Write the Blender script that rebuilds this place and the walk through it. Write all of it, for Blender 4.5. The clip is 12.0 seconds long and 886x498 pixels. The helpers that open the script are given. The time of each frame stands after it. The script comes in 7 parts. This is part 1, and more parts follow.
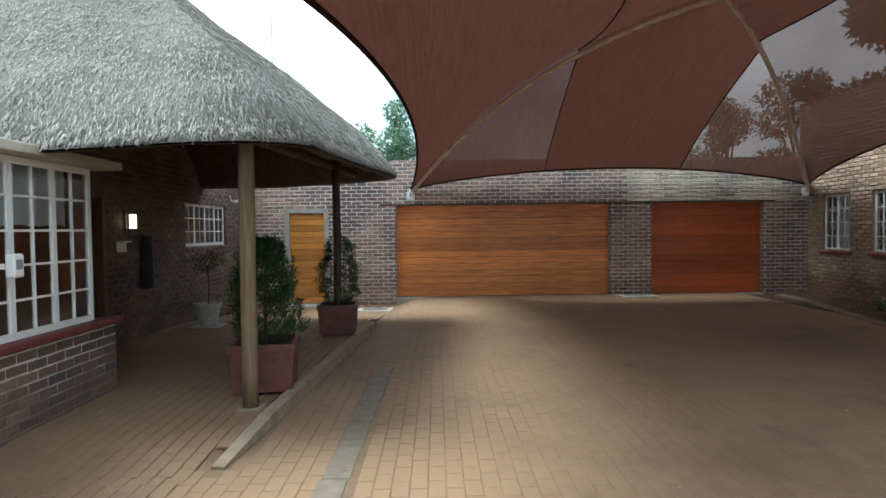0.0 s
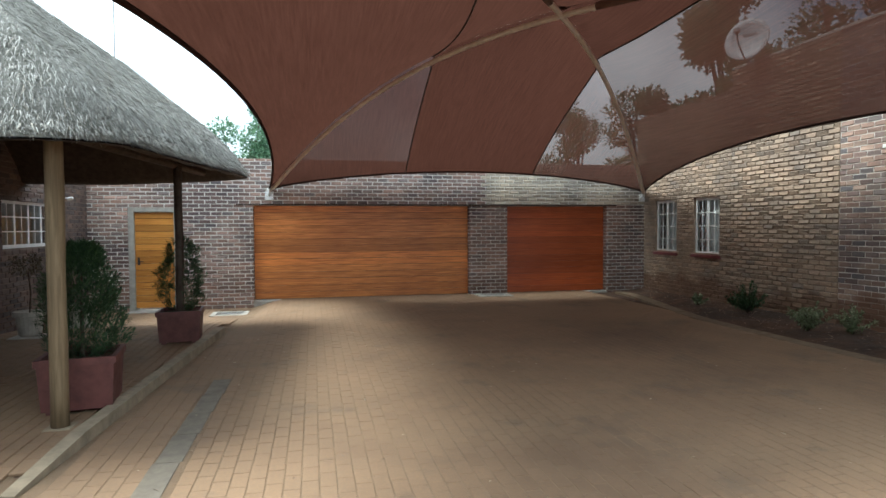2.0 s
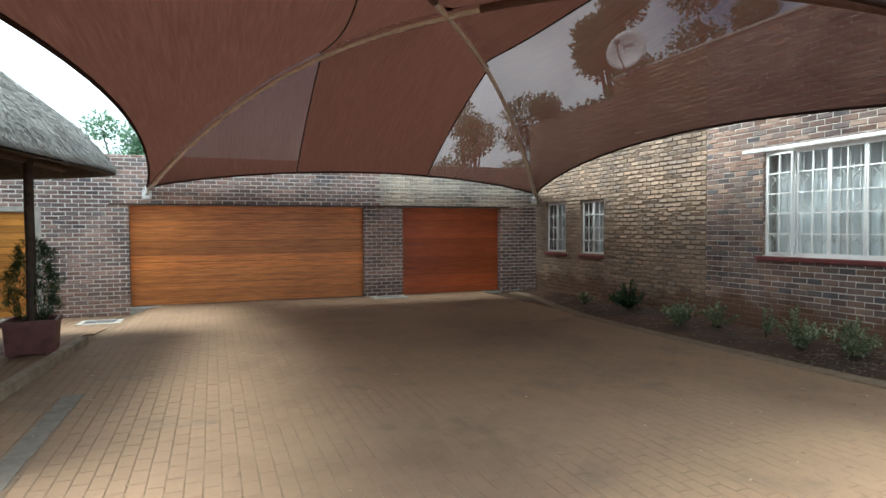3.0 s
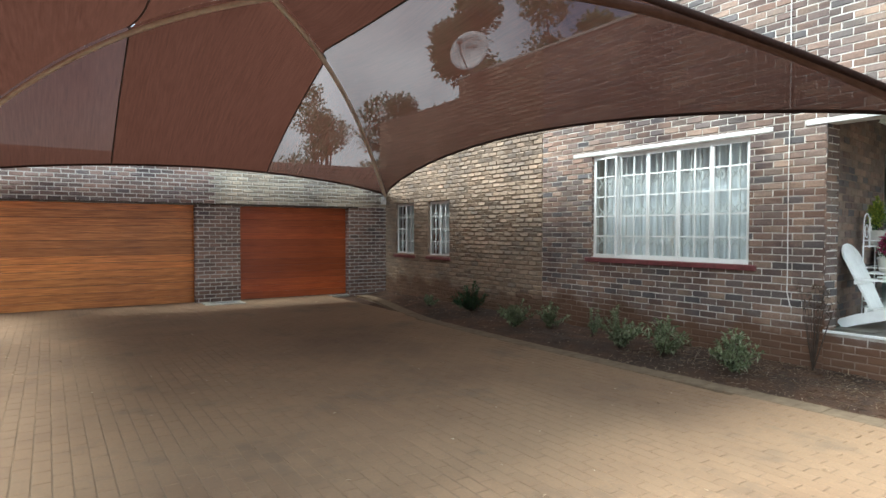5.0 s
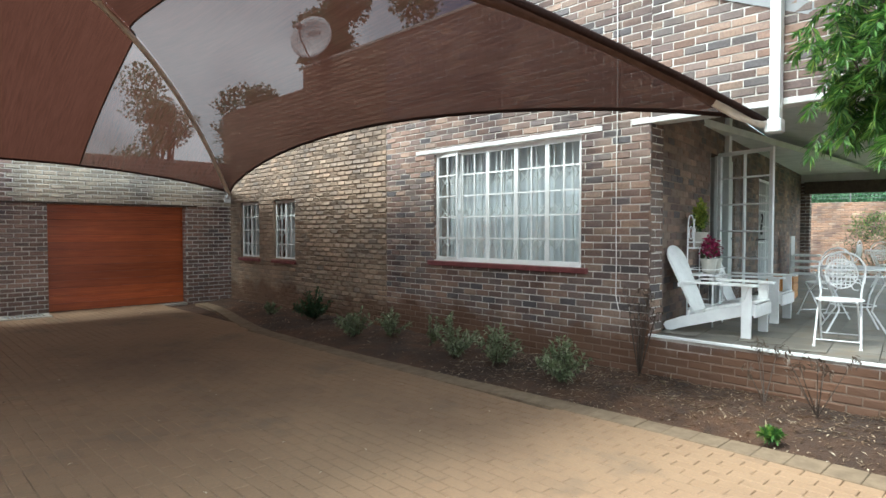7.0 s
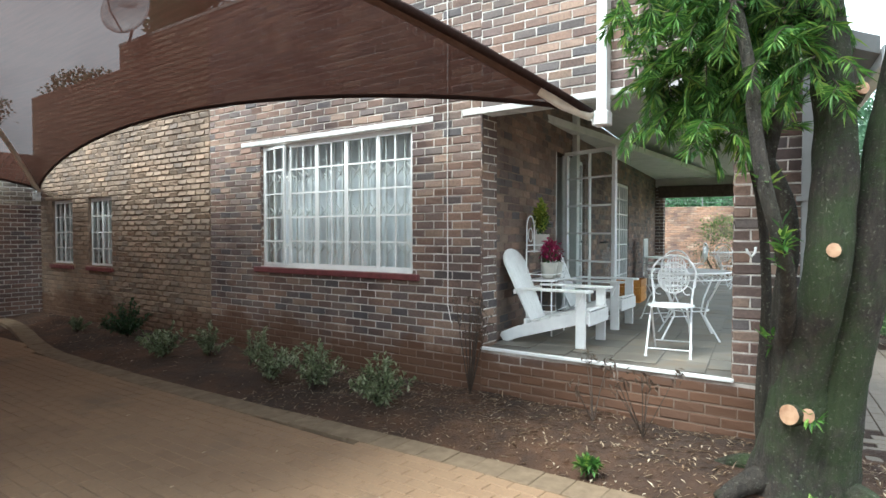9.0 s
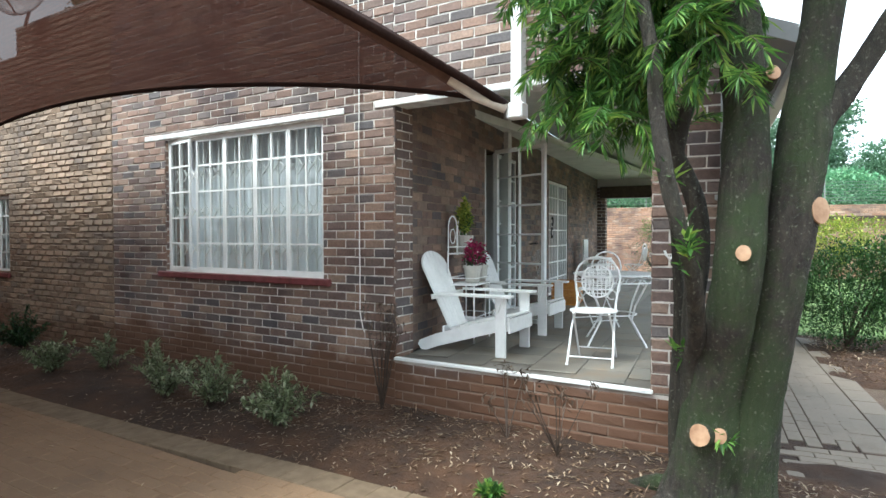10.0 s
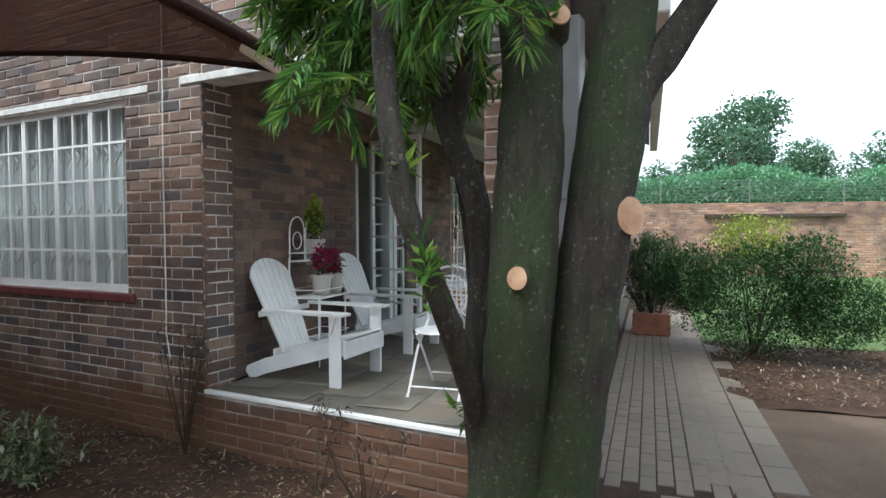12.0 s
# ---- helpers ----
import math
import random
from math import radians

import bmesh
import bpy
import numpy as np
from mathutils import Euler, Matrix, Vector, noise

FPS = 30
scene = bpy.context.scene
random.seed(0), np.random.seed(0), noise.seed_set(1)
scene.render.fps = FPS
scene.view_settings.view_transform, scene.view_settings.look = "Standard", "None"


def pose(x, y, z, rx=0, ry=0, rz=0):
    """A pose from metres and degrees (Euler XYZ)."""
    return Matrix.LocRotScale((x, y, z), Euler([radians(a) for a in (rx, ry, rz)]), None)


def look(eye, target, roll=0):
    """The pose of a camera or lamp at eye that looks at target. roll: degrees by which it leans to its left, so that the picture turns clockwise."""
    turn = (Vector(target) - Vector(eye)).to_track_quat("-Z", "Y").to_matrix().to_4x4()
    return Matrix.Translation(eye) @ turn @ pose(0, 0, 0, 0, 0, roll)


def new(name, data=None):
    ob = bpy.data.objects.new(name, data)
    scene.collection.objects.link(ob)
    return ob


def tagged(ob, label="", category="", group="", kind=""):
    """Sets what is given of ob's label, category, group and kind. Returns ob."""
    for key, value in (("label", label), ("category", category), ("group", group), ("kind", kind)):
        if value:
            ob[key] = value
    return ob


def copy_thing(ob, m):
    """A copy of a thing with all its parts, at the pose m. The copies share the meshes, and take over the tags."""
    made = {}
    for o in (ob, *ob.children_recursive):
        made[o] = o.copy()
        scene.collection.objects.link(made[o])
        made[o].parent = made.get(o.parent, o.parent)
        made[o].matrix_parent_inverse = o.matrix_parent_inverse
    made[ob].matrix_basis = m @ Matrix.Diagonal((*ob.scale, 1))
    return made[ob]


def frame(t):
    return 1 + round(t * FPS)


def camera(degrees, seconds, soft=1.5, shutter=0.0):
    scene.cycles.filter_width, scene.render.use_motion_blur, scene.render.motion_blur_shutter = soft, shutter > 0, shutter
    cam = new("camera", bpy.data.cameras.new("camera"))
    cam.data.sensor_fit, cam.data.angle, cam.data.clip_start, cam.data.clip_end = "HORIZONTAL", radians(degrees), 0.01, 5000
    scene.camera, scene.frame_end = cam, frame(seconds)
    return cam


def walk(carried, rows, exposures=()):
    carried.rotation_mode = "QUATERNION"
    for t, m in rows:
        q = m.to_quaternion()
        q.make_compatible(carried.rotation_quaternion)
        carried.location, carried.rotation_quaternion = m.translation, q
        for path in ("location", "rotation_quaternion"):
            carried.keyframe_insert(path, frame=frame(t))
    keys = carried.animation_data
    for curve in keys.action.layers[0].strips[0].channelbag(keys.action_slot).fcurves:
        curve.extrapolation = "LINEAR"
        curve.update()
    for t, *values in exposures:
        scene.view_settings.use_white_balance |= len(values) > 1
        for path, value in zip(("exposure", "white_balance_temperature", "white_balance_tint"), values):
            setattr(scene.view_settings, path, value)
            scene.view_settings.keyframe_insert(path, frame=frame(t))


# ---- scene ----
cam = camera(72.3, 12.0)
PATH = [
    (0, (0.378, -0.192, 1.544), (0.399, 1.807, 1.48), -0.7),
    (0.5, (0.433, -0.242, 1.549), (0.524, 1.755, 1.484), -0.6),
    (1, (0.49, -0.276, 1.549), (0.675, 1.715, 1.485), -0.5),
    (1.5, (0.589, -0.287, 1.567), (0.887, 1.689, 1.499), -0.4),
    (2, (0.726, -0.272, 1.599), (1.146, 1.682, 1.527), -0.3),
    (2.5, (0.822, -0.221, 1.58), (1.394, 1.694, 1.511), -0.3),
    (3, (1.043, -0.222, 1.571), (1.754, 1.646, 1.506), -0.3),
    (5, (1.741, -0.029, 1.547), (2.832, 1.647, 1.488), 0.1),
    (5.5, (1.998, -0.021, 1.563), (3.17, 1.599, 1.503), 0.1),
    (6, (2.217, -0.002, 1.581), (3.464, 1.56, 1.518), -0.0),
    (6.5, (2.487, 0.048, 1.559), (3.796, 1.559, 1.501), 0.0),
    (7, (2.785, 0.073, 1.579), (4.164, 1.521, 1.519), -0.0),
    (9, (3.91, 0.071, 1.569), (5.523, 1.253, 1.519), 0.0),
    (9.5, (4.201, 0.017, 1.573), (5.865, 1.125, 1.524), -0.1),
    (10, (4.499, -0.018, 1.572), (6.192, 1.045, 1.525), -0.1),
    (10.5, (4.836, -0.073, 1.593), (6.55, 0.956, 1.544), -0.2),
    (11, (5.16, -0.159, 1.604), (6.897, 0.832, 1.554), -0.2),
    (11.5, (5.482, -0.263, 1.609), (7.231, 0.705, 1.556), -0.3),
    (12, (5.769, -0.372, 1.632), (7.541, 0.554, 1.574), -0.2),
]
walk(cam, [(t, look(eye, target, roll)) for t, eye, target, roll in PATH], [(0.0, 0.85, 5750, -2), (2.5, 1.15, 5750, -2), (5.5, 1.38, 5750, -2), (7.0, 1.3, 5750, -2), (9.5, 1.25, 5750, 0), (11.0, 0.95, 5750, 2), (12.0, 0.56, 5750, 4)])

# ---- daylight: bright, thinly clouded sky ----
SUN_EL, SUN_AZ = 60.0, 288.0
world = bpy.data.worlds.new("sky")
scene.world = world
world.use_nodes = True
wn = world.node_tree.nodes
wl = world.node_tree.links
sky = wn.new("ShaderNodeTexSky")
sky.sky_type = "NISHITA"
sky.sun_disc = False
sky.sun_elevation, sky.sun_rotation = radians(SUN_EL), radians(SUN_AZ)
sky.dust_density, sky.air_density = 3.0, 1.2
wtc = wn.new("ShaderNodeTexCoord")
cloud = wn.new("ShaderNodeTexNoise")
cloud.inputs["Scale"].default_value, cloud.inputs["Detail"].default_value = 2.2, 7.0
cramp = wn.new("ShaderNodeValToRGB")
cramp.color_ramp.elements[0].position, cramp.color_ramp.elements[1].position = 0.36, 0.6
cmix = wn.new("ShaderNodeMixRGB")
cmix.inputs[2].default_value = (13.0, 13.2, 13.6, 1)
wl.new(wtc.outputs["Generated"], cloud.inputs["Vector"])
wl.new(cloud.outputs["Fac"], cramp.inputs[0])
wl.new(cramp.outputs[0], cmix.inputs[0])
wl.new(sky.outputs[0], cmix.inputs[1])
wl.new(cmix.outputs[0], wn["Background"].inputs[0])
wn["Background"].inputs[1].default_value = 0.12
sun = new("sun", bpy.data.lights.new("sun", "SUN"))
sun.data.energy, sun.data.angle, sun.data.color = 3.4, radians(26), (1.0, 0.97, 0.92)
az = radians(SUN_AZ)
sun.matrix_world = look((0, 0, 30), (-math.sin(az) * math.cos(radians(SUN_EL)) * 30, -math.cos(az) * math.cos(radians(SUN_EL)) * 30, 30 - 30 * math.sin(radians(SUN_EL))))


# ---- materials ----
class Mat:
    """A small node-material builder."""

    def __init__(self, name, rough=0.7, metal=0.0):
        self.m = bpy.data.materials.new(name)
        self.m.use_nodes = True
        self.n, self.l = self.m.node_tree.nodes, self.m.node_tree.links
        self.b = self.n["Principled BSDF"]
        self.b.inputs["Roughness"].default_value = rough
        self.b.inputs["Metallic"].default_value = metal
        self.tc = self.n.new("ShaderNodeTexCoord").outputs["Object"]
        self.h = None

    def coords(self, sx=1, sy=1, sz=1, world=False):
        mp = self.n.new("ShaderNodeMapping")
        mp.inputs["Scale"].default_value = (sx, sy, sz)
        src = self.n.new("ShaderNodeNewGeometry").outputs["Position"] if world else self.tc
        self.l.new(src, mp.inputs[0])
        return mp.outputs[0]

    def noise(self, scale, detail=4, rough=0.55, vec=None, dist=0.0):
        t = self.n.new("ShaderNodeTexNoise")
        t.inputs["Scale"].default_value, t.inputs["Detail"].default_value = scale, detail
        t.inputs["Roughness"].default_value, t.inputs["Distortion"].default_value = rough, dist
        self.l.new(vec if vec is not None else self.tc, t.inputs["Vector"])
        return t.outputs["Fac"]

    def ramp(self, fac, stops):
        r = self.n.new("ShaderNodeValToRGB")
        e = r.color_ramp.elements
        while len(e) < len(stops):
            e.new(0.5)
        for el, (p, c) in zip(e, stops):
            el.position, el.color = p, (*c, 1) if len(c) == 3 else c
        self.l.new(fac, r.inputs[0])
        return r.outputs[0]

    def mix(self, fac, a, b, kind="MIX"):
        x = self.n.new("ShaderNodeMixRGB")
        x.blend_type = kind
        for i, v in enumerate((fac, a, b)):
            if isinstance(v, (int, float)):
                x.inputs[i].default_value = v
            elif isinstance(v, tuple):
                x.inputs[i].default_value = (*v, 1)
            else:
                self.l.new(v, x.inputs[i])
        return x.outputs[0]

    def math(self, op, a, b=0.0):
        x = self.n.new("ShaderNodeMath")
        x.operation = op
        for i, v in enumerate((a, b)):
            if isinstance(v, (int, float)):
                x.inputs[i].default_value = v
            else:
                self.l.new(v, x.inputs[i])
        return x.outputs[0]

    def random(self):
        a = self.n.new("ShaderNodeObjectInfo").outputs["Random"]
        b = self.n.new("ShaderNodeNewGeometry").outputs["Random Per Island"]
        return self.math("FRACT", self.math("ADD", a, b))

    def color(self, c):
        if isinstance(c, tuple):
            self.b.inputs["Base Color"].default_value = (*c, 1)
        else:
            self.l.new(c, self.b.inputs["Base Color"])
        return self

    def rough(self, fac, lo, hi):
        self.l.new(self.ramp(fac, [(0.25, (lo,) * 3), (0.75, (hi,) * 3)]), self.b.inputs["Roughness"])
        return self

    def bump(self, h, strength=0.3, dist=0.01):
        b = self.n.new("ShaderNodeBump")
        b.inputs["Strength"].default_value, b.inputs["Distance"].default_value = strength, dist
        self.l.new(h, b.inputs["Height"])
        if self.h is not None:
            self.l.new(self.h, b.inputs["Normal"])
        self.h = b.outputs[0]
        self.l.new(self.h, self.b.inputs["Normal"])
        return self


def brick_mat(name, stops, soil=0.0, blotch=0.8):
    m = Mat(name, 0.85)
    w = m.coords(world=True)
    c = m.ramp(m.random(), stops)
    patch = m.noise(1.0, 4, vec=w)
    c = m.mix(blotch, c, m.ramp(patch, [(0.36, (0.42, 0.38, 0.42)), (0.47, (0.85, 0.78, 0.75)), (0.66, (1.35, 1.2, 1.12))]), "MULTIPLY")
    grain = m.noise(38, 5, 0.65, vec=w)
    c = m.mix(0.55, c, m.ramp(grain, [(0.3, (0.45, 0.43, 0.42)), (0.7, (1.3, 1.28, 1.25))]), "MULTIPLY")
    # reddish soil splash, reaching higher to deepen the shade low on walls
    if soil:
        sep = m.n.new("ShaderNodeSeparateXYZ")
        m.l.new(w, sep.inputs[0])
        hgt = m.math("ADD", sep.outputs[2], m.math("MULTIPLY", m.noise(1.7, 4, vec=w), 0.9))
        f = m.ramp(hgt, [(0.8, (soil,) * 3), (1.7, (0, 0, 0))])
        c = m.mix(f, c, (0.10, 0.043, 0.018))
    m.color(c).rough(grain, 0.75, 0.95)
    m.bump(m.noise(12, 5, 0.7, vec=w), 0.5, 0.012)
    m.bump(grain, 0.5, 0.004)
    return m.m


FACE = [(0, (0.157, 0.103, 0.079)), (0.16, (0.226, 0.158, 0.123)), (0.32, (0.115, 0.083, 0.074)), (0.48, (0.184, 0.142, 0.123)), (0.62, (0.094, 0.092, 0.097)), (0.74, (0.140, 0.117, 0.104)), (0.88, (0.288, 0.214, 0.164)), (1, (0.154, 0.116, 0.106))]
ROUGH = [(0.0, (0.27, 0.20, 0.14)), (0.3, (0.23, 0.175, 0.125)), (0.55, (0.32, 0.245, 0.175)), (0.8, (0.20, 0.16, 0.125)), (1.0, (0.33, 0.24, 0.165))]
DARKB = [(0, (0.300, 0.216, 0.184)), (0.3, (0.231, 0.189, 0.173)), (0.55, (0.373, 0.267, 0.224)), (0.8, (0.186, 0.169, 0.169)), (1, (0.433, 0.316, 0.263))]
PALE = [(0, (0.437, 0.414, 0.333)), (0.5, (0.552, 0.517, 0.414)), (1, (0.322, 0.299, 0.241))]
# darker copy of DARKB, with the shade under the thatch in its colour
SHADEB = [(0, (0.136, 0.096, 0.080)), (0.3, (0.104, 0.084, 0.076)), (0.55, (0.168, 0.116, 0.096)), (0.8, (0.080, 0.074, 0.074)), (1, (0.200, 0.140, 0.112))]
brick_shade_mat = brick_mat("shaded_brick", SHADEB)
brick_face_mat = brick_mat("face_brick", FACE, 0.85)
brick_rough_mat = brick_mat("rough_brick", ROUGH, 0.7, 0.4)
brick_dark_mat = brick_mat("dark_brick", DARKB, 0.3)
brick_pale_mat = brick_mat("pale_brick", PALE)
brick_red_mat = brick_mat("orange_brick", [(0, (0.28, 0.17, 0.11)), (0.5, (0.40, 0.27, 0.19)), (0.8, (0.22, 0.15, 0.12)), (1, (0.46, 0.36, 0.27))])


def mortar_mat(name, lo, hi, soil_shade=0.85):
    m = Mat(name, 0.95)
    w = m.coords(world=True)
    n = m.noise(6, 6, 0.7, vec=w)
    sep = m.n.new("ShaderNodeSeparateXYZ")
    m.l.new(w, sep.inputs[0])
    # joints take the same soil, darkened further for shade towards the ground
    f = m.ramp(m.math("ADD", sep.outputs[2], m.math("MULTIPLY", m.noise(1.7, 4, vec=w), 0.9)), [(0.75, (soil_shade,) * 3), (1.6, (0, 0, 0))])
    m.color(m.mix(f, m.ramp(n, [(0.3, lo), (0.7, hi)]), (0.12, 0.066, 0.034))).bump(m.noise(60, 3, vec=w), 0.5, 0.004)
    return m.m


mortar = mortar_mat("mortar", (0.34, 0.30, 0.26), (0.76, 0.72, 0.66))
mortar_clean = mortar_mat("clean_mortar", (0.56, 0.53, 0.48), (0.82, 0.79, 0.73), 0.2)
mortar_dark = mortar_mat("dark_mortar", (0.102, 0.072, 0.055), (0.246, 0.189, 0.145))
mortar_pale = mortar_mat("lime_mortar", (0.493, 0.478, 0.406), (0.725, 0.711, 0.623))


def paint(name, c, rough=0.5, dirt=0.25, scale=5.0):
    m = Mat(name, rough)
    w = m.coords(world=True)
    n = m.noise(scale, 6, 0.65, vec=w)
    d = tuple(v * (1 - dirt) for v in c)
    m.color(m.ramp(n, [(0.3, d), (0.62, c)])).rough(n, rough * 1.2, rough * 0.85)
    m.bump(m.noise(90, 3, vec=w), 0.12, 0.002)
    return m.m


white = paint("white_paint", (0.78, 0.78, 0.76), 0.42, 0.12)
white_wood = paint("white_painted_wood", (0.80, 0.80, 0.78), 0.5, 0.12, 9)
white_metal = paint("white_painted_metal", (0.80, 0.80, 0.79), 0.38, 0.15, 20)
lintel_paint = paint("weathered_lintel_paint", (0.66, 0.65, 0.62), 0.8, 0.4, 6)
plaster = paint("white_plaster", (0.70, 0.69, 0.65), 0.85, 0.2, 3)
concrete = paint("concrete", (0.42, 0.39, 0.34), 0.9, 0.35, 6)
sill_red = paint("red_sill_paint", (0.17, 0.045, 0.045), 0.5, 0.4, 8)
grey_pipe = paint("grey_pipe_paint", (0.25, 0.25, 0.25), 0.5, 0.2)
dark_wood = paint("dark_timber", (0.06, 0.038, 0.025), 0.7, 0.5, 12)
tube_mat = paint("cream_tube_paint", (0.80, 0.72, 0.62), 0.5, 0.2, 10)
black = paint("black_plastic", (0.02, 0.02, 0.02), 0.5, 0.3)
cable_white = paint("white_cable", (0.7, 0.68, 0.64), 0.5, 0.1)


def wood_mat(name, stops, sx=1.0, along="x", rough=0.35):
    m = Mat(name, rough)
    v = m.coords(1.2, 22, 22) if along == "x" else m.coords(22, 22, 1.2)
    g = m.noise(1.6, 6, 0.6, vec=v, dist=0.6)
    big = m.noise(0.7, 2)
    c = m.ramp(g, stops)
    r = m.ramp(m.random(), [(0, (0.72, 0.68, 0.66)), (0.5, (1.0, 1.0, 1.0)), (1, (1.25, 1.2, 1.15))])
    c = m.mix(1.0, c, r, "MULTIPLY")
    c = m.mix(0.5, c, m.ramp(big, [(0.35, (0.7, 0.62, 0.6)), (0.65, (1.15, 1.15, 1.15))]), "MULTIPLY")
    m.color(c).rough(g, rough * 1.3, rough * 0.9).bump(g, 0.15, 0.003)
    return m.m


garage_wood = wood_mat("varnished_garage_timber", [(0.25, (0.306, 0.094, 0.022)), (0.5, (0.612, 0.219, 0.047)), (0.75, (0.874, 0.377, 0.097))])
garage_red = wood_mat("red_stained_timber", [(0.25, (0.288, 0.060, 0.019)), (0.5, (0.444, 0.102, 0.028)), (0.75, (0.564, 0.150, 0.043))])
yellow_wood = wood_mat("yellow_varnished_pine", [(0.25, (0.38, 0.15, 0.025)), (0.5, (0.55, 0.25, 0.05)), (0.75, (0.66, 0.34, 0.08))])
pole_wood = wood_mat("gum_pole_timber", [(0.25, (0.11, 0.078, 0.042)), (0.5, (0.18, 0.13, 0.07)), (0.75, (0.25, 0.185, 0.105))], along="z", rough=0.75)


def paver_mat(name, stops, worn=((0.112, 0.068, 0.037), (0.25, 0.156, 0.085)), sand=(0.245, 0.161, 0.092)):
    m = Mat(name, 0.85)
    w = m.coords(world=True)
    c = m.ramp(m.random(), stops)
    big = m.noise(0.45, 5, 0.6, vec=w)
    c = m.mix(0.75, c, m.ramp(big, [(0.3, worn[0]), (0.7, worn[1])]))
    dust = m.ramp(m.noise(0.22, 4, 0.6, vec=w, dist=0.4), [(0.42, (0, 0, 0)), (0.62, (0.55, 0.55, 0.55))])
    c = m.mix(dust, c, sand)
    stain = m.ramp(m.noise(1.1, 6, 0.65, vec=w), [(0.56, (0, 0, 0)), (0.68, (0.5, 0.5, 0.5))])
    c = m.mix(stain, c, (0.10, 0.072, 0.048))
    g = m.noise(45, 5, 0.7, vec=w)
    c = m.mix(0.45, c, m.ramp(g, [(0.3, (0.6, 0.58, 0.55)), (0.7, (1.3, 1.28, 1.25))]), "MULTIPLY")
    m.color(c).rough(g, 0.7, 0.95).bump(m.noise(20, 5, 0.7, vec=w), 0.4, 0.006).bump(g, 0.3, 0.003)
    return m.m


paver = paver_mat("clay_paver", [(0, (0.215, 0.125, 0.073)), (0.5, (0.285, 0.17, 0.098)), (1, (0.255, 0.158, 0.096))])


def soil_mat(name, lo, hi, dark):
    m = Mat(name, 0.97)
    w = m.coords(world=True)
    n = m.noise(3, 8, 0.7, vec=w)
    c = m.ramp(n, [(0.3, lo), (0.65, hi)])
    c = m.mix(m.ramp(m.noise(0.6, 3, vec=w), [(0.45, (0, 0, 0)), (0.6, (0.6, 0.6, 0.6))]), c, dark)
    m.color(c).bump(m.noise(9, 8, 0.75, vec=w), 1.0, 0.05).bump(m.noise(70, 4, 0.7, vec=w), 0.6, 0.01)
    return m.m


soil = soil_mat("red_soil", (0.030, 0.015, 0.008), (0.098, 0.046, 0.021), (0.028, 0.016, 0.010))
sandm = soil_mat("trodden_sand", (0.10, 0.066, 0.042), (0.17, 0.115, 0.075), (0.07, 0.045, 0.03))
grass_mat = soil_mat("lawn_ground", (0.05, 0.09, 0.025), (0.11, 0.18, 0.045), (0.10, 0.14, 0.04))


def glass_mat(name, tint=(0.9, 0.95, 0.95), clear=0.75):
    m = Mat(name, 0.03)
    tr = m.n.new("ShaderNodeBsdfTransparent")
    tr.inputs[0].default_value = (*tint, 1)
    gl = m.n.new("ShaderNodeBsdfGlossy")
    gl.inputs["Roughness"].default_value = 0.03
    fr = m.n.new("ShaderNodeFresnel")
    fr.inputs[0].default_value = 1.5
    mx = m.n.new("ShaderNodeMixShader")
    m.l.new(m.math("ADD", fr.outputs[0], 0.06), mx.inputs[0])
    m.l.new(tr.outputs[0], mx.inputs[1])
    m.l.new(gl.outputs[0], mx.inputs[2])
    m.l.new(mx.outputs[0], m.n["Material Output"].inputs[0])
    return m.m


glass = glass_mat("window_glass")


def sail_mat(name, clear):
    """Knitted shade net: dyed yarn with open pores."""
    m = Mat(name, 0.8)
    v = m.coords(world=True)
    n = m.noise(3.0, 5, 0.6, vec=m.coords(14, 0.5, 1.2, world=True))
    f = m.noise(160, 2, vec=v)
    c = m.ramp(n, [(0.3, (0.031, 0.0118, 0.0078)), (0.7, (0.052, 0.021, 0.0145))])
    c = m.mix(0.5, c, m.ramp(f, [(0.35, (0.5, 0.5, 0.5)), (0.65, (1.4, 1.35, 1.3))]), "MULTIPLY")
    m.color(c).bump(f, 0.3, 0.002)
    tl = m.n.new("ShaderNodeBsdfTranslucent")
    m.l.new(c, tl.inputs[0])
    a = m.n.new("ShaderNodeMixShader")
    a.inputs[0].default_value = 0.55
    m.l.new(m.b.outputs[0], a.inputs[1])
    m.l.new(tl.outputs[0], a.inputs[2])
    tr = m.n.new("ShaderNodeBsdfTransparent")
    tr.inputs[0].default_value = (1.0, 0.97, 0.96, 1)
    mx = m.n.new("ShaderNodeMixShader")
    mx.inputs[0].default_value = clear
    m.l.new(a.outputs[0], mx.inputs[1])
    m.l.new(tr.outputs[0], mx.inputs[2])
    m.l.new(mx.outputs[0], m.n["Material Output"].inputs[0])
    return m.m


sail_sleeve = paint("worn_sleeve_cloth", (0.15, 0.085, 0.065), 0.85, 0.3, 10)
sail_dense = sail_mat("shade_net_double", 0.0)
sail_mid = sail_mat("shade_net_lapped", 0.022)
sail_open = sail_mat("shade_net_single", 0.066)
sail_thin = sail_mat("shade_net_stretched", 0.095)


def leaf_mat(name, stops, trans=0.35):
    m = Mat(name, 0.5)
    c = m.ramp(m.random(), stops)
    m.color(c)
    tl = m.n.new("ShaderNodeBsdfTranslucent")
    m.l.new(c, tl.inputs[0])
    a = m.n.new("ShaderNodeMixShader")
    a.inputs[0].default_value = trans
    m.l.new(m.b.outputs[0], a.inputs[1])
    m.l.new(tl.outputs[0], a.inputs[2])
    m.l.new(a.outputs[0], m.n["Material Output"].inputs[0])
    return m.m


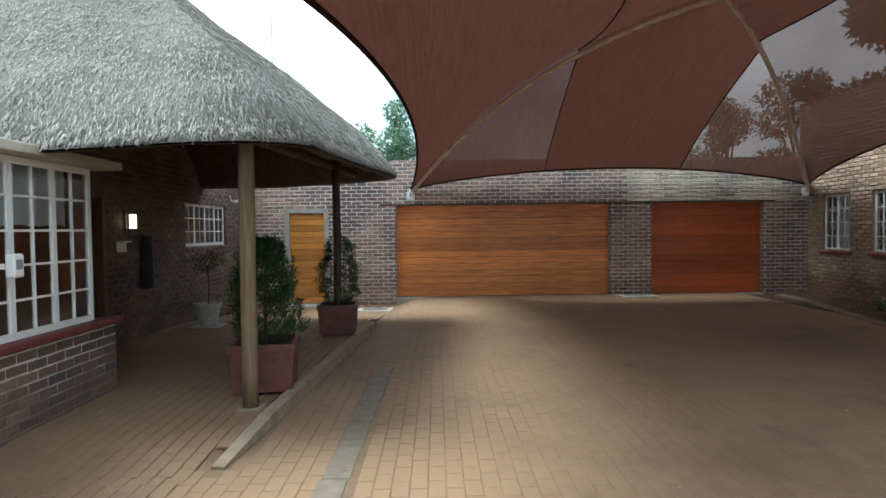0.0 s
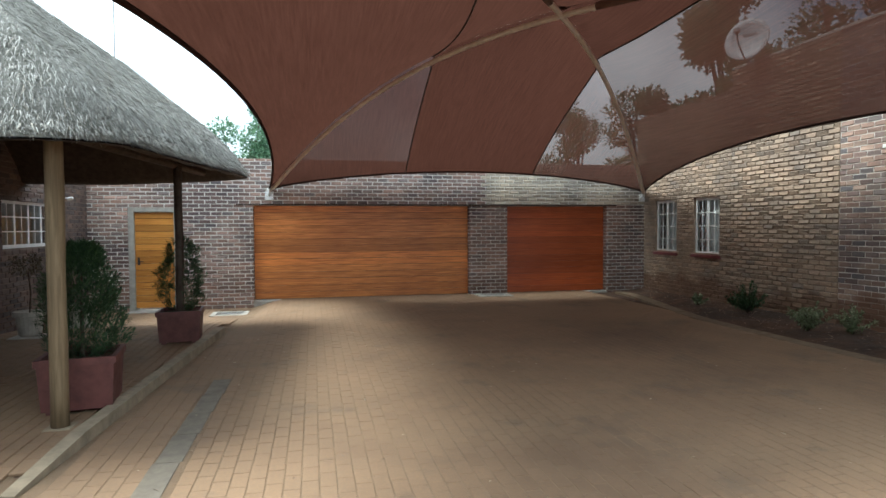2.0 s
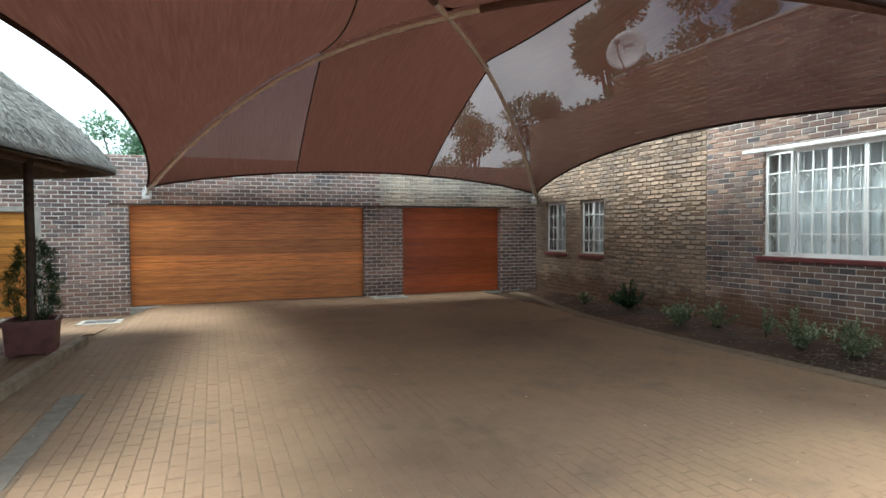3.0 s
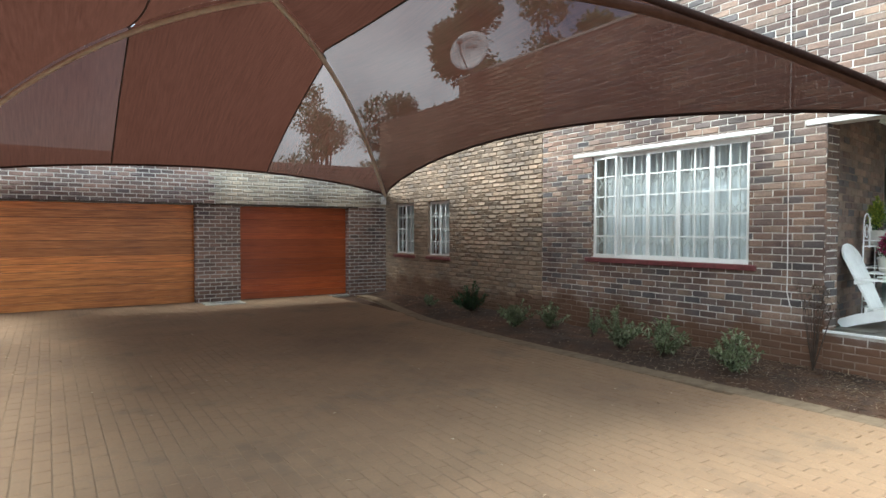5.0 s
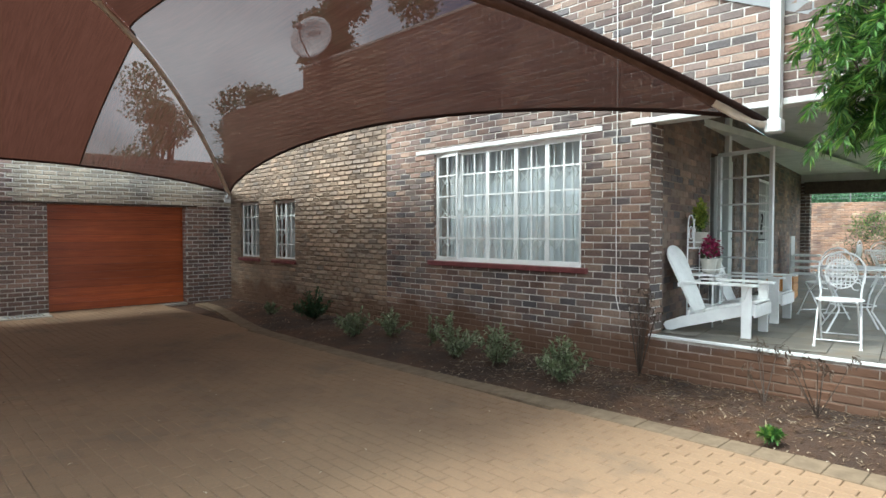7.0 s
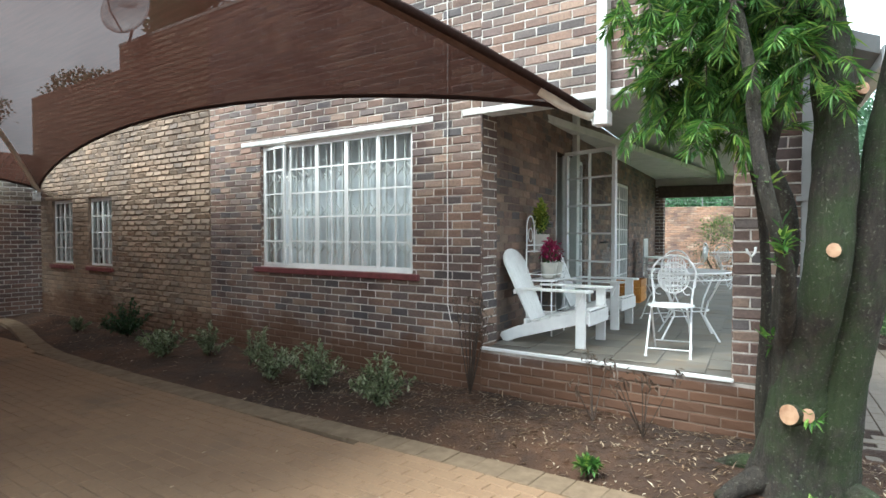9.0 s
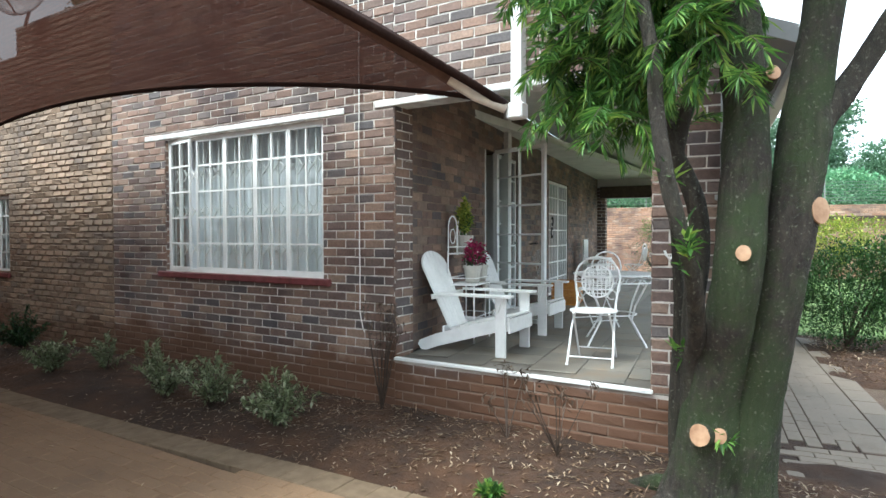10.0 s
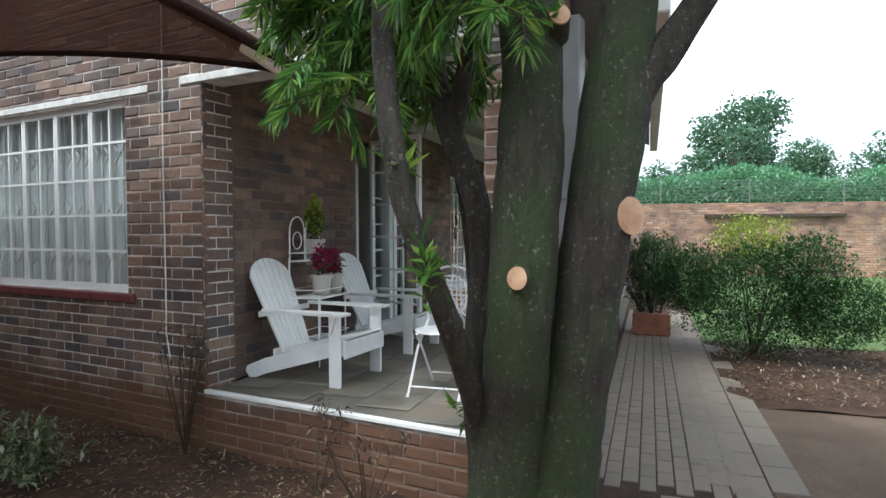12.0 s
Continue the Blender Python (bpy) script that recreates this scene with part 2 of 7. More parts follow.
leaf_tree = leaf_mat("yellowwood_leaf", [(0, (0.025, 0.07, 0.015)), (0.45, (0.07, 0.17, 0.03)), (0.8, (0.13, 0.27, 0.05)), (1, (0.27, 0.37, 0.07))])
leaf_dark = leaf_mat("conifer_leaf", [(0, (0.02, 0.045, 0.02)), (0.5, (0.035, 0.075, 0.03)), (1, (0.07, 0.12, 0.045))])
leaf_bush = leaf_mat("bush_leaf", [(0, (0.015, 0.042, 0.012)), (0.6, (0.035, 0.09, 0.022)), (1, (0.08, 0.16, 0.04))])
leaf_yellow = leaf_mat("yellow_green_leaf", [(0, (0.12, 0.20, 0.03)), (0.6, (0.30, 0.36, 0.05)), (1, (0.45, 0.45, 0.08))])
leaf_shrub = leaf_mat("grey_green_leaf", [(0, (0.10, 0.125, 0.06)), (0.6, (0.22, 0.265, 0.135)), (1, (0.42, 0.44, 0.30))])
# paler, bluer greens: distance haze is put into the leaf colour
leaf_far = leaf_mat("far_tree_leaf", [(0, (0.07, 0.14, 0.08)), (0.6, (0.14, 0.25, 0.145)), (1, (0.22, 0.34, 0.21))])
leaf_pink = leaf_mat("magenta_bract", [(0, (0.22, 0.01, 0.06)), (1, (0.45, 0.03, 0.14))])


# ---- mesh helpers ----
def mesh_ob(name, verts, faces, mat, parent=None, smooth=False):
    me = bpy.data.meshes.new(name)
    me.from_pydata([tuple(v) for v in verts], [], faces)
    if mat:
        me.materials.append(mat)
    if smooth:
        me.polygons.foreach_set("use_smooth", [True] * len(me.polygons))
    me.update()
    ob = new(name, me)
    if parent:
        ob.parent = parent
    return ob


def part(name, bm, material, parent=None, label="", smooth=False):
    me = bpy.data.meshes.new(name)
    bmesh.ops.recalc_face_normals(bm, faces=bm.faces)
    bm.to_mesh(me)
    bm.free()
    me.materials.append(material)
    if smooth:
        me.polygons.foreach_set("use_smooth", [True] * len(me.polygons))
    ob = new(name, me)
    if parent:
        ob.parent = parent
    if label:
        tagged(ob, label)
    return ob


def thing(name, m, label, category, group="", kind=""):
    ob = new(name)
    ob.matrix_world = m
    return tagged(ob, label, category, group, kind)


def box(bm, x0, x1, y0, y1, z0, z1, bevel=0.0, m=None):
    r = bmesh.ops.create_cube(bm, size=1.0)
    vs = r["verts"]
    bmesh.ops.scale(bm, vec=(x1 - x0, y1 - y0, z1 - z0), verts=vs)
    bmesh.ops.translate(bm, vec=((x0 + x1) / 2, (y0 + y1) / 2, (z0 + z1) / 2), verts=vs)
    if bevel:
        es = list({e for v in vs for e in v.link_edges})
        out = bmesh.ops.bevel(bm, geom=es, offset=bevel, segments=1, affect="EDGES", clamp_overlap=True)
        vs = list({v for f in out["faces"] for v in f.verts} | {v for v in vs if v.is_valid})
    if m is not None:
        bmesh.ops.transform(bm, matrix=m, verts=[v for v in vs if v.is_valid])
    return vs


def boxed(x0, x1, y0, y1, z0, z1, bevel=0.0, m=None):
    bm = bmesh.new()
    box(bm, x0, x1, y0, y1, z0, z1, bevel, m)
    return bm


def tube(bm, pts, radius, n=8, cap=True):
    """A round bar along points; radius is a number or one per point."""
    pts = [Vector(p) for p in pts]
    rs = radius if isinstance(radius, (list, tuple)) else [radius] * len(pts)
    rings = []
    side = None
    for i, p in enumerate(pts):
        d = (pts[min(i + 1, len(pts) - 1)] - pts[max(i - 1, 0)]).normalized()
        if side is None:
            side = d.orthogonal().normalized()
        side = (side - d * side.dot(d)).normalized()
        up = d.cross(side)
        rings.append([bm.verts.new(p + rs[i] * (math.cos(a) * side + math.sin(a) * up)) for a in [2 * math.pi * k / n for k in range(n)]])
    for a, b in zip(rings, rings[1:]):
        for k in range(n):
            bm.faces.new((a[k], a[(k + 1) % n], b[(k + 1) % n], b[k]))
    if cap:
        bm.faces.new(rings[0][::-1])
        bm.faces.new(rings[-1])


def tubed(pts, radius, n=8):
    bm = bmesh.new()
    tube(bm, pts, radius, n)
    return bm


def lathe(bm, profile, n=20, centre=(0, 0, 0)):
    c = Vector(centre)
    rings = [[bm.verts.new(c + Vector((r * math.cos(2 * math.pi * k / n), r * math.sin(2 * math.pi * k / n), z))) for k in range(n)] for r, z in profile]
    for a, b in zip(rings, rings[1:]):
        for k in range(n):
            bm.faces.new((a[k], a[(k + 1) % n], b[(k + 1) % n], b[k]))
    bm.faces.new(rings[0][::-1])
    bm.faces.new(rings[-1])


def sstep(a, b, x):
    t = min(1.0, max(0.0, (x - a) / (b - a)))
    return t * t * (3 - 2 * t)


# ---- brick walls ----
BL, BH, CB, CH = 0.222, 0.073, 0.234, 0.085


def cut_rects(length, height, holes):
    """The solid cells of a wall, in its own plane."""
    us = sorted({0.0, length, *[c for h in holes for c in (h[0], h[1]) if 0 < c < length]})
    vs = sorted({0.0, height, *[c for h in holes for c in (h[2], h[3]) if 0 < c < height]})
    solid = set()
    for i in range(len(us) - 1):
        for j in range(len(vs) - 1):
            cu, cv = (us[i] + us[i + 1]) / 2, (vs[j] + vs[j + 1]) / 2
            if not any(h[0] < cu < h[1] and h[2] < cv < h[3] for h in holes):
                solid.add((i, j))
    return us, vs, solid


def wall_core(name, o, u, n, length, height, thick, holes, mat, label=""):
    """A wall with openings through it; o: lower corner of the outer face, u: along, n: outward."""
    o, u, n = Vector(o), Vector(u), Vector(n)
    z = Vector((0, 0, 1))
    us, vs, solid = cut_rects(length, height, holes)
    verts, faces, index = [], [], {}

    def vid(i, j, k):
        if (i, j, k) not in index:
            index[i, j, k] = len(verts)
            verts.append(o + u * us[i] + z * vs[j] - n * thick * k)
        return index[i, j, k]

    for i, j in solid:
        q = [(i, j), (i + 1, j), (i + 1, j + 1), (i, j + 1)]
        faces.append([vid(a, b, 0) for a, b in q])
        faces.append([vid(a, b, 1) for a, b in q[::-1]])
        for (di, dj), (p, r) in zip(((0, -1), (1, 0), (0, 1), (-1, 0)), ((0, 1), (1, 2), (2, 3), (3, 0))):
            if (i + di, j + dj) not in solid:
                (a, b), (c, d) = q[p], q[r]
                faces.append([vid(c, d, 0), vid(a, b, 0), vid(a, b, 1), vid(c, d, 1)])
    ob = mesh_ob(name, verts, faces, mat)
    return tagged(ob, label or "brick wall with pale mortar joints", "wall", kind="structure")


def brick_cells(length, height, holes, rnd, course=CH, unit=CB, bond=0.5, start=0.0, gap=0.006):
    """Rectangles of the single bricks in the wall's plane, clipped by the openings."""
    out = []
    for j in range(int(height / course) + 1):
        v0, v1 = j * course + gap, min(j * course + course - gap, height)
        if v1 - v0 < 0.02:
            continue
        x = -unit * bond * (j % 2) + start - unit
        while x < length:
            segs = [(max(x + gap, 0.0), min(x + unit - gap, length))]
            for h in holes:
                if h[2] < (v0 + v1) / 2 < h[3]:
                    nxt = []
                    for a, b in segs:
                        if h[1] <= a or h[0] >= b:
                            nxt.append((a, b))
                            continue
                        if a < h[0]:
                            nxt.append((a, h[0]))
                        if b > h[1]:
                            nxt.append((h[1], b))
                    segs = nxt
            out += [(a, b, v0, v1) for a, b in segs if b - a > 0.025]
            x += unit
    return out


def brick_shape(w, h, rnd, proud, wild):
    """A pillow-edged brick face: outer rim at the joint, inner rim proud of it."""
    j = lambda s: rnd.uniform(-s, s) * wild
    e = 0.006 + 0.003 * wild
    base = [(0, 0), (w, 0), (w, h), (0, h)]
    top = [(e, e), (w - e, e), (w - e, h - e), (e, h - e)]
    tilt = j(0.004)
    v = [(a + j(0.003), b + j(0.003), -0.02) for a, b in base]
    v += [(a + j(0.003), b + j(0.003), proud * 0.55 + j(0.001)) for a, b in base]
    v += [(a + j(0.003), b + j(0.003), proud + j(0.0025) + (tilt if k < 2 else -tilt)) for k, (a, b) in enumerate(top)]
    f = [(8, 9, 10, 11)]
    for k in range(4):
        m = (k + 1) % 4
        f += [(k, m, 4 + m, 4 + k), (4 + k, 4 + m, 8 + m, 8 + k)]
    return v, f


def lay_bricks(parent, o, u, n, cells, mat, seed, proud=0.007, wild=1.0, near=None, shared=8, name="brickwork"):
    """The bricks of one face. near: a test in the wall's plane that picks those that are objects of their own."""
    rnd = random.Random(seed)
    o, u, n = Vector(o), Vector(u), Vector(n)
    z = Vector((0, 0, 1))
    singles = [c for c in cells if near and near(c)][:300]
    rest = [c for c in cells if c not in set(singles)] if singles else cells
    verts, faces = [], []
    for a, b, v0, v1 in rest:
        vv, ff = brick_shape(b - a, v1 - v0, rnd, proud, wild)
        k = len(verts)
        verts += [o + u * (a + p) + z * (v0 + q) + n * r for p, q, r in vv]
        faces += [[k + i for i in f] for f in ff]
    if verts:
        ob = mesh_ob(name, verts, faces, mat, parent)
        ob["kind"] = "stuff"
    meshes = {}
    for a, b, v0, v1 in singles:
        key = (round(b - a, 3), round(v1 - v0, 3), rnd.randrange(shared))
        if key not in meshes:
            vv, ff = brick_shape(b - a, v1 - v0, rnd, proud, wild)
            me = bpy.data.meshes.new("brick")
            me.from_pydata([tuple(u * p + z * q + n * r) for p, q, r in vv], [], ff)
            me.materials.append(mat)
            meshes[key] = me
        ob = new("brick", meshes[key])
        ob.location = o + u * a + z * v0
        ob.parent = parent


X, Y, Z = Vector((1, 0, 0)), Vector((0, 1, 0)), Vector((0, 0, 1))
WX, BY = 8.93, 13.66          # faces of the side house's wall and of the garage wall


def ground_z(x, y):
    """The paving: level, with a fall towards the drain by the back door."""
    dip = -0.17 * sstep(9.5, 13.2, y) * sstep(0.05, -0.75, x)
    return dip


def patio_z(x, y):
    return 0.05 * sstep(3.4, 4.4, y) - 0.2 * sstep(9.3, 12.8, y)


def sheet(name, xs, ys, zf, mat):
    verts = [(x, y, zf(x, y)) for y in ys for x in xs]
    w = len(xs)
    faces = [(j * w + i, j * w + i + 1, (j + 1) * w + i + 1, (j + 1) * w + i) for j in range(len(ys) - 1) for i in range(w - 1)]
    return mesh_ob(name, verts, faces, mat, smooth=True)


def steps(a, b, d):
    n = max(1, round((b - a) / d))
    return [a + (b - a) * i / n for i in range(n + 1)]

# ---- ground ----
TH = radians(8.8)             # the veranda and its path stand askew to the drive
E1V, E2V = Vector((math.cos(TH), math.sin(TH), 0)), Vector((-math.sin(TH), math.cos(TH), 0))
VO = Vector((8.93, 3.28, 0))
VM = pose(8.93, 3.28, 0, 0, 0, 8.8)
VF = 0.455                    # veranda floor


def bed_edge(y):
    """x of the paving's edge along the soil bed."""
    return 7.42 + 0.08 * math.sin(y * 0.55 + 1.0) + 0.7 * sstep(8.5, 13.5, y)


def earth_z(x, y):
    z = -0.05
    if x > 7.2 and y > -3:
        inside = sstep(0.0, 0.5, x - bed_edge(y))
        z += inside * (0.07 + 0.03 * noise.noise((x * 1.7, y * 1.7, 0)) + 0.02 * noise.noise((x * 6, y * 6, 3)))
        z += 0.12 * math.exp(-((x - 8.1) ** 2 + (y - 0.5) ** 2) / 0.16)
    if -9 < x < 0.2 and 9 < y < 15:
        z -= 0.25 * sstep(9.0, 12, y)
    if x > 9.3 and y < 2:
        z = -0.05 + 0.02 * noise.noise((x * 2, y * 2, 5))
    return z


gx = [-300, -120, -60, -30, -15, -9] + steps(-6, 7, 1.0) + steps(7.1, 9.4, 0.06) + steps(9.6, 16, 0.4) + [20, 30, 60, 120, 300]
gy = [-300, -120, -60, -30, -12] + steps(-6, -1.2, 0.8) + steps(-1, 5.5, 0.06) + steps(5.6, 13.6, 0.1) + [14.5, 18, 30, 60, 120, 300]
tagged(sheet("ground", gx, gy, earth_z, soil), "reddish bare soil with leaf litter", "ground", kind="structure")
tagged(sheet("drive_bed", steps(-9, 6.6, 0.1), steps(-6, 13.95, 0.2), lambda x, y: (ground_z(x, y) if x > -1.16 else patio_z(x, y) - 0.012 if y < 13.4 else -0.18) - 0.0026, soil_mat("jointing_sand", (0.18, 0.118, 0.068), (0.26, 0.17, 0.10), (0.15, 0.098, 0.058))), "sandy bed under the paving bricks", "ground", kind="structure")


def patch(name, uv, z, mat, label, bump=0.0):
    """A ground patch in the veranda's own axes."""
    (u0, u1), (v0, v1) = uv
    us, vs = steps(u0, u1, 0.25), steps(v0, v1, 0.25)
    verts = []
    for v in vs:
        for u in us:
            p = VO + E1V * u + E2V * v
            verts.append((p.x, p.y, z + bump * (noise.noise((p.x * 2.2, p.y * 2.2, 1)) + 0.5 * noise.noise((p.x * 7, p.y * 7, 2)))))
    w = len(us)
    faces = [(j * w + i, j * w + i + 1, (j + 1) * w + i + 1, (j + 1) * w + i) for j in range(len(vs) - 1) for i in range(w - 1)]
    return tagged(mesh_ob(name, verts, faces, mat, smooth=True), label, "ground", kind="structure")


patch("sand_yard", ((-1.0, 2.7), (-9.0, -3.88)), -0.022, sandm, "smooth trodden pinkish sand", 0.006)
patch("mulch_bed", ((2.55, 6.0), (-9.0, -3.88)), 0.0, soil, "dark soil and leaf mulch bed", 0.05)
patch("lawn", ((5.85, 24.0), (-14.0, -3.88)), 0.012, grass_mat, "short green lawn", 0.01)
patch("lawn", ((9.5, 24.0), (-3.0, 8.0)), -0.01, grass_mat, "short green lawn", 0.01)

# ---- brick walls ----
BX0, Z0 = -4.12, -0.25
back_holes = [(-0.55 - BX0, 4.37 - BX0, -1, 2.1 - Z0), (5.3 - BX0, 7.9 - BX0, -1, 2.1 - Z0), (-3.08 - BX0, -2.08 - BX0, 0.05, 2.06 - Z0)]
wall_back = wall_core("wall_back", (BX0, BY, Z0), X, -Y, WX - BX0, 3.12 - Z0, 0.3, back_holes, mortar_clean, "dark face-brick garage wall with pale mortar joints")
cells = brick_cells(WX - BX0, 3.12 - Z0, back_holes, None, gap=0.009)
split_u = 4.72 - BX0
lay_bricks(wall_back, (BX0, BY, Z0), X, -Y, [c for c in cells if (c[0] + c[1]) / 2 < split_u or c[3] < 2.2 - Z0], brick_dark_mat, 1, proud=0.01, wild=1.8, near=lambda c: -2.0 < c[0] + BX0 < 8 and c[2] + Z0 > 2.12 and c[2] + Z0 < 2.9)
lay_bricks(wall_back, (BX0, BY, Z0), X, -Y, [c for c in cells if not ((c[0] + c[1]) / 2 < split_u or c[3] < 2.2 - Z0)], brick_pale_mat, 2, proud=0.012, wild=1.5)
for x, nrm in ((-0.55, 1), (4.37, -1), (5.3, 1), (7.9, -1)):
    o = (x, BY, 0) if nrm > 0 else (x, BY + 0.2, 0)
    lay_bricks(wall_back, o, Y if nrm > 0 else -Y, X * nrm, brick_cells(0.2, 2.1, [], None, unit=0.234), brick_dark_mat, 3, proud=0.004)

W0 = 3.28
WTOP = 4.66
big, low = (4.15, 6.72, 1.145, 2.71), [(10.75, 11.62, 0.99, 2.2), (12.25, 13.14, 0.99, 2.2)]
WS = 7.85                     # face brick gives way to rough clinker
holes1 = [(big[0] - W0, big[1] - W0, big[2], big[3])]
wall_side = wall_core("wall_side", (WX, W0, 0), Y, -X, WS - W0, WTOP, 0.28, holes1, mortar, "mottled brown, red and blue-grey face-brick house wall")
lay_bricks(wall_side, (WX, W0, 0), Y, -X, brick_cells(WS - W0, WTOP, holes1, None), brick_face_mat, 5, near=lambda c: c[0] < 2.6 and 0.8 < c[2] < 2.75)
# dark mortar stands in for the shadow between the proud clinker bricks
wall_clinker = wall_core("wall_side_clinker", (WX, WS, 0), Y, -X, 10.4 - WS, WTOP, 0.28, [], mortar_dark, "rough grey-brown clinker-brick house wall")
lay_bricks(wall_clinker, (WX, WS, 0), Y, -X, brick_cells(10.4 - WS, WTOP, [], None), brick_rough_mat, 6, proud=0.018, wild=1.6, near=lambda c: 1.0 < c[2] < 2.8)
holes2 = [(a - 10.4, b - 10.4, c, d) for a, b, c, d in low]
wall_low = wall_core("wall_side_low", (WX, 10.4, 0), Y, -X, 14.0 - 10.4, 4.3, 0.28, holes2, mortar_dark, "rough brown clinker-brick house wall")
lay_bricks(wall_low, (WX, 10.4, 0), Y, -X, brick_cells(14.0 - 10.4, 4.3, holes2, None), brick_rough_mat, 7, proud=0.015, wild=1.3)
for y0, y1, z0, z1 in (big, *low):
    for y, nrm in ((y0, 1), (y1, -1)):
        lay_bricks(wall_side if y < 10 else wall_low, (WX, y, z0) if nrm > 0 else (WX + 0.12, y, z0), X if nrm > 0 else -X, Y * nrm, brick_cells(0.12, z1 - z0, [], None), brick_face_mat if y < 10 else brick_rough_mat, 8, proud=0.003)
lay_bricks(wall_side, (WX, W0, 0.4), X, -Y, brick_cells(0.28, 2.4, [], None), brick_face_mat, 14, proud=0.005)
wall_over = wall_core("wall_over_veranda", (WX, 0.6, 2.78), Y, -X, W0 - 0.6, WTOP - 2.78, 0.28, [], mortar, "mottled face-brick wall above the veranda")
lay_bricks(wall_over, (WX, 0.6, 2.78), Y, -X, brick_cells(W0 - 0.6, WTOP - 2.78, [], None, start=0.1), brick_face_mat, 9, near=lambda c: True)
# veranda: side wall, plinth and pillars
vh = [(2.45, 3.97, 0.0, 2.24), (5.9, 7.6, 0.0, 2.12)]
# bricks as outside; the darker mortar carries the veranda's shade
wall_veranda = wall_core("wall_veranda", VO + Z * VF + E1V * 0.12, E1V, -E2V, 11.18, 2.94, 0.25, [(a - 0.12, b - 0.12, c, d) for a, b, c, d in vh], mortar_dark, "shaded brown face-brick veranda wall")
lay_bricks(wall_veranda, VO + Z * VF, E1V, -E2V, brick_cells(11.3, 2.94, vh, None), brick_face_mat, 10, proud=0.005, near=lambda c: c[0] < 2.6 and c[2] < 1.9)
wall_plinth = wall_core("wall_plinth", (WX, 0.55, -0.1), Y, -X, W0 - 0.55, VF + 0.075, 0.25, [], mortar, "orange-stained face-brick veranda plinth")
lay_bricks(wall_plinth, (WX, 0.55, -0.1), Y, -X, brick_cells(W0 - 0.55, VF + 0.075, [], None, start=0.07), brick_face_mat, 11, proud=0.006, near=lambda c: True)


def brick_pillar(name, u, v, w, d, z0, z1, seed, label):
    """A square pillar in the veranda's axes."""
    core = part(name, boxed(0, w, 0, d, z0, z1), mortar)
    core.matrix_world = VM @ Matrix.Translation((u, v, 0))
    tagged(core, label, "pillar", kind="structure")
    for o, a, n, L in (((0, 0), X, -Y, w), ((w, 0), Y, X, d), ((w, d), -X, Y, w), ((0, d), -Y, -X, d)):
        lay_bricks(core, (o[0], o[1], z0), a, n, brick_cells(L, z1 - z0, [], None), brick_face_mat, seed, proud=0.006)
    return core


brick_pillar("pillar", -0.34, -2.68, 0.36, 0.44, -0.1, 2.715, 21, "square face-brick veranda pillar")
brick_pillar("pillar", 11.32, -0.2, 0.3, 0.44, -0.1, 2.795, 22, "square face-brick veranda pillar")

# left house under the thatch
LX = -3.87
lh = [(10.1 - 5.6, 12.1 - 5.6, 1.3 - Z0, 2.06 - Z0), (6.6 - 5.6, 7.6 - 5.6, 0.1, 2.08 - Z0)]
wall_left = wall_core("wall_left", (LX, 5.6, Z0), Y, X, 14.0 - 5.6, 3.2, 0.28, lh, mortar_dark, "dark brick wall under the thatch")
lay_bricks(wall_left, (LX, 5.6, Z0), Y, X, brick_cells(14.0 - 5.6, 3.2, lh, None), brick_shade_mat, 12, proud=0.01, wild=1.6)
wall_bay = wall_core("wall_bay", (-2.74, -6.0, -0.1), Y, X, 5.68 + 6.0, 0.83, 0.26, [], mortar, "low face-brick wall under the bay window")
lay_bricks(wall_bay, (-2.74, -6.0, -0.1), Y, X, brick_cells(5.68 + 6.0, 0.83, [], None, gap=0.008), brick_shade_mat, 13, near=lambda c: c[0] > 9.2)
tagged(part("wall_bay_end", boxed(-5.2, -2.97, 5.44, 5.66, -0.2, 2.6), brick_shade_mat), "dark brick end wall of the bay", "wall", kind="structure")

# walls that close the houses and the yard behind the camera
tagged(part("wall_house_inside", boxed(WX + 3.2, WX + 3.3, 3.7, 14, 0, 4.3), plaster), "plain plastered inner wall", "wall", kind="structure")
tagged(part("wall_house_rear", boxed(WX + 0.3, WX + 3.2, 14.02, 14.2, 0, 4.3), plaster), "plain plastered inner wall", "wall", kind="structure")
tagged(part("floor_house", boxed(WX + 0.28, WX + 12, 3.6, 14, 0.3, 0.45), dark_wood), "dark indoor floor", "floor", kind="structure")
tagged(part("ceiling_house", boxed(WX + 0.282, WX + 12, 3.6, 14, 3.0, 3.1), plaster), "white indoor ceiling", "ceiling", kind="structure")
tagged(part("wall_garage_inside", boxed(BX0, WX, BY + 2.5, BY + 2.6, -0.2, 3.1), plaster), "plain plastered inner wall", "wall", kind="structure")
tagged(part("ceiling_garage", boxed(BX0, WX, BY + 0.3, BY + 2.6, 2.9, 3.0), plaster), "plain garage ceiling", "ceiling", kind="structure")
tagged(part("wall_thatch_house", boxed(-8.2, -8.0, -6, 13.6, -0.2, 2.6), plaster), "plain plastered inner wall", "wall", kind="structure")
tagged(part("floor_thatch_house", boxed(-8, -3.0, -6, 5.44, 0.02, 0.06), dark_wood), "dark indoor floor", "floor", kind="structure")
# added out of view to stop sky light falling into the bay room
tagged(part("ceiling_bay_room", boxed(-8.0, -2.9, -6, 5.44, 2.22, 2.3), dark_wood), "unseen dark bay room ceiling that keeps skylight out", "ceiling", kind="structure")
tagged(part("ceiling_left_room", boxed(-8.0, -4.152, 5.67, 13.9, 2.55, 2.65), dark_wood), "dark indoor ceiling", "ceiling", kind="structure")
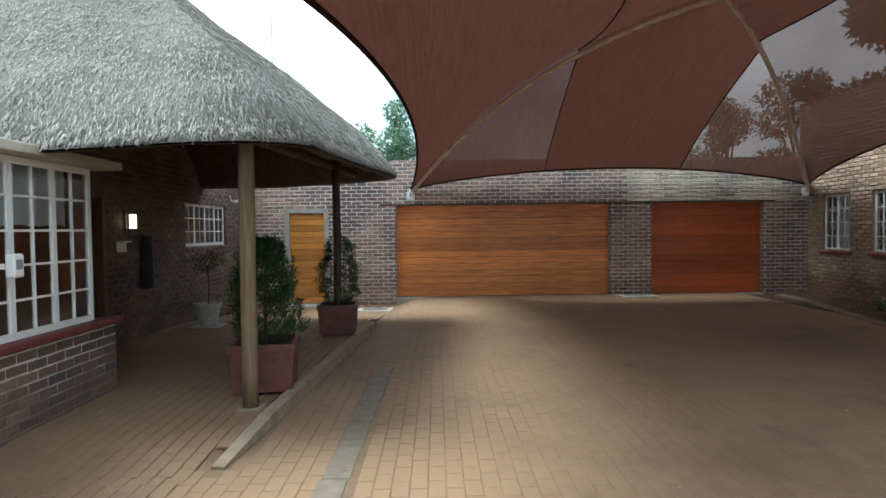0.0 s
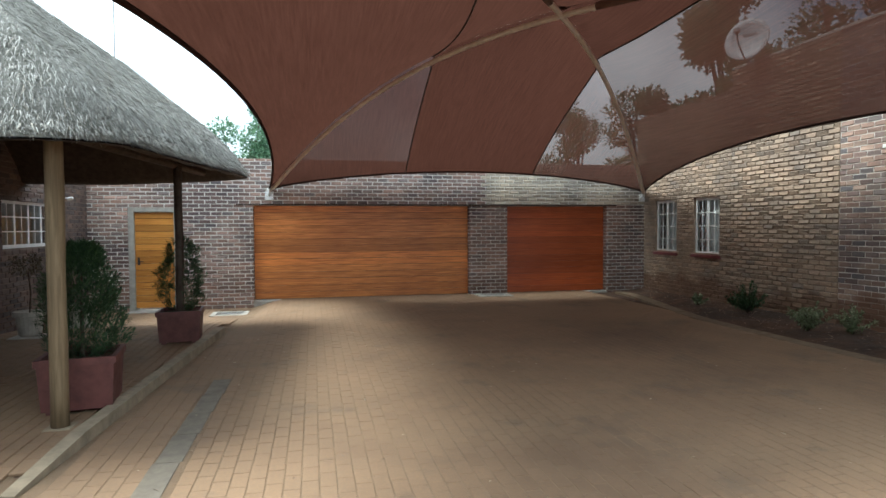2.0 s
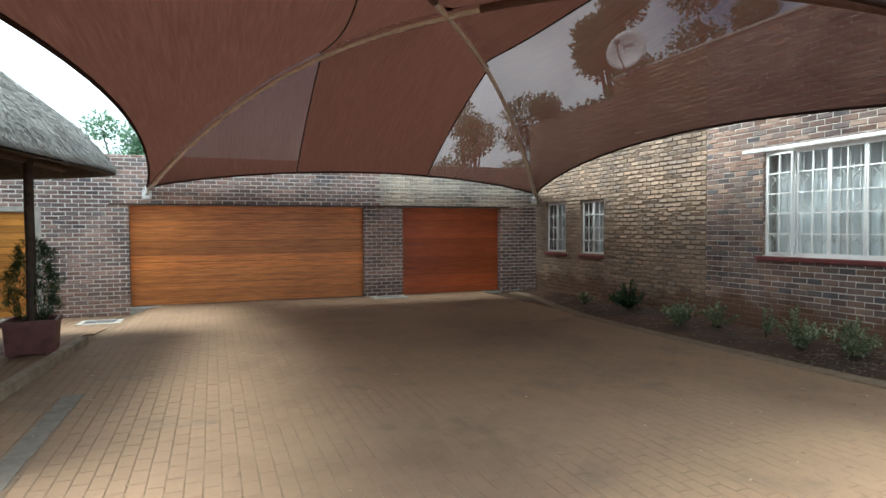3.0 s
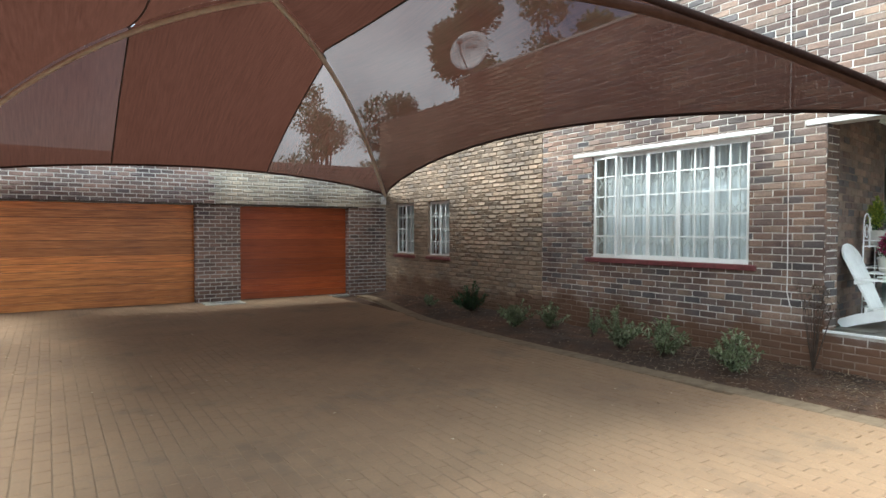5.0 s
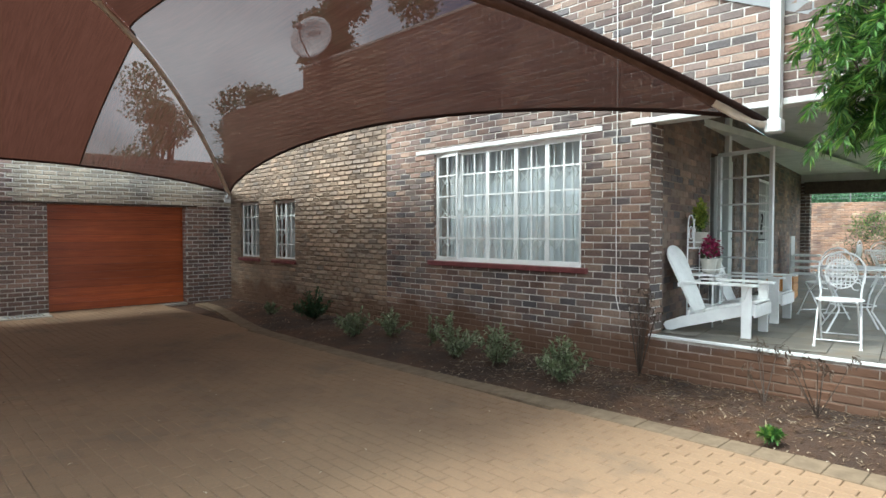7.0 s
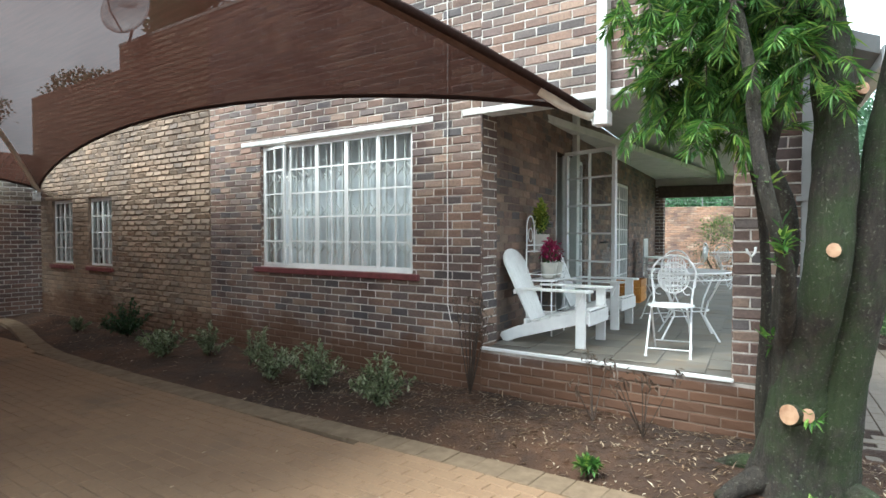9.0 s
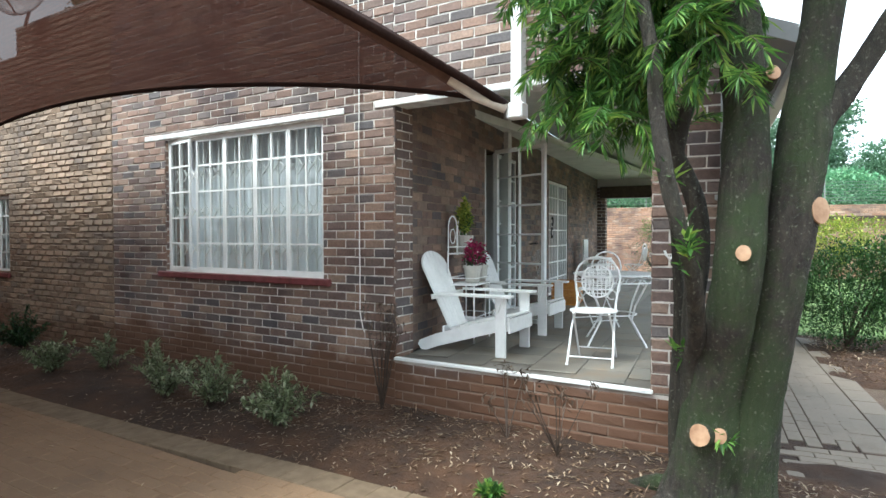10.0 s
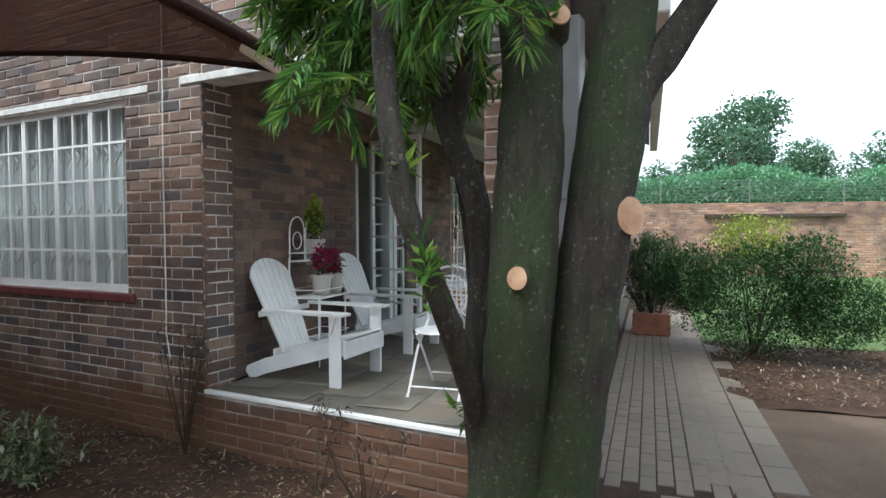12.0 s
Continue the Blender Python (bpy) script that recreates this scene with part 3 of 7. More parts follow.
tagged(part("wall_left_room_rear", boxed(-8.0, -4.152, 13.91, 14.0, -0.2, 2.65), plaster), "plain plastered inner wall", "wall", kind="structure")
tagged(part("wall_yard", boxed(-9, 9, -9.3, -9, 0, 2.2), brick_dark_mat), "brick yard wall", "wall", kind="structure")
tagged(part("coping", boxed(WX - 0.02, WX + 0.3, 1.93, 10.42, WTOP + 0.002, WTOP + 0.06, 0.01), concrete), "weathered concrete wall coping", "coping", kind="structure")
tagged(part("lintel", boxed(-0.9, 8.15, BY - 0.025, BY + 0.2, 2.1, 2.135, 0.004), dark_wood), "dark timber lintel over the garage doors", "lintel", kind="structure")
for y0, y1, z in ((3.87, 7.12, 2.722), (0.95, 3.5, 2.738)):
    tagged(part("lintel", boxed(WX - 0.012, WX + 0.2, y0, y1, z, z + 0.06, 0.006), lintel_paint), "weathered white painted concrete lintel", "lintel", kind="structure")

# veranda floor, ceiling, roof
fl = thing("floor_veranda", Matrix.Identity(4), "grey-brown slate tile veranda floor with a white edge", "floor", kind="structure")
bm = bmesh.new()
pts = [VO, VO + E1V * 12, VO + E1V * 12 - E2V * 2.7, Vector((8.93, 0.6, 0))]
top = [bm.verts.new((p.x + (0.004 if i in (0, 3) else 0), p.y, VF - 0.012)) for i, p in enumerate(pts)]
bot = [bm.verts.new((p.x + (0.004 if i in (0, 3) else 0), p.y, -0.1)) for i, p in enumerate(pts)]
bm.faces.new(top)
for i in range(4):
    bm.faces.new((top[i], top[(i + 1) % 4], bot[(i + 1) % 4], bot[i]))
slab_bm = bm
slate = Mat("slate_tile", 0.55)
sw = slate.coords(world=True)
sn = slate.noise(2.2, 6, 0.65, vec=sw)
slate.color(slate.mix(0.6, slate.ramp(sn, [(0.3, (0.10, 0.085, 0.068)), (0.5, (0.175, 0.16, 0.135)), (0.7, (0.22, 0.17, 0.12))]), slate.ramp(slate.random(), [(0, (0.6, 0.6, 0.6)), (1, (1.3, 1.25, 1.2))]), "MULTIPLY")).rough(sn, 0.4, 0.7).bump(slate.noise(9, 6, vec=sw), 0.3, 0.006)
part("slab", slab_bm, slate.m, fl)
tile_me = {}
rt = random.Random(5)
T = 0.40
for i in range(-1, 30):
    for j in range(8):
        u0, v0 = i * T + (0.2 if j % 2 else 0), -(j + 1) * T + 0.36
        p = VO + E1V * (u0 + T / 2) + E2V * (v0 + T / 2)
        lim = VO + E1V * u0 + E2V * (v0 + T)
        if min(lim.x, (VO + E1V * u0 + E2V * v0).x) < 8.96 or v0 + T > -0.003 or v0 < -2.66:
            continue
        k = rt.randrange(4)
        if k not in tile_me:
            b = boxed(-T / 2 + 0.004, T / 2 - 0.004, -T / 2 + 0.004, T / 2 - 0.004, -0.01, 0.0, 0.002)
            me = bpy.data.meshes.new("tile")
            b.to_mesh(me)
            b.free()
            me.materials.append(slate.m)
            tile_me[k] = me
        ob = new("tile", tile_me[k])
        ob.matrix_world = Matrix.Translation((p.x, p.y, VF + rt.uniform(-0.001, 0.001))) @ Matrix.Rotation(TH, 4, "Z")
        ob.parent = fl
part("edge_strip", boxed(WX - 0.022, WX + 0.03, 1.0, W0, VF - 0.02, VF + 0.006, 0.003), white, fl, "white painted edge")
bm = bmesh.new()
cv = [VO + E1V * 0.02, VO + E1V * 11.8, VO + E1V * 11.8 - E2V * 2.66, Vector((8.95, 0.62, 0))]
ce = (3.385, 3.385, 2.84, 2.84)          # raked from the wall down to the eave
lo = [bm.verts.new((p.x + 0.3 * (i in (0, 3)), p.y, ce[i])) for i, p in enumerate(cv)]
hi = [bm.verts.new((p.x + 0.3 * (i in (0, 3)), p.y, ce[i] + 0.08)) for i, p in enumerate(cv)]
bm.faces.new(lo)
bm.faces.new(hi)
for i in range(4):
    bm.faces.new((lo[i], lo[(i + 1) % 4], hi[(i + 1) % 4], hi[i]))
tagged(part("ceiling_veranda", bm, plaster), "white painted veranda ceiling", "ceiling", kind="structure")
rv = thing("roof_veranda", Matrix.Identity(4), "lean-to roof with dark eaves over the veranda", "roof", kind="structure")
bm = bmesh.new()
v8 = []
for u, v, z in ((-0.0, 0.3, 4.3), (5.0, 0.3, 4.3), (5.0, -3.12, 2.78), (-0.45, -3.12, 2.78)):
    p = VO + E1V * u + E2V * v
    v8 += [bm.verts.new((p.x, p.y, z)), bm.verts.new((p.x, p.y, z + 0.12))]
bm.faces.new(v8[0::2])
bm.faces.new(v8[1::2])
for i in range(4):
    j = (i + 1) % 4
    bm.faces.new((v8[2 * i], v8[2 * j], v8[2 * j + 1], v8[2 * i + 1]))
part("roof_sheet", bm, grey_pipe, rv)
gut = part("gutter", boxed(-0.5, 5.0, -3.22, -3.125, 2.70, 2.83, 0.01), white, rv, "white painted gutter")
gut.matrix_world = VM
gb = part("beam", boxed(0.35, 11.3, -2.62, -2.44, 2.64, 2.8, 0.006), dark_wood, rv, "dark timber beam")
gb.matrix_world = VM
gb = part("beam", boxed(11.1, 11.3, -2.62, -0.1, 2.5, 2.8, 0.006), dark_wood, rv, "dark timber beam")
gb.matrix_world = VM
# far end: pale gable panel above the dark cross beam
bm = bmesh.new()
gp = [VO + E1V * 11.32 + E2V * v + Z * z for v, z in ((0.0, 2.802), (-2.6, 2.802), (-2.6, 2.9), (0.0, 3.42))]
f0 = [bm.verts.new(p) for p in gp]
f1 = [bm.verts.new(p + E1V * 0.08) for p in gp]
bm.faces.new(f0)
bm.faces.new(f1)
for i in range(4):
    bm.faces.new((f0[i], f0[(i + 1) % 4], f1[(i + 1) % 4], f1[i]))
part("gable_board", bm, plaster, rv, "pale plastered gable panel")

# ---- windows and doors ----
curtain_mat = Mat("net_curtain", 0.9)
cw = curtain_mat.coords(1, 1, 0.15, world=True)
curtain_mat.color(curtain_mat.ramp(curtain_mat.noise(9, 4, vec=cw), [(0.3, (0.66, 0.69, 0.72)), (0.7, (0.82, 0.84, 0.86))]))


def bars(bm, x0, x1, z0, z1, cols, rows, t, d, y=0.0, edge=None):
    e = edge or t * 1.6
    for a, b, c, q in ((x0, x0 + e, z0, z1), (x1 - e, x1, z0, z1), (x0 + e, x1 - e, z0, z0 + e), (x0 + e, x1 - e, z1 - e, z1)):
        box(bm, a, b, y - d / 2, y + d / 2, c, q)
    for i in range(1, cols):
        x = x0 + (x1 - x0) * i / cols
        box(bm, x - t / 2, x + t / 2, y - d / 2 + 0.001, y + d / 2 - 0.001, z0 + e, z1 - e)
    for j in range(1, rows):
        z = z0 + (z1 - z0) * j / rows
        box(bm, x0 + e, x1 - e, y - d / 2 + 0.002, y + d / 2 - 0.002, z - t / 2, z + t / 2)


def window(name, m, w, h, sashes, rows, label, sill=None, trellis=0, curtain=True, open_first=0.0, cols=2, back=0.5):
    """A steel window; local x along, z up, -y outwards. Each sash has its own glazing bars and panes."""
    ob = thing(name, m, label, "window", kind="structure")
    bm = bmesh.new()
    bars(bm, 0, w, 0, h, 1, 1, 0.03, 0.05, 0.06, 0.03)
    part("window_frame", bm, white, ob)
    sw = (w - 0.06) / sashes
    for s in range(sashes):
        bm = bmesh.new()
        bars(bm, 0, sw - 0.006, 0.03, h - 0.03, cols, rows, 0.018, 0.026, 0, 0.026)
        sash = part("sash", bm, white, ob)
        turn = open_first if s == 0 else 0.0
        sash.matrix_basis = Matrix.Translation((0.033 + s * sw, 0.045, 0)) @ Matrix.Rotation(-turn, 4, "Z")
        for i in range(cols):
            for j in range(rows):
                x0, z0 = (sw - 0.006) * i / cols, 0.03 + (h - 0.06) * j / rows
                p = mesh_ob("pane", [(x0 + 0.01, 0.004, z0 + 0.01), (x0 + sw / cols - 0.012, 0.004, z0 + 0.01), (x0 + sw / cols - 0.012, 0.004, z0 + (h - 0.06) / rows - 0.01), (x0 + 0.01, 0.004, z0 + (h - 0.06) / rows - 0.01)], [(0, 1, 2, 3)], glass, sash)
                p.visible_shadow = False
    if trellis:
        bm = bmesh.new()
        n = trellis
        for i in range(n + 1):
            x = 0.05 + (w - 0.1) * i / n
            box(bm, x - 0.008, x + 0.008, 0.085, 0.099, 0.04, h - 0.04)
        for z in (0.12, 0.40, 0.68):
            for i in range(n):
                xa, xb = 0.05 + (w - 0.1) * i / n, 0.05 + (w - 0.1) * (i + 1) / n
                for p, q in (((xa, 0.105, z * h), (xb, 0.105, z * h + 0.15)), ((xb, 0.11, z * h), (xa, 0.11, z * h + 0.15))):
                    tube(bm, [p, q], 0.009, 4, False)
        part("trellis_gate", bm, white, ob, "white folding security trellis")
    if curtain:
        bm = bmesh.new()
        n = int(w * 30)
        prev = None
        for i in range(n + 1):
            x = w * i / n
            y = 0.24 + 0.035 * math.sin(x * 34) + 0.02 * math.sin(x * 13 + 1)
            cur = (bm.verts.new((x, y, -0.1)), bm.verts.new((x, y, h + 0.05)))
            if prev:
                bm.faces.new((prev[0], cur[0], cur[1], prev[1]))
            prev = cur
        part("curtain", bm, curtain_mat.m, ob, "gathered white net curtain", smooth=True)
    if sill:
        bm = bmesh.new()
        box(bm, -sill, w + sill, -0.06, 0.05, -0.075, -0.004, 0.008)
        part("window_sill", bm, sill_red, ob, "dull red painted sill")
    return ob


TOW = lambda y, z: pose(WX + 0.01, y, z, 0, 0, -90)
window("window_1", TOW(6.72, 1.145), 2.57, 1.565, 5, 5, "wide white steel window with trellis and net curtains", sill=0.1, trellis=18, open_first=0.16)
# net curtains added in the next two windows to brighten their panes
window("window_2", TOW(11.62, 0.99), 0.87, 1.21, 2, 4, "small white steel window with burglar trellis", sill=0.05, trellis=6)
window("window_3", TOW(13.14, 0.99), 0.89, 1.21, 2, 4, "small white steel window with burglar trellis", sill=0.05, trellis=6)
window("window_4", pose(LX - 0.01, 10.1, 1.3, 0, 0, 90), 2.0, 0.76, 4, 3, "small white steel window with burglar bars", trellis=0, curtain=False)
bay = window("window_5", pose(-2.70, -5.9, 0.765, 0, 0, 90), 11.22, 1.36, 22, 5, "long white steel bay window with a lace pelmet", curtain=False, cols=2)
bm = bmesh.new()
n = 400
prev = None
for i in range(n + 1):
    x = 11.1 * i / n
    y = 0.2 + 0.025 * math.sin(x * 30)
    cur = (bm.verts.new((x, y, 0.84 + 0.02 * abs(math.sin(x * 21)))), bm.verts.new((x, y, 1.35)))
    if prev:
        bm.faces.new((prev[0], cur[0], cur[1], prev[1]))
    prev = cur
part("curtain", bm, curtain_mat.m, bay, "short white lace pelmet curtain", smooth=True)
part("window_sill", boxed(-0.05, 11.58, -0.05, 0.12, -0.07, -0.005, 0.015), sill_red, bay, "dull red rounded sill")
part("header_board", boxed(-0.05, 11.45, -0.14, 0.2, 1.365, 1.44, 0.006), paint("cream_board", (0.5, 0.46, 0.38), 0.6, 0.25), bay, "cream timber header board")


def plank_door(name, m, w, h, n, mat, label, groove=0.006, sections=0):
    ob = thing(name, m, label, "door", kind="structure")
    ph = h / n
    part("backing", boxed(0.01, w - 0.01, 0.025, 0.045, 0.01, h - 0.01), dark_wood, ob)
    for i in range(n):
        g = groove * (2.2 if sections and i % sections == 0 else 1)
        bm = boxed(0, w, 0, 0.024, i * ph + g / 2, (i + 1) * ph - groove / 2, 0.003)
        part("plank", bm, mat, ob)
    return ob


gd = plank_door("door_1", pose(-0.55, BY + 0.19, 0.0), 4.92, 2.1, 14, garage_wood, "double garage door of varnished horizontal timber boards", 0.005, 3)
part("threshold", boxed(-0.01, 4.93, -0.22, 0.02, -0.2, -0.004, 0.01), concrete, gd, "pale concrete threshold")
gd = plank_door("door_2", pose(5.3, BY + 0.19, 0.0), 2.6, 2.1, 14, garage_red, "single garage door of red stained horizontal boards", 0.003, 3)
part("threshold", boxed(-0.01, 2.61, -0.22, 0.02, -0.2, -0.004, 0.01), concrete, gd, "pale concrete threshold")
yd = plank_door("door_3", pose(-2.97, BY + 0.06, -0.1), 0.79, 2.05, 15, yellow_wood, "yellow varnished door of horizontal pine boards", 0.008)
bm = bmesh.new()
box(bm, -0.115, 0.0, -0.075, 0.2, -0.1, 2.16, 0.006)
box(bm, 0.79, 0.895, -0.075, 0.2, -0.1, 2.16, 0.006)
box(bm, 0.001, 0.789, -0.074, 0.2, 2.055, 2.155, 0.006)
part("door_frame", bm, concrete, yd, "grey concrete door surround")
part("door_step", boxed(-0.1, 0.9, -0.4, 0.2, -0.15, -0.05, 0.01), concrete, yd, "grey concrete step")
bm = bmesh.new()
tube(bm, [(0.07, -0.01, 1.0), (0.07, -0.05, 1.0), (0.17, -0.05, 1.0)], 0.009, 6)
box(bm, 0.05, 0.09, -0.008, 0.0, 0.92, 1.08)
part("door_handle", bm, black, yd, "dark lever handle")
ed = plank_door("door_4", pose(LX - 0.08, 6.62, -0.12, 0, 0, 90), 0.96, 2.18, 1, dark_wood, "dark timber entrance door in shade")
bm = bmesh.new()
box(bm, -0.03, 0.04, -0.1, 0.1, 0, 2.2)
box(bm, 0.92, 0.99, -0.1, 0.1, 0, 2.2)
box(bm, 0.041, 0.919, -0.1, 0.1, 2.13, 2.2)
part("door_frame", bm, paint("brown_frame", (0.13, 0.08, 0.05), 0.6, 0.3), ed, "brown timber frame")


def french(name, m, w, h, cols, rows, label, depth=0.04, handle=True):
    ob = thing(name, m, label, "door", kind="structure")
    bm = bmesh.new()
    bars(bm, 0, w, 0, h, cols, rows, 0.022, depth, 0, 0.05)
    part("door_frame", bm, white, ob)
    for i in range(cols):
        for j in range(rows):
            x0, x1, z0, z1 = w * i / cols + 0.01, w * (i + 1) / cols - 0.01, h * j / rows + 0.01, h * (j + 1) / rows - 0.01
            p = mesh_ob("pane", [(x0, 0, z0), (x1, 0, z0), (x1, 0, z1), (x0, 0, z1)], [(0, 1, 2, 3)], glass, ob)
            p.visible_shadow = False
    if handle:
        part("door_handle", tubed([(w - 0.1, -0.03, 1.0), (w - 0.1, -0.06, 1.0), (w - 0.2, -0.06, 0.99)], 0.01, 6), black, ob, "black lever handle")
    return ob


vp = lambda u, v, z, a=0.0: VM @ pose(u, v, z, 0, 0, a)
french("door_5", vp(2.46, 0.05, VF), 0.13, 2.22, 1, 7, "white steel glazed sidelight of the veranda doors", handle=False)
french("door_6", vp(2.98, 0.05, VF), 0.97, 2.22, 3, 7, "white steel French door leaf standing shut")
hinge, outer = VO + E1V * 2.80 - E2V * 0.03, Vector((11.45, 2.9, 0))
d = outer - hinge
french("door_7", pose(hinge.x, hinge.y, VF + 0.01, 0, 0, math.degrees(math.atan2(d.y, d.x))), 0.86, 2.22, 2, 6, "white steel French door leaf standing open")
french("door_8", vp(5.92, 0.04, VF), 0.83, 2.1, 4, 7, "white steel glazed veranda door standing shut", handle=False)
french("door_9", vp(6.76, 0.04, VF), 0.83, 2.1, 4, 7, "white steel glazed veranda door standing shut")

# ---- shade sail over the drive ----
SA, SB, SC, SD = Vector((-0.2, 13.62, 2.42)), Vector((8.88, 13.6, 2.42)), Vector((8.8, 2.1, 2.56)), Vector((-0.55, 2.1, 2.66))
APEX = 2.24


def arch(p, q, s, rise=APEX):
    v = p.lerp(q, s)
    v.z = p.z + (q.z - p.z) * s + (rise + 2.43 - (p.z + q.z) / 2) * (1 - abs(2 * s - 1) ** 2.25)
    return v


def sail_point(a, b, rho, w, inset):
    """A point of one of the four fields; a, b: functions of the two half arches, from corner to crossing."""
    r0 = inset * (4 * w * (1 - w)) ** 0.75
    r = r0 + (1 - r0) * rho
    p = a(r).lerp(b(r), w)
    p.z -= 0.2 * 4 * w * (1 - w) * 4 * rho * (1 - rho)      # the net sags between the tubes
    return p


halfA = lambda r: arch(SA, SC, r / 2)
halfC = lambda r: arch(SC, SA, r / 2)
halfB = lambda r: arch(SB, SD, r / 2)
halfD = lambda r: arch(SD, SB, r / 2)
FIELDS = {"rear": (halfA, halfB, 0.085), "side": (halfB, halfC, 0.135), "front": (halfC, halfD, 0.2), "left": (halfD, halfA, 0.095)}
carport = thing("shade_sail", Matrix.Identity(4), "dark red-brown shade net sail stretched over crossed steel arches", "shade sail")


def sail_panel(field, wl_f, wr_f, r_from, r_to, mat, label):
    a, b, inset = FIELDS[field]
    nr, nw = 40, 28
    verts, faces = [], []
    for i in range(nr + 1):
        rho = r_from + (r_to - r_from) * i / nr
        for j in range(nw + 1):
            w = wl_f(rho) + (wr_f(rho) - wl_f(rho)) * j / nw
            verts.append(sail_point(a, b, rho, w, inset) + Vector((0, 0, 0.035)))
    for i in range(nr):
        for j in range(nw):
            k = i * (nw + 1) + j
            faces.append((k, k + 1, k + nw + 2, k + nw + 1))
    ob = mesh_ob("panel", verts, faces, mat, carport, smooth=True)
    return tagged(ob, label)


def sail_line(name, field, p, q, radius, mat, drop=0.03, n=30):
    a, b, inset = FIELDS[field]
    pts = [sail_point(a, b, p[0] + (q[0] - p[0]) * i / n, p[1] + (q[1] - p[1]) * i / n, inset) + Vector((0, 0, drop)) for i in range(n + 1)]
    return part(name, tubed(pts, radius, 6), mat, carport, smooth=True)


SEAM_A, SEAM_B = 2.77, 5.75      # the net is made of strips that run along y


def strip_w(field, x, rho):
    """Where the seam at x crosses the field's row rho, from 0 at its first tube to 1 at its second."""
    a, b, inset = FIELDS[field]
    w = 0.5
    for _ in range(6):
        r0 = inset * (4 * w * (1 - w)) ** 0.75
        r = min(r0 + (1 - r0) * rho, 0.999)
        xa, xb = a(r).x, b(r).x
        w = min(1.0, max(0.0, (x - xa) / (xb - xa)))
    return w


zero, one = (lambda r: 0.0), (lambda r: 1.0)


def seam_run(field, x, r_to, n=30):
    a, b, inset = FIELDS[field]
    pts = [sail_point(a, b, r_to * i / n, strip_w(field, x, r_to * i / n), inset) + Vector((0, 0, 0.024)) for i in range(n + 1)]
    part("seam", tubed(pts, 0.013, 5), black, carport, "black seam")


sa, sb = lambda r: strip_w("rear", SEAM_A, r), lambda r: strip_w("rear", SEAM_B, r)
sail_panel("rear", zero, sa, 0, 0.68, sail_mid, "half sheer red-brown net panel")
sail_panel("rear", sa, sb, 0, 1.0, sail_dense, "dense red-brown net panel")
sail_panel("rear", sb, one, 0, 0.705, sail_thin, "sheer brown net panel")
seam_run("rear", SEAM_A, 0.655)
seam_run("rear", SEAM_B, 0.69)
fa, fb = lambda r: strip_w("front", SEAM_A, r), lambda r: strip_w("front", SEAM_B, r)
sail_panel("front", zero, fb, 0, 0.68, sail_open, "sheer brown net panel")
sail_panel("front", fb, fa, 0, 1.0, sail_dense, "dense red-brown net panel")
sail_panel("front", fa, one, 0, 0.66, sail_dense, "dense red-brown net panel")
seam_run("front", SEAM_A, 0.66)
seam_run("front", SEAM_B, 0.68)


def split_panel(field, ra, rb, low, high, low_label, high_label):
    a, b, inset = FIELDS[field]
    nr, nw = 40, 40
    for k0, mat, label in ((0, low, low_label), (1, high, high_label)):
        verts, faces = [], []
        for i in range(nr + 1):
            for j in range(nw + 1):
                w = j / nw
                cut = ra + (rb - ra) * w
                rho = cut * i / nr if k0 == 0 else cut + (1.0 - cut) * i / nr
                verts.append(sail_point(a, b, rho, w, inset) + Vector((0, 0, 0.035)))
        for i in range(nr):
            for j in range(nw):
                k = i * (nw + 1) + j
                faces.append((k, k + 1, k + nw + 2, k + nw + 1))
        tagged(mesh_ob("panel", verts, faces, mat, carport, smooth=True), label)
    sail_line("seam", field, (ra, 0), (rb, 1), 0.013, black, 0.024)


split_panel("side", 0.69, 0.68, sail_open, sail_dense, "sheer brown net panel", "dense red-brown net panel")
split_panel("left", 0.66, 0.655, sail_dense, sail_dense, "dense red-brown net panel", "dense red-brown net panel")
for f in FIELDS:
    sail_line("hem", f, (0, 0), (0, 1), 0.034 if f == "front" else 0.022, sail_dense, 0.03, 48)
for p, q in ((SA, SC), (SB, SD)):
    part("arch_tube", tubed([arch(p, q, i / 60) - Vector((0, 0, 0.065 if 0 < i < 60 else 0)) for i in range(61)], 0.042, 10), tube_mat, carport, "cream painted steel arch", smooth=True)

for a, b in ((SC, SA), (SD, SB)):          # the front half of each arch runs in a sewn sleeve
    part("sleeve", tubed([arch(a, b, 0.03 + 0.44 * i / 40) - Vector((0, 0, 0.055)) for i in range(41)], 0.056, 10), sail_sleeve, carport, "brown sewn net sleeve round the arch", smooth=True)

# ---- thatched roof ----
def thatch_mat():
    m = Mat("weathered_thatch", 0.95)
    w = m.coords(world=True)
    c = m.ramp(m.noise(1.6, 5, 0.6, vec=w), [(0.3, (0.13, 0.126, 0.11)), (0.7, (0.29, 0.285, 0.26))])
    f = m.noise(55, 6, 0.7, vec=w)
    c = m.mix(0.8, c, m.ramp(f, [(0.3, (0.35, 0.34, 0.32)), (0.7, (1.5, 1.48, 1.42))]), "MULTIPLY")
    m.color(c).bump(m.noise(14, 6, 0.75, vec=w), 1.0, 0.05).bump(f, 0.9, 0.015)
    return m.m


thatch = thatch_mat()
RX0, RX1, RY0, RY1, RR = -10.0, -0.28, 4.35, 10.95, 0.9


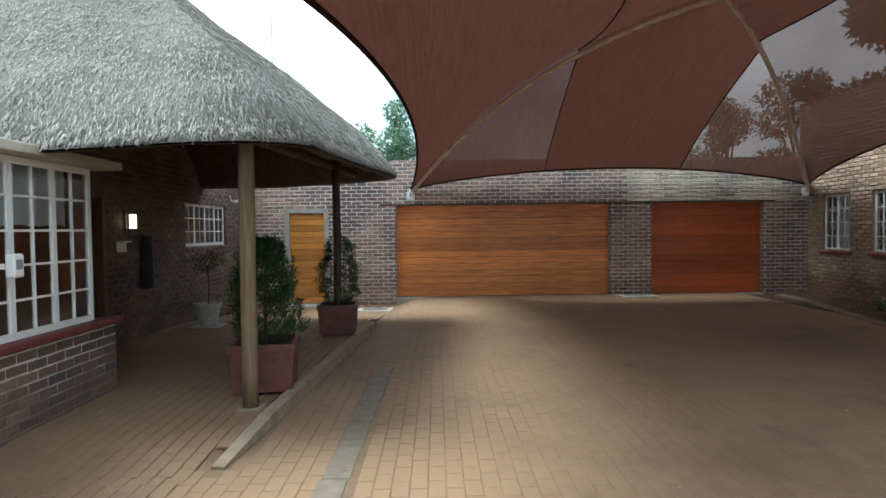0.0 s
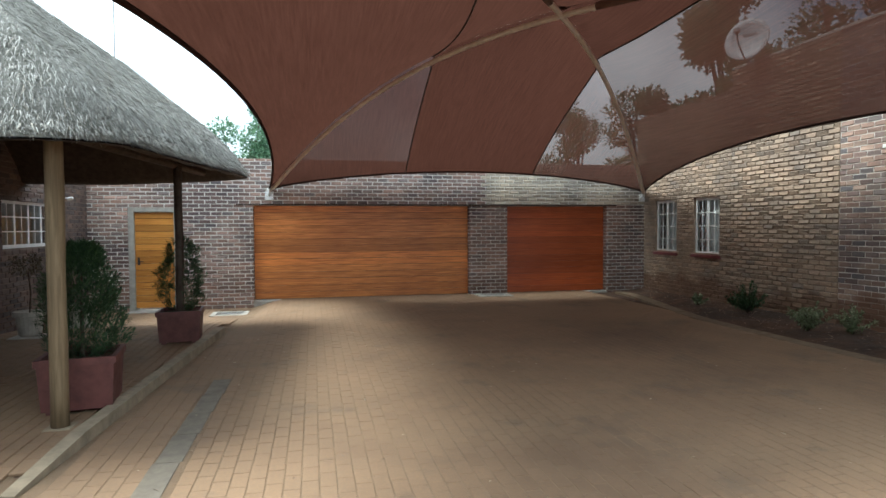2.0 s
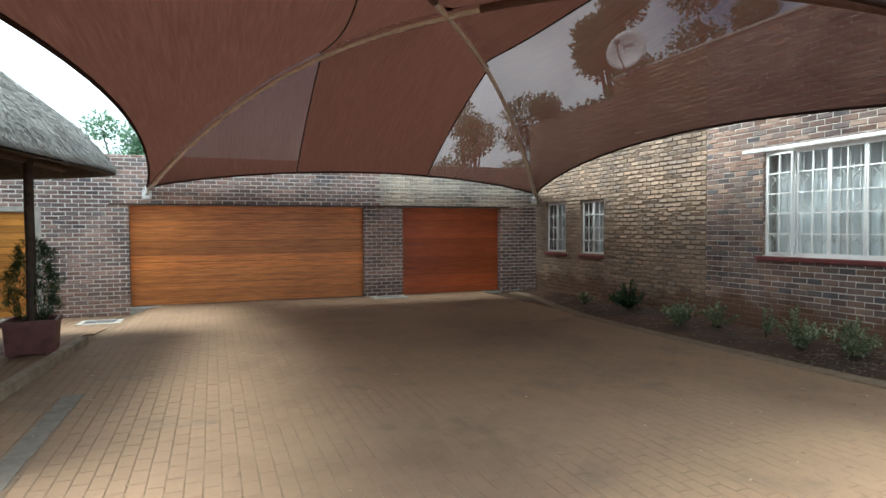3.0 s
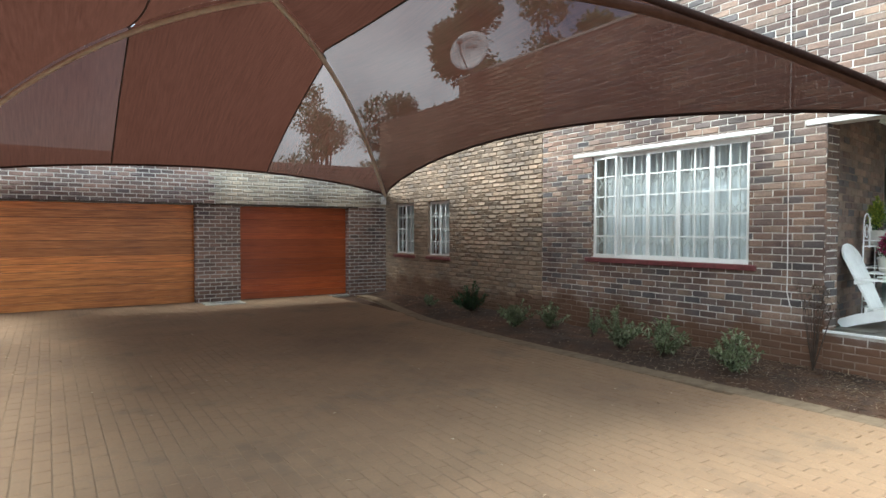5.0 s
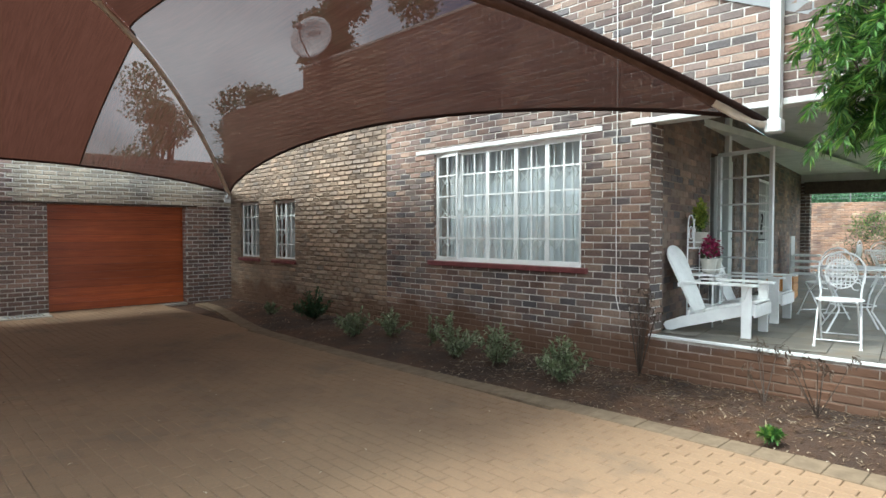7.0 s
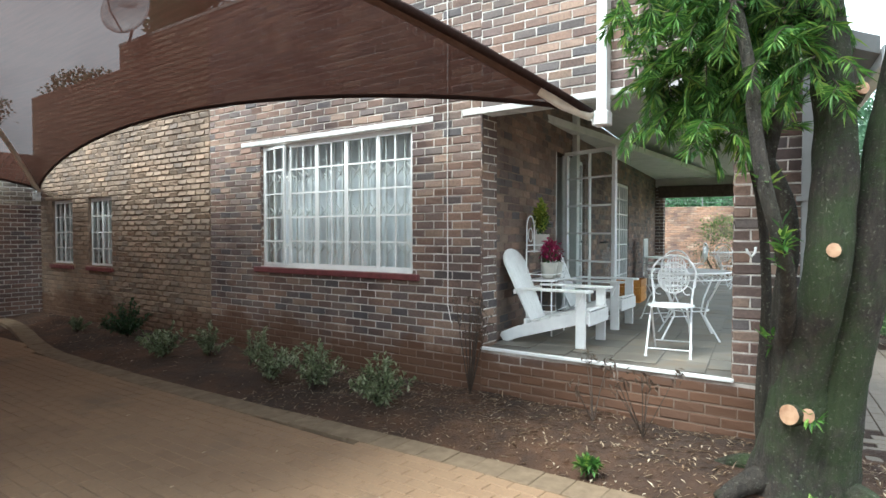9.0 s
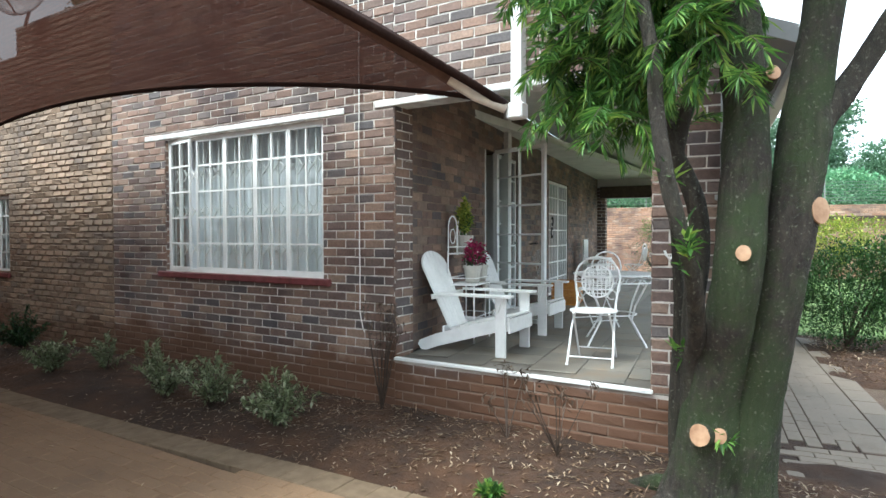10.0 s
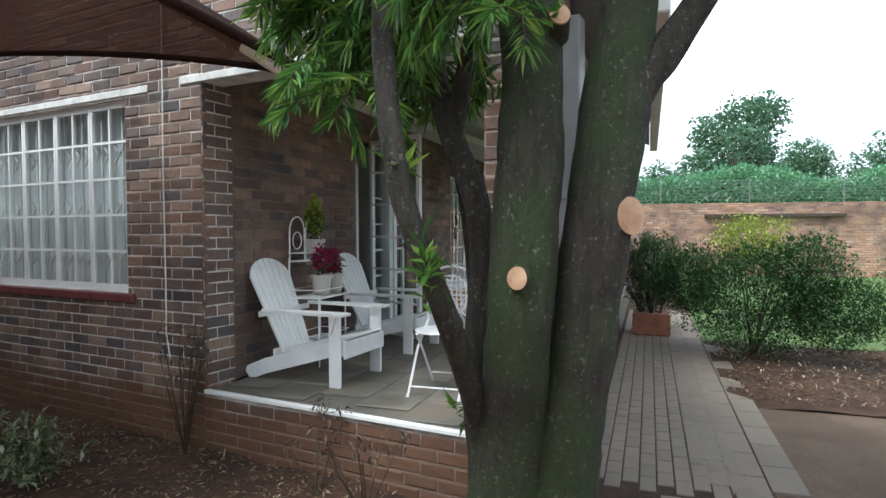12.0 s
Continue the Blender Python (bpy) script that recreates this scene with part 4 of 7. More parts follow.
def roof_inset(x, y):
    """Distance inwards from the rounded eave."""
    cx, cy = (RX0 + RX1) / 2, (RY0 + RY1) / 2
    skew = 0.42 * (1 - sstep(RY0, RY1, y))
    hx, hy = (RX1 - RX0) / 2, (RY1 - RY0) / 2
    qx, qy = abs(x + skew - cx) - hx + RR, abs(y - cy) - hy + RR
    d = math.hypot(max(qx, 0), max(qy, 0)) + min(max(qx, qy), 0) - RR
    return -d


def eave_z(x, y):
    return 2.17 + 0.028 * (y - 4.4) + 0.05 * max(x + 2.5, 0) 


def roof_z(x, y):
    d = max(roof_inset(x, y), 0)
    n = noise.noise((x * 1.3, y * 1.3, 0)) * 0.06 + noise.noise((x * 4, y * 4, 7)) * 0.025
    return eave_z(x, y) + 0.26 * (1 - math.exp(-d / 0.14)) + 0.86 * d + n * min(d * 3, 1)


roof = thing("thatched_roof", Matrix.Identity(4), "weathered grey thatched roof with a rounded, drooping eave", "roof", kind="structure")
xs, ys = steps(RX0, RX1 + 0.5, 0.09), steps(RY0 - 0.1, RY1 + 0.1, 0.09)
idx, verts, faces = {}, [], []
for j, y in enumerate(ys):
    for i, x in enumerate(xs):
        d = roof_inset(x, y)
        if d > -0.12:
            px, py = x, y
            if d < 0.0:          # pull the rim onto the eave line
                e = 0.02
                g = Vector((roof_inset(x + e, y) - roof_inset(x - e, y), roof_inset(x, y + e) - roof_inset(x, y - e), 0))
                if g.length > 1e-6:
                    g.normalize()
                    px, py = x - g.x * d, y - g.y * d
            idx[i, j] = len(verts)
            verts.append((px, py, roof_z(px, py)))
quads = [(i, j) for (i, j) in idx if all(k in idx for k in ((i + 1, j), (i + 1, j + 1), (i, j + 1)))]
faces = [(idx[i, j], idx[i + 1, j], idx[i + 1, j + 1], idx[i, j + 1]) for i, j in quads]
mesh_ob("thatch_cover", verts, faces, thatch, roof, smooth=True)
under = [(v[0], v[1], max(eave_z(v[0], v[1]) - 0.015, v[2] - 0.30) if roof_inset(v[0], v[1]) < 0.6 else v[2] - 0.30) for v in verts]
# underside in near-black timber, its colour deepening the shade below the thatch
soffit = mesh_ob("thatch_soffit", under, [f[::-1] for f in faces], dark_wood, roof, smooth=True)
rs = random.Random(77)
sv, sf = [], []
def straw(p, dirn, length, width):
    side = Vector((dirn.y, -dirn.x, 0))
    side = side.normalized() * width if side.length > 1e-4 else Vector((width, 0, 0))
    k = len(sv)
    mid = p + dirn * length * 0.5 + Vector((0, 0, 0.006))
    end = p + dirn * length
    sv.extend([p - side, p + side, mid + side, mid - side, end + side * 0.5, end - side * 0.5])
    sf.extend([(k, k + 1, k + 2, k + 3), (k + 3, k + 2, k + 4, k + 5)])
def down(x, y):
    e = 0.05
    g = Vector((roof_inset(x + e, y) - roof_inset(x - e, y), roof_inset(x, y + e) - roof_inset(x, y - e), 0))
    return -g.normalized() if g.length > 1e-6 else Vector((1, 0, 0))
count = 0
while count < 70000:
    x, y = rs.uniform(-6.5, RX1 + 0.2), rs.uniform(RY0, RY1)
    d = roof_inset(x, y)
    if not 0.0 < d < 3.2 or (y > 7.9 and x < -3.5):
        continue
    if d > 1.2 and rs.random() < 0.25:
        continue
    g = down(x, y)
    a = rs.gauss(0, 0.45)
    g = Vector((g.x * math.cos(a) - g.y * math.sin(a), g.x * math.sin(a) + g.y * math.cos(a), 0))
    s = 0.02
    slope = (roof_z(x + g.x * 0.1, y + g.y * 0.1) - roof_z(x, y)) / 0.1
    dv = Vector((g.x, g.y, slope * 0.9 + rs.uniform(0.0, 0.22))).normalized()
    straw(Vector((x, y, roof_z(x, y) + rs.uniform(-0.004, 0.012))), dv, rs.uniform(0.03, 0.09), rs.uniform(0.0016, 0.0034))
    count += 1
count = 0
while count < 16000:          # cut ends along the eave
    x, y = rs.uniform(-6.5, RX1 + 0.3), rs.uniform(RY0 - 0.02, RY1)
    d = roof_inset(x, y)
    if not -0.01 < d < 0.16:
        continue
    g = down(x, y)
    dv = Vector((g.x + rs.gauss(0, 0.3), g.y + rs.gauss(0, 0.3), -0.9 + rs.gauss(0, 0.3))).normalized()
    straw(Vector((x, y, eave_z(x, y) + rs.uniform(0.0, 0.24) * (0.3 + 0.7 * min(1, max(d, 0) / 0.12)) + 0.03)), dv, rs.uniform(0.03, 0.085), rs.uniform(0.002, 0.004))
    count += 1
straw_mat = Mat("thatch_straw", 0.9)
straw_mat.color(straw_mat.ramp(straw_mat.random(), [(0, (0.11, 0.105, 0.09)), (0.4, (0.27, 0.26, 0.235)), (0.85, (0.44, 0.43, 0.39)), (1, (0.34, 0.30, 0.24))]))
tagged(mesh_ob("thatch_straw", sv, sf, straw_mat.m, roof), kind="stuff")


# ---- planting helpers ----
def leaf_mesh(name, leaves, mat, parent=None, label=""):
    """Folded four-cornered leaves; each a place, a direction, a length and a width."""
    verts, faces = [], []
    for p, d, ln, wd in leaves:
        side = d.cross(Vector((0.31, 0.17, 0.93)))
        side = side.normalized() if side.length > 1e-4 else Vector((1, 0, 0))
        up = side.cross(d)
        k = len(verts)
        m = p + d * ln * 0.45
        verts += [p, m + side * wd + up * wd * 0.35, p + d * ln - up * ln * 0.06, m - side * wd + up * wd * 0.35]
        faces += [(k, k + 1, k + 2), (k, k + 2, k + 3)]
    ob = mesh_ob(name, verts, faces, mat, parent)
    return tagged(ob, label)


def rand_dir(r, up=0.0):
    v = Vector((r.gauss(0, 1), r.gauss(0, 1), r.gauss(0, 1) + up))
    return v.normalized()


def blob_leaves(r, centre, radii, n, ln, wd, shell=0.55, out=0.8, up=0.2):
    """Leaves through the outer part of a lumpy crown."""
    c = Vector(centre)
    res = []
    while len(res) < n:
        d = rand_dir(r)
        lump = 0.78 + 0.34 * noise.noise(d * 2.3 + c) + 0.22 * noise.noise(d * 6 + c * 2)
        rad = lump * (shell + (1 - shell) * r.random() ** 0.5)
        p = c + Vector((d.x * radii[0], d.y * radii[1], d.z * radii[2])) * rad
        res.append((p, (d * out + rand_dir(r, up)).normalized(), ln * r.uniform(0.6, 1.3), wd * r.uniform(0.7, 1.2)))
    return res


# ---- patio under the thatch ----
kerb_mat = paint("tan_kerb_cement", (0.27, 0.21, 0.14), 0.9, 0.4, 5)
def gum_pole(x, y, z0, z1, r0, mat, label):
    ob = thing("roof_post", pose(x, y, z0), label, "post")
    rr = random.Random(int(y * 10))
    part("post_shaft", tubed([(rr.uniform(-0.004, 0.004), rr.uniform(-0.004, 0.004), (z1 - z0) * i / 8) for i in range(9)], [r0 * (1 + 0.05 * rr.uniform(-1, 1)) for _ in range(9)], 16), mat, ob, smooth=True)
    part("post_base", boxed(-0.1, 0.1, -0.1, 0.1, -0.02, 0.008, 0.004), kerb_mat, ob, "grey cement pad")
    return ob


gum_pole(-1.22, 4.95, 0.05, 2.62, 0.066, pole_wood, "round tan gum pole holding up the thatch")
gum_pole(-1.06, 8.60, 0.03, 2.75, 0.056, dark_wood, "dark round gum pole behind a planter")
eb = thing("eave_beam", Matrix.Identity(4), "dark round timber eave beam under the thatch", "beam")
part("beam_pole", tubed([(-1.24, 4.6, 2.36), (-1.04, 10.4, 2.52)], 0.06, 10), dark_wood, eb)
kerb = thing("kerb", Matrix.Identity(4), "pale concrete kerb along the patio edge", "kerb", kind="structure")
for k in range(6):
    ya, yb = 3.72 + k * 0.95, 3.72 + (k + 1) * 0.95 - 0.006
    bm = bmesh.new()
    pts = []
    for y in (ya, yb):
        x = -1.07 + 0.0715 * (y - 3.66)
        h = 0.085 * sstep(3.5, 4.9, y) + 0.012
        w = 0.05 + 0.015 * sstep(3.6, 5.0, y)
        pts.append([bm.verts.new(q) for q in ((x - w, y, -0.05), (x + w, y, -0.05), (x + w * 0.9, y, h), (x - w * 0.8, y, h + 0.006))])
    bm.faces.new(pts[0])
    bm.faces.new(pts[1][::-1])
    for i in range(4):
        j = (i + 1) % 4
        bm.faces.new((pts[0][i], pts[1][i], pts[1][j], pts[0][j]))
    part("kerb_stone", bm, kerb_mat, kerb)

terra = paint("red_planter_paint", (0.115, 0.036, 0.03), 0.6, 0.45, 7)


def planter(x, y, w, h, turn, label, plant_h, plant_r, seed, density=1500):
    ob = thing("planter_box", pose(x, y, 0.05, 0, 0, turn), label, "planter")
    bm = bmesh.new()
    prof = [(w * 0.46, 0.03), (w * 0.5, h - 0.06), (w * 0.53, h - 0.06), (w * 0.53, h), (w * 0.46, h), (w * 0.45, h - 0.05)]
    rings = [[bm.verts.new((sx * r, sy * r, z)) for sx, sy in ((-1, -1), (1, -1), (1, 1), (-1, 1))] for r, z in prof]
    for a, b in zip(rings, rings[1:]):
        for k in range(4):
            bm.faces.new((a[k], a[(k + 1) % 4], b[(k + 1) % 4], b[k]))
    bm.faces.new(rings[0][::-1])
    part("box", bm, terra, ob)
    part("potting_soil", boxed(-w * 0.45, w * 0.45, -w * 0.45, w * 0.45, h - 0.12, h - 0.05), soil, ob)
    for sx in (-1, 1):
        for sy in (-1, 1):
            part("foot", boxed(sx * w * 0.36 - 0.03, sx * w * 0.36 + 0.03, sy * w * 0.36 - 0.03, sy * w * 0.36 + 0.03, 0, 0.029), terra, ob)
    r = random.Random(seed)
    pl = thing("conifer", pose(x, y, 0.05 + h - 0.06), "dense dark green conifer shrub growing in a red planter", "shrub", "potted conifers")
    part("trunk", tubed([(0, 0, 0), (0.01, 0, plant_h * 0.8)], [0.022, 0.006], 6), dark_wood, pl)
    lv = []
    for i in range(density):
        t = r.random() ** 0.8
        a = r.uniform(0, 2 * math.pi)
        rad = plant_r * (1 - t ** 3 * 0.8) * (0.35 + 0.65 * min(1, t / 0.18)) * (0.7 + 0.45 * noise.noise((math.cos(a) * 1.7, math.sin(a) * 1.7, t * 6 + seed)))
        rr_ = rad * (0.45 + 0.6 * r.random() ** 0.5)
        p = Vector((rr_ * math.cos(a), rr_ * math.sin(a), plant_h * t))
        d0 = Vector((math.cos(a) * 0.8, math.sin(a) * 0.8, 0.8))
        if p.y < 0.05 and abs(p.x) < 0.085 and density < 1400:      # the pole parts the front of the bush
            continue
        for _ in range(6):
            lv.append((p + rand_dir(r) * 0.03, (d0 + rand_dir(r) * 0.8).normalized(), r.uniform(0.03, 0.075), r.uniform(0.004, 0.009)))
    leaf_mesh("crown", lv, leaf_dark, pl)
    return ob


planter(-1.26, 5.56, 0.57, 0.47, 8, "dull red square planter box beside the tan pole", 1.0, 0.46, 3)
planter(-1.06, 8.62, 0.54, 0.44, 5, "dull red square planter box on the patio edge", 1.05, 0.42, 4, 1100)


def stone_pot(x, y, z, r, h, label, tree_h, crown, seed, mat):
    ob = thing("plant_pot", pose(x, y, z), label, "pot", "patio pots")
    bm = bmesh.new()
    lathe(bm, [(r * 0.62, 0), (r * 0.72, h * 0.1), (r * 0.88, h * 0.75), (r * 0.9, h * 0.8), (r * 1.05, h * 0.82), (r * 1.06, h), (r * 0.92, h), (r * 0.88, h * 0.86)], 20)
    part("pot_body", bm, concrete, ob, smooth=False)
    part("saucer", boxed(-r * 1.1, r * 1.1, -r * 1.1, r * 1.1, -0.03, -0.001, 0.008), concrete, ob)
    r_ = random.Random(seed)
    pl = thing("pot_plant", pose(x, y, z + h * 0.85), "small standard tree with a loose crown in a stone pot", "plant", "patio pots")
    part("trunk", tubed([(0, 0, 0), (0.02, 0.01, tree_h * 0.5), (0, 0, tree_h)], 0.012, 6), dark_wood, pl)
    part("rootball", boxed(-r * 0.6, r * 0.6, -r * 0.6, r * 0.6, -0.05, 0.0), soil, pl)
    leaf_mesh("crown", blob_leaves(r_, (0, 0, tree_h + crown * 0.3), (crown, crown, crown * 0.6), 900, 0.04, 0.009, 0.3), mat, pl)


stone_pot(-3.28, 9.5, 0.06, 0.2, 0.36, "pale weathered stone pot on a square slab", 0.62, 0.32, 8, leaf_mat("rusty_leaf", [(0, (0.05, 0.045, 0.02)), (1, (0.13, 0.10, 0.05))]))
stone_pot(-3.0, 10.6, 0.04, 0.18, 0.33, "pale stone pot with a green standard tree", 0.7, 0.34, 9, leaf_bush)

lamp = thing("wall_lamp", pose(LX + 0.012, 8.15, 1.6, 0, 0, 90), "lit louvred wall lantern on the dark brick wall", "lamp")
glow = bpy.data.materials.new("lamp_glow")
glow.use_nodes = True
gb_ = glow.node_tree.nodes["Principled BSDF"]
gb_.inputs["Emission Color"].default_value = (1.0, 0.78, 0.42, 1)
gb_.inputs["Emission Strength"].default_value = 3.0
bm = bmesh.new()
lathe(bm, [(0.045, 0.0), (0.045, 0.2)], 14, (0, -0.09, 0.01))
part("bulb_glass", bm, glow, lamp, "glowing warm diffuser")
part("back_plate", boxed(-0.06, 0.06, -0.02, 0.0, -0.02, 0.26, 0.004), black, lamp)
for k in range(6):
    bm = bmesh.new()
    lathe(bm, [(0.05, 0), (0.066, 0.003), (0.066, 0.009), (0.05, 0.012)], 14, (0, -0.09, 0.0 + k * 0.04))
    part("louvre", bm, black, lamp)
lb = thing("wall_shelf", pose(LX + 0.006, 8.0, 1.32, 0, 0, 90), "small white fretwork key shelf on the brick wall", "shelf")
part("shelf_board", boxed(-0.13, 0.13, -0.09, 0, 0.10, 0.12, 0.003), white_wood, lb)
part("back_board", boxed(-0.12, 0.12, -0.015, 0, 0, 0.099, 0.003), white_wood, lb)
for k in range(4):
    bm = bmesh.new()
    lathe(bm, [(0.028, -0.012), (0.03, 0.0)], 10)
    o = part("scallop", bm, white_wood, lb)
    o.matrix_basis = pose(-0.09 + k * 0.06, -0.02, 0.0, 90)
cl = thing("hanging_coat", pose(LX + 0.01, 8.6, 0.75, 0, 0, 90), "dark cloth garment hanging on the shaded wall", "coat")
bm = bmesh.new()
rings = []
for i in range(9):
    t = i / 8
    w = 0.16 - 0.06 * t
    rings.append([bm.verts.new((w * math.cos(a) * (1 + 0.12 * math.sin(a * 5)), -0.06 + 0.05 * math.sin(a), 0.75 * t)) for a in [2 * math.pi * k / 16 for k in range(16)]])
for a, b in zip(rings, rings[1:]):
    for k in range(16):
        bm.faces.new((a[k], a[(k + 1) % 16], b[(k + 1) % 16], b[k]))
bm.faces.new(rings[-1])
part("cloth", bm, paint("dark_cloth", (0.018, 0.016, 0.02), 0.95, 0.3), cl, smooth=True)
sb_ = thing("alarm_sensor", pose(-2.66, 4.12, 1.24, 0, 0, 90), "white plastic alarm sensor box on the window bars", "sensor")
part("case", boxed(-0.055, 0.055, -0.09, -0.02, 0, 0.17, 0.012), white, sb_)
part("lens_window", boxed(-0.035, 0.035, -0.094, -0.088, 0.06, 0.13, 0.004), grey_pipe, sb_)
part("bracket", boxed(-0.02, 0.02, -0.02, 0.04, 0.06, 0.1), white, sb_)
cm = thing("wall_camera", pose(LX + 0.01, 12.35, 2.18, 0, 0, 90), "small white security camera on a bent arm", "camera")
part("arm", tubed([(0, 0, 0.12), (0, -0.03, 0), (0, -0.12, 0.0)], 0.01, 6), white, cm)
bm = bmesh.new()
lathe(bm, [(0.02, 0), (0.03, 0.01), (0.03, 0.09), (0.02, 0.1)], 10)
o = part("camera_body", bm, white, cm)
o.matrix_basis = pose(0, -0.1, -0.02, 75)

# ---- drains, sail brackets, dish, cable ----
def drain(x, y, z, w, d, turn, label):
    ob = thing("drain", pose(x, y, z, 0, 0, turn), label, "drain")
    bm = bmesh.new()
    for a, b, c, q in ((-w / 2, w / 2, -d / 2, -d / 2 + 0.08), (-w / 2, w / 2, d / 2 - 0.08, d / 2), (-w / 2, -w / 2 + 0.1, -d / 2 + 0.081, d / 2 - 0.081), (w / 2 - 0.1, w / 2, -d / 2 + 0.081, d / 2 - 0.081)):
        box(bm, a, b, c, q, -0.1, 0.02, 0.004)
    part("surround", bm, concrete, ob, "pale concrete surround")
    part("sump", boxed(-w / 2 + 0.1, w / 2 - 0.1, -d / 2 + 0.08, d / 2 - 0.08, -0.09, -0.05), black, ob)
    n = 9
    for k in range(n):
        x0 = -w / 2 + 0.1 + (w - 0.2) * (k + 0.25) / n
        part("grate_bar", boxed(x0, x0 + (w - 0.2) / n * 0.5, -d / 2 + 0.081, d / 2 - 0.081, -0.01, 0.008), grey_pipe, ob)


drain(-0.95, 12.75, -0.16, 0.72, 0.6, 0, "iron grated drain in a pale concrete surround by the wall")
drain(4.85, 13.3, 0.0, 0.8, 0.55, 0, "iron grated drain in a pale concrete surround between garages")


def sail_bracket(p, m, label):
    ob = thing("sail_bracket", m, label, "bracket", "sail brackets")
    part("plate", boxed(-0.09, 0.09, -0.025, 0.0, -0.2, -0.02, 0.004), white, ob)
    part("stub_pipe", tubed([(0, -0.02, -0.1), (0, -0.05, -0.06), (0, -0.06, 0.06)], 0.03, 10), white, ob, smooth=True)
    for sx in (-1, 1):
        for z in (-0.17, -0.05):
            part("bolt", boxed(sx * 0.065 - 0.01, sx * 0.065 + 0.01, -0.034, -0.024, z - 0.01, z + 0.01, 0.003), grey_pipe, ob)


sail_bracket(SA, pose(-0.2, BY - 0.01, 2.42), "white steel sail bracket bolted to the garage wall")
sail_bracket(SB, pose(8.86, BY - 0.01, 2.42), "white steel sail bracket in the wall corner")
dp = thing("white_downpipe", Matrix.Identity(4), "white square steel post on the wall above the veranda", "post")
part("pipe", boxed(WX - 0.11, WX - 0.012, 1.98, 2.07, 2.6, 4.6, 0.006), white, dp)
part("strut", tubed([(8.82, 2.09, 2.56), (8.9, 2.03, 2.55)], 0.036, 8), white, dp)
part("end_cap", boxed(WX - 0.14, WX - 0.014, 1.96, 2.1, 2.48, 2.6, 0.01), white, dp)
gp_ = thing("grey_downpipe", Matrix.Identity(4), "grey square downpipe beside the brick pillar", "downpipe")
part("pipe", boxed(WX - 0.04, WX + 0.07, 0.46, 0.57, 0.0, 2.75, 0.008), grey_pipe, gp_)
for z in (0.6, 1.8):
    part("clip", boxed(WX - 0.05, WX + 0.08, 0.45, 0.6, z, z + 0.035, 0.003), grey_pipe, gp_)
cb = thing("hanging_cable", Matrix.Identity(4), "thin white cable hanging down the brick wall", "cable")
rc = random.Random(4)
part("wire", tubed([(WX - 0.03, 3.67 + 0.004 * math.sin(i * 0.3) + rc.uniform(-0.002, 0.002), 4.65 - i * 0.0975) for i in range(40)] + [(WX - 0.035, 3.63, 0.70), (WX - 0.05, 3.6, 0.67)], 0.006, 6), cable_white, cb, smooth=True)
dish = thing("satellite_dish", look((8.75, 9.75, 5.05), (2.5, 6.0, 6.5)), "grey-white satellite dish on the wall top", "satellite dish")
bm = bmesh.new()
lathe(bm, [(0.02, 0.0), (0.15, -0.012), (0.3, -0.05), (0.40, -0.1), (0.405, -0.09), (0.3, -0.035), (0.15, 0.004), (0.02, 0.012)], 28)
part("reflector", bm, paint("dish_grey", (0.62, 0.63, 0.64), 0.5, 0.15), dish, smooth=True)
part("feed_arm", tubed([(0, -0.38, -0.1), (0.02, -0.2, -0.4), (0.02, -0.02, -0.5)], 0.014, 6), grey_pipe, dish)
part("feed_horn", boxed(-0.03, 0.07, -0.05, 0.03, -0.55, -0.45, 0.01), grey_pipe, dish)
part("mast", tubed([(0, 0, 0.02), (0, -0.1, 0.16), (0, -0.45, 0.1)], 0.022, 6), grey_pipe, dish)
for k in range(4):
    part("mark_bar", boxed(-0.13 + k * 0.065, -0.085 + k * 0.065, 0.1, 0.15, -0.03, -0.026), grey_pipe, dish, "plain grey mark")
mast = thing("radio_mast", pose(-3.5, 14.5, -0.3), "thin grey aerial pole behind the thatch", "aerial")
part("rod", tubed([(0, 0, 0), (0.0, 0, 9.0)], 0.016, 6), grey_pipe, mast)

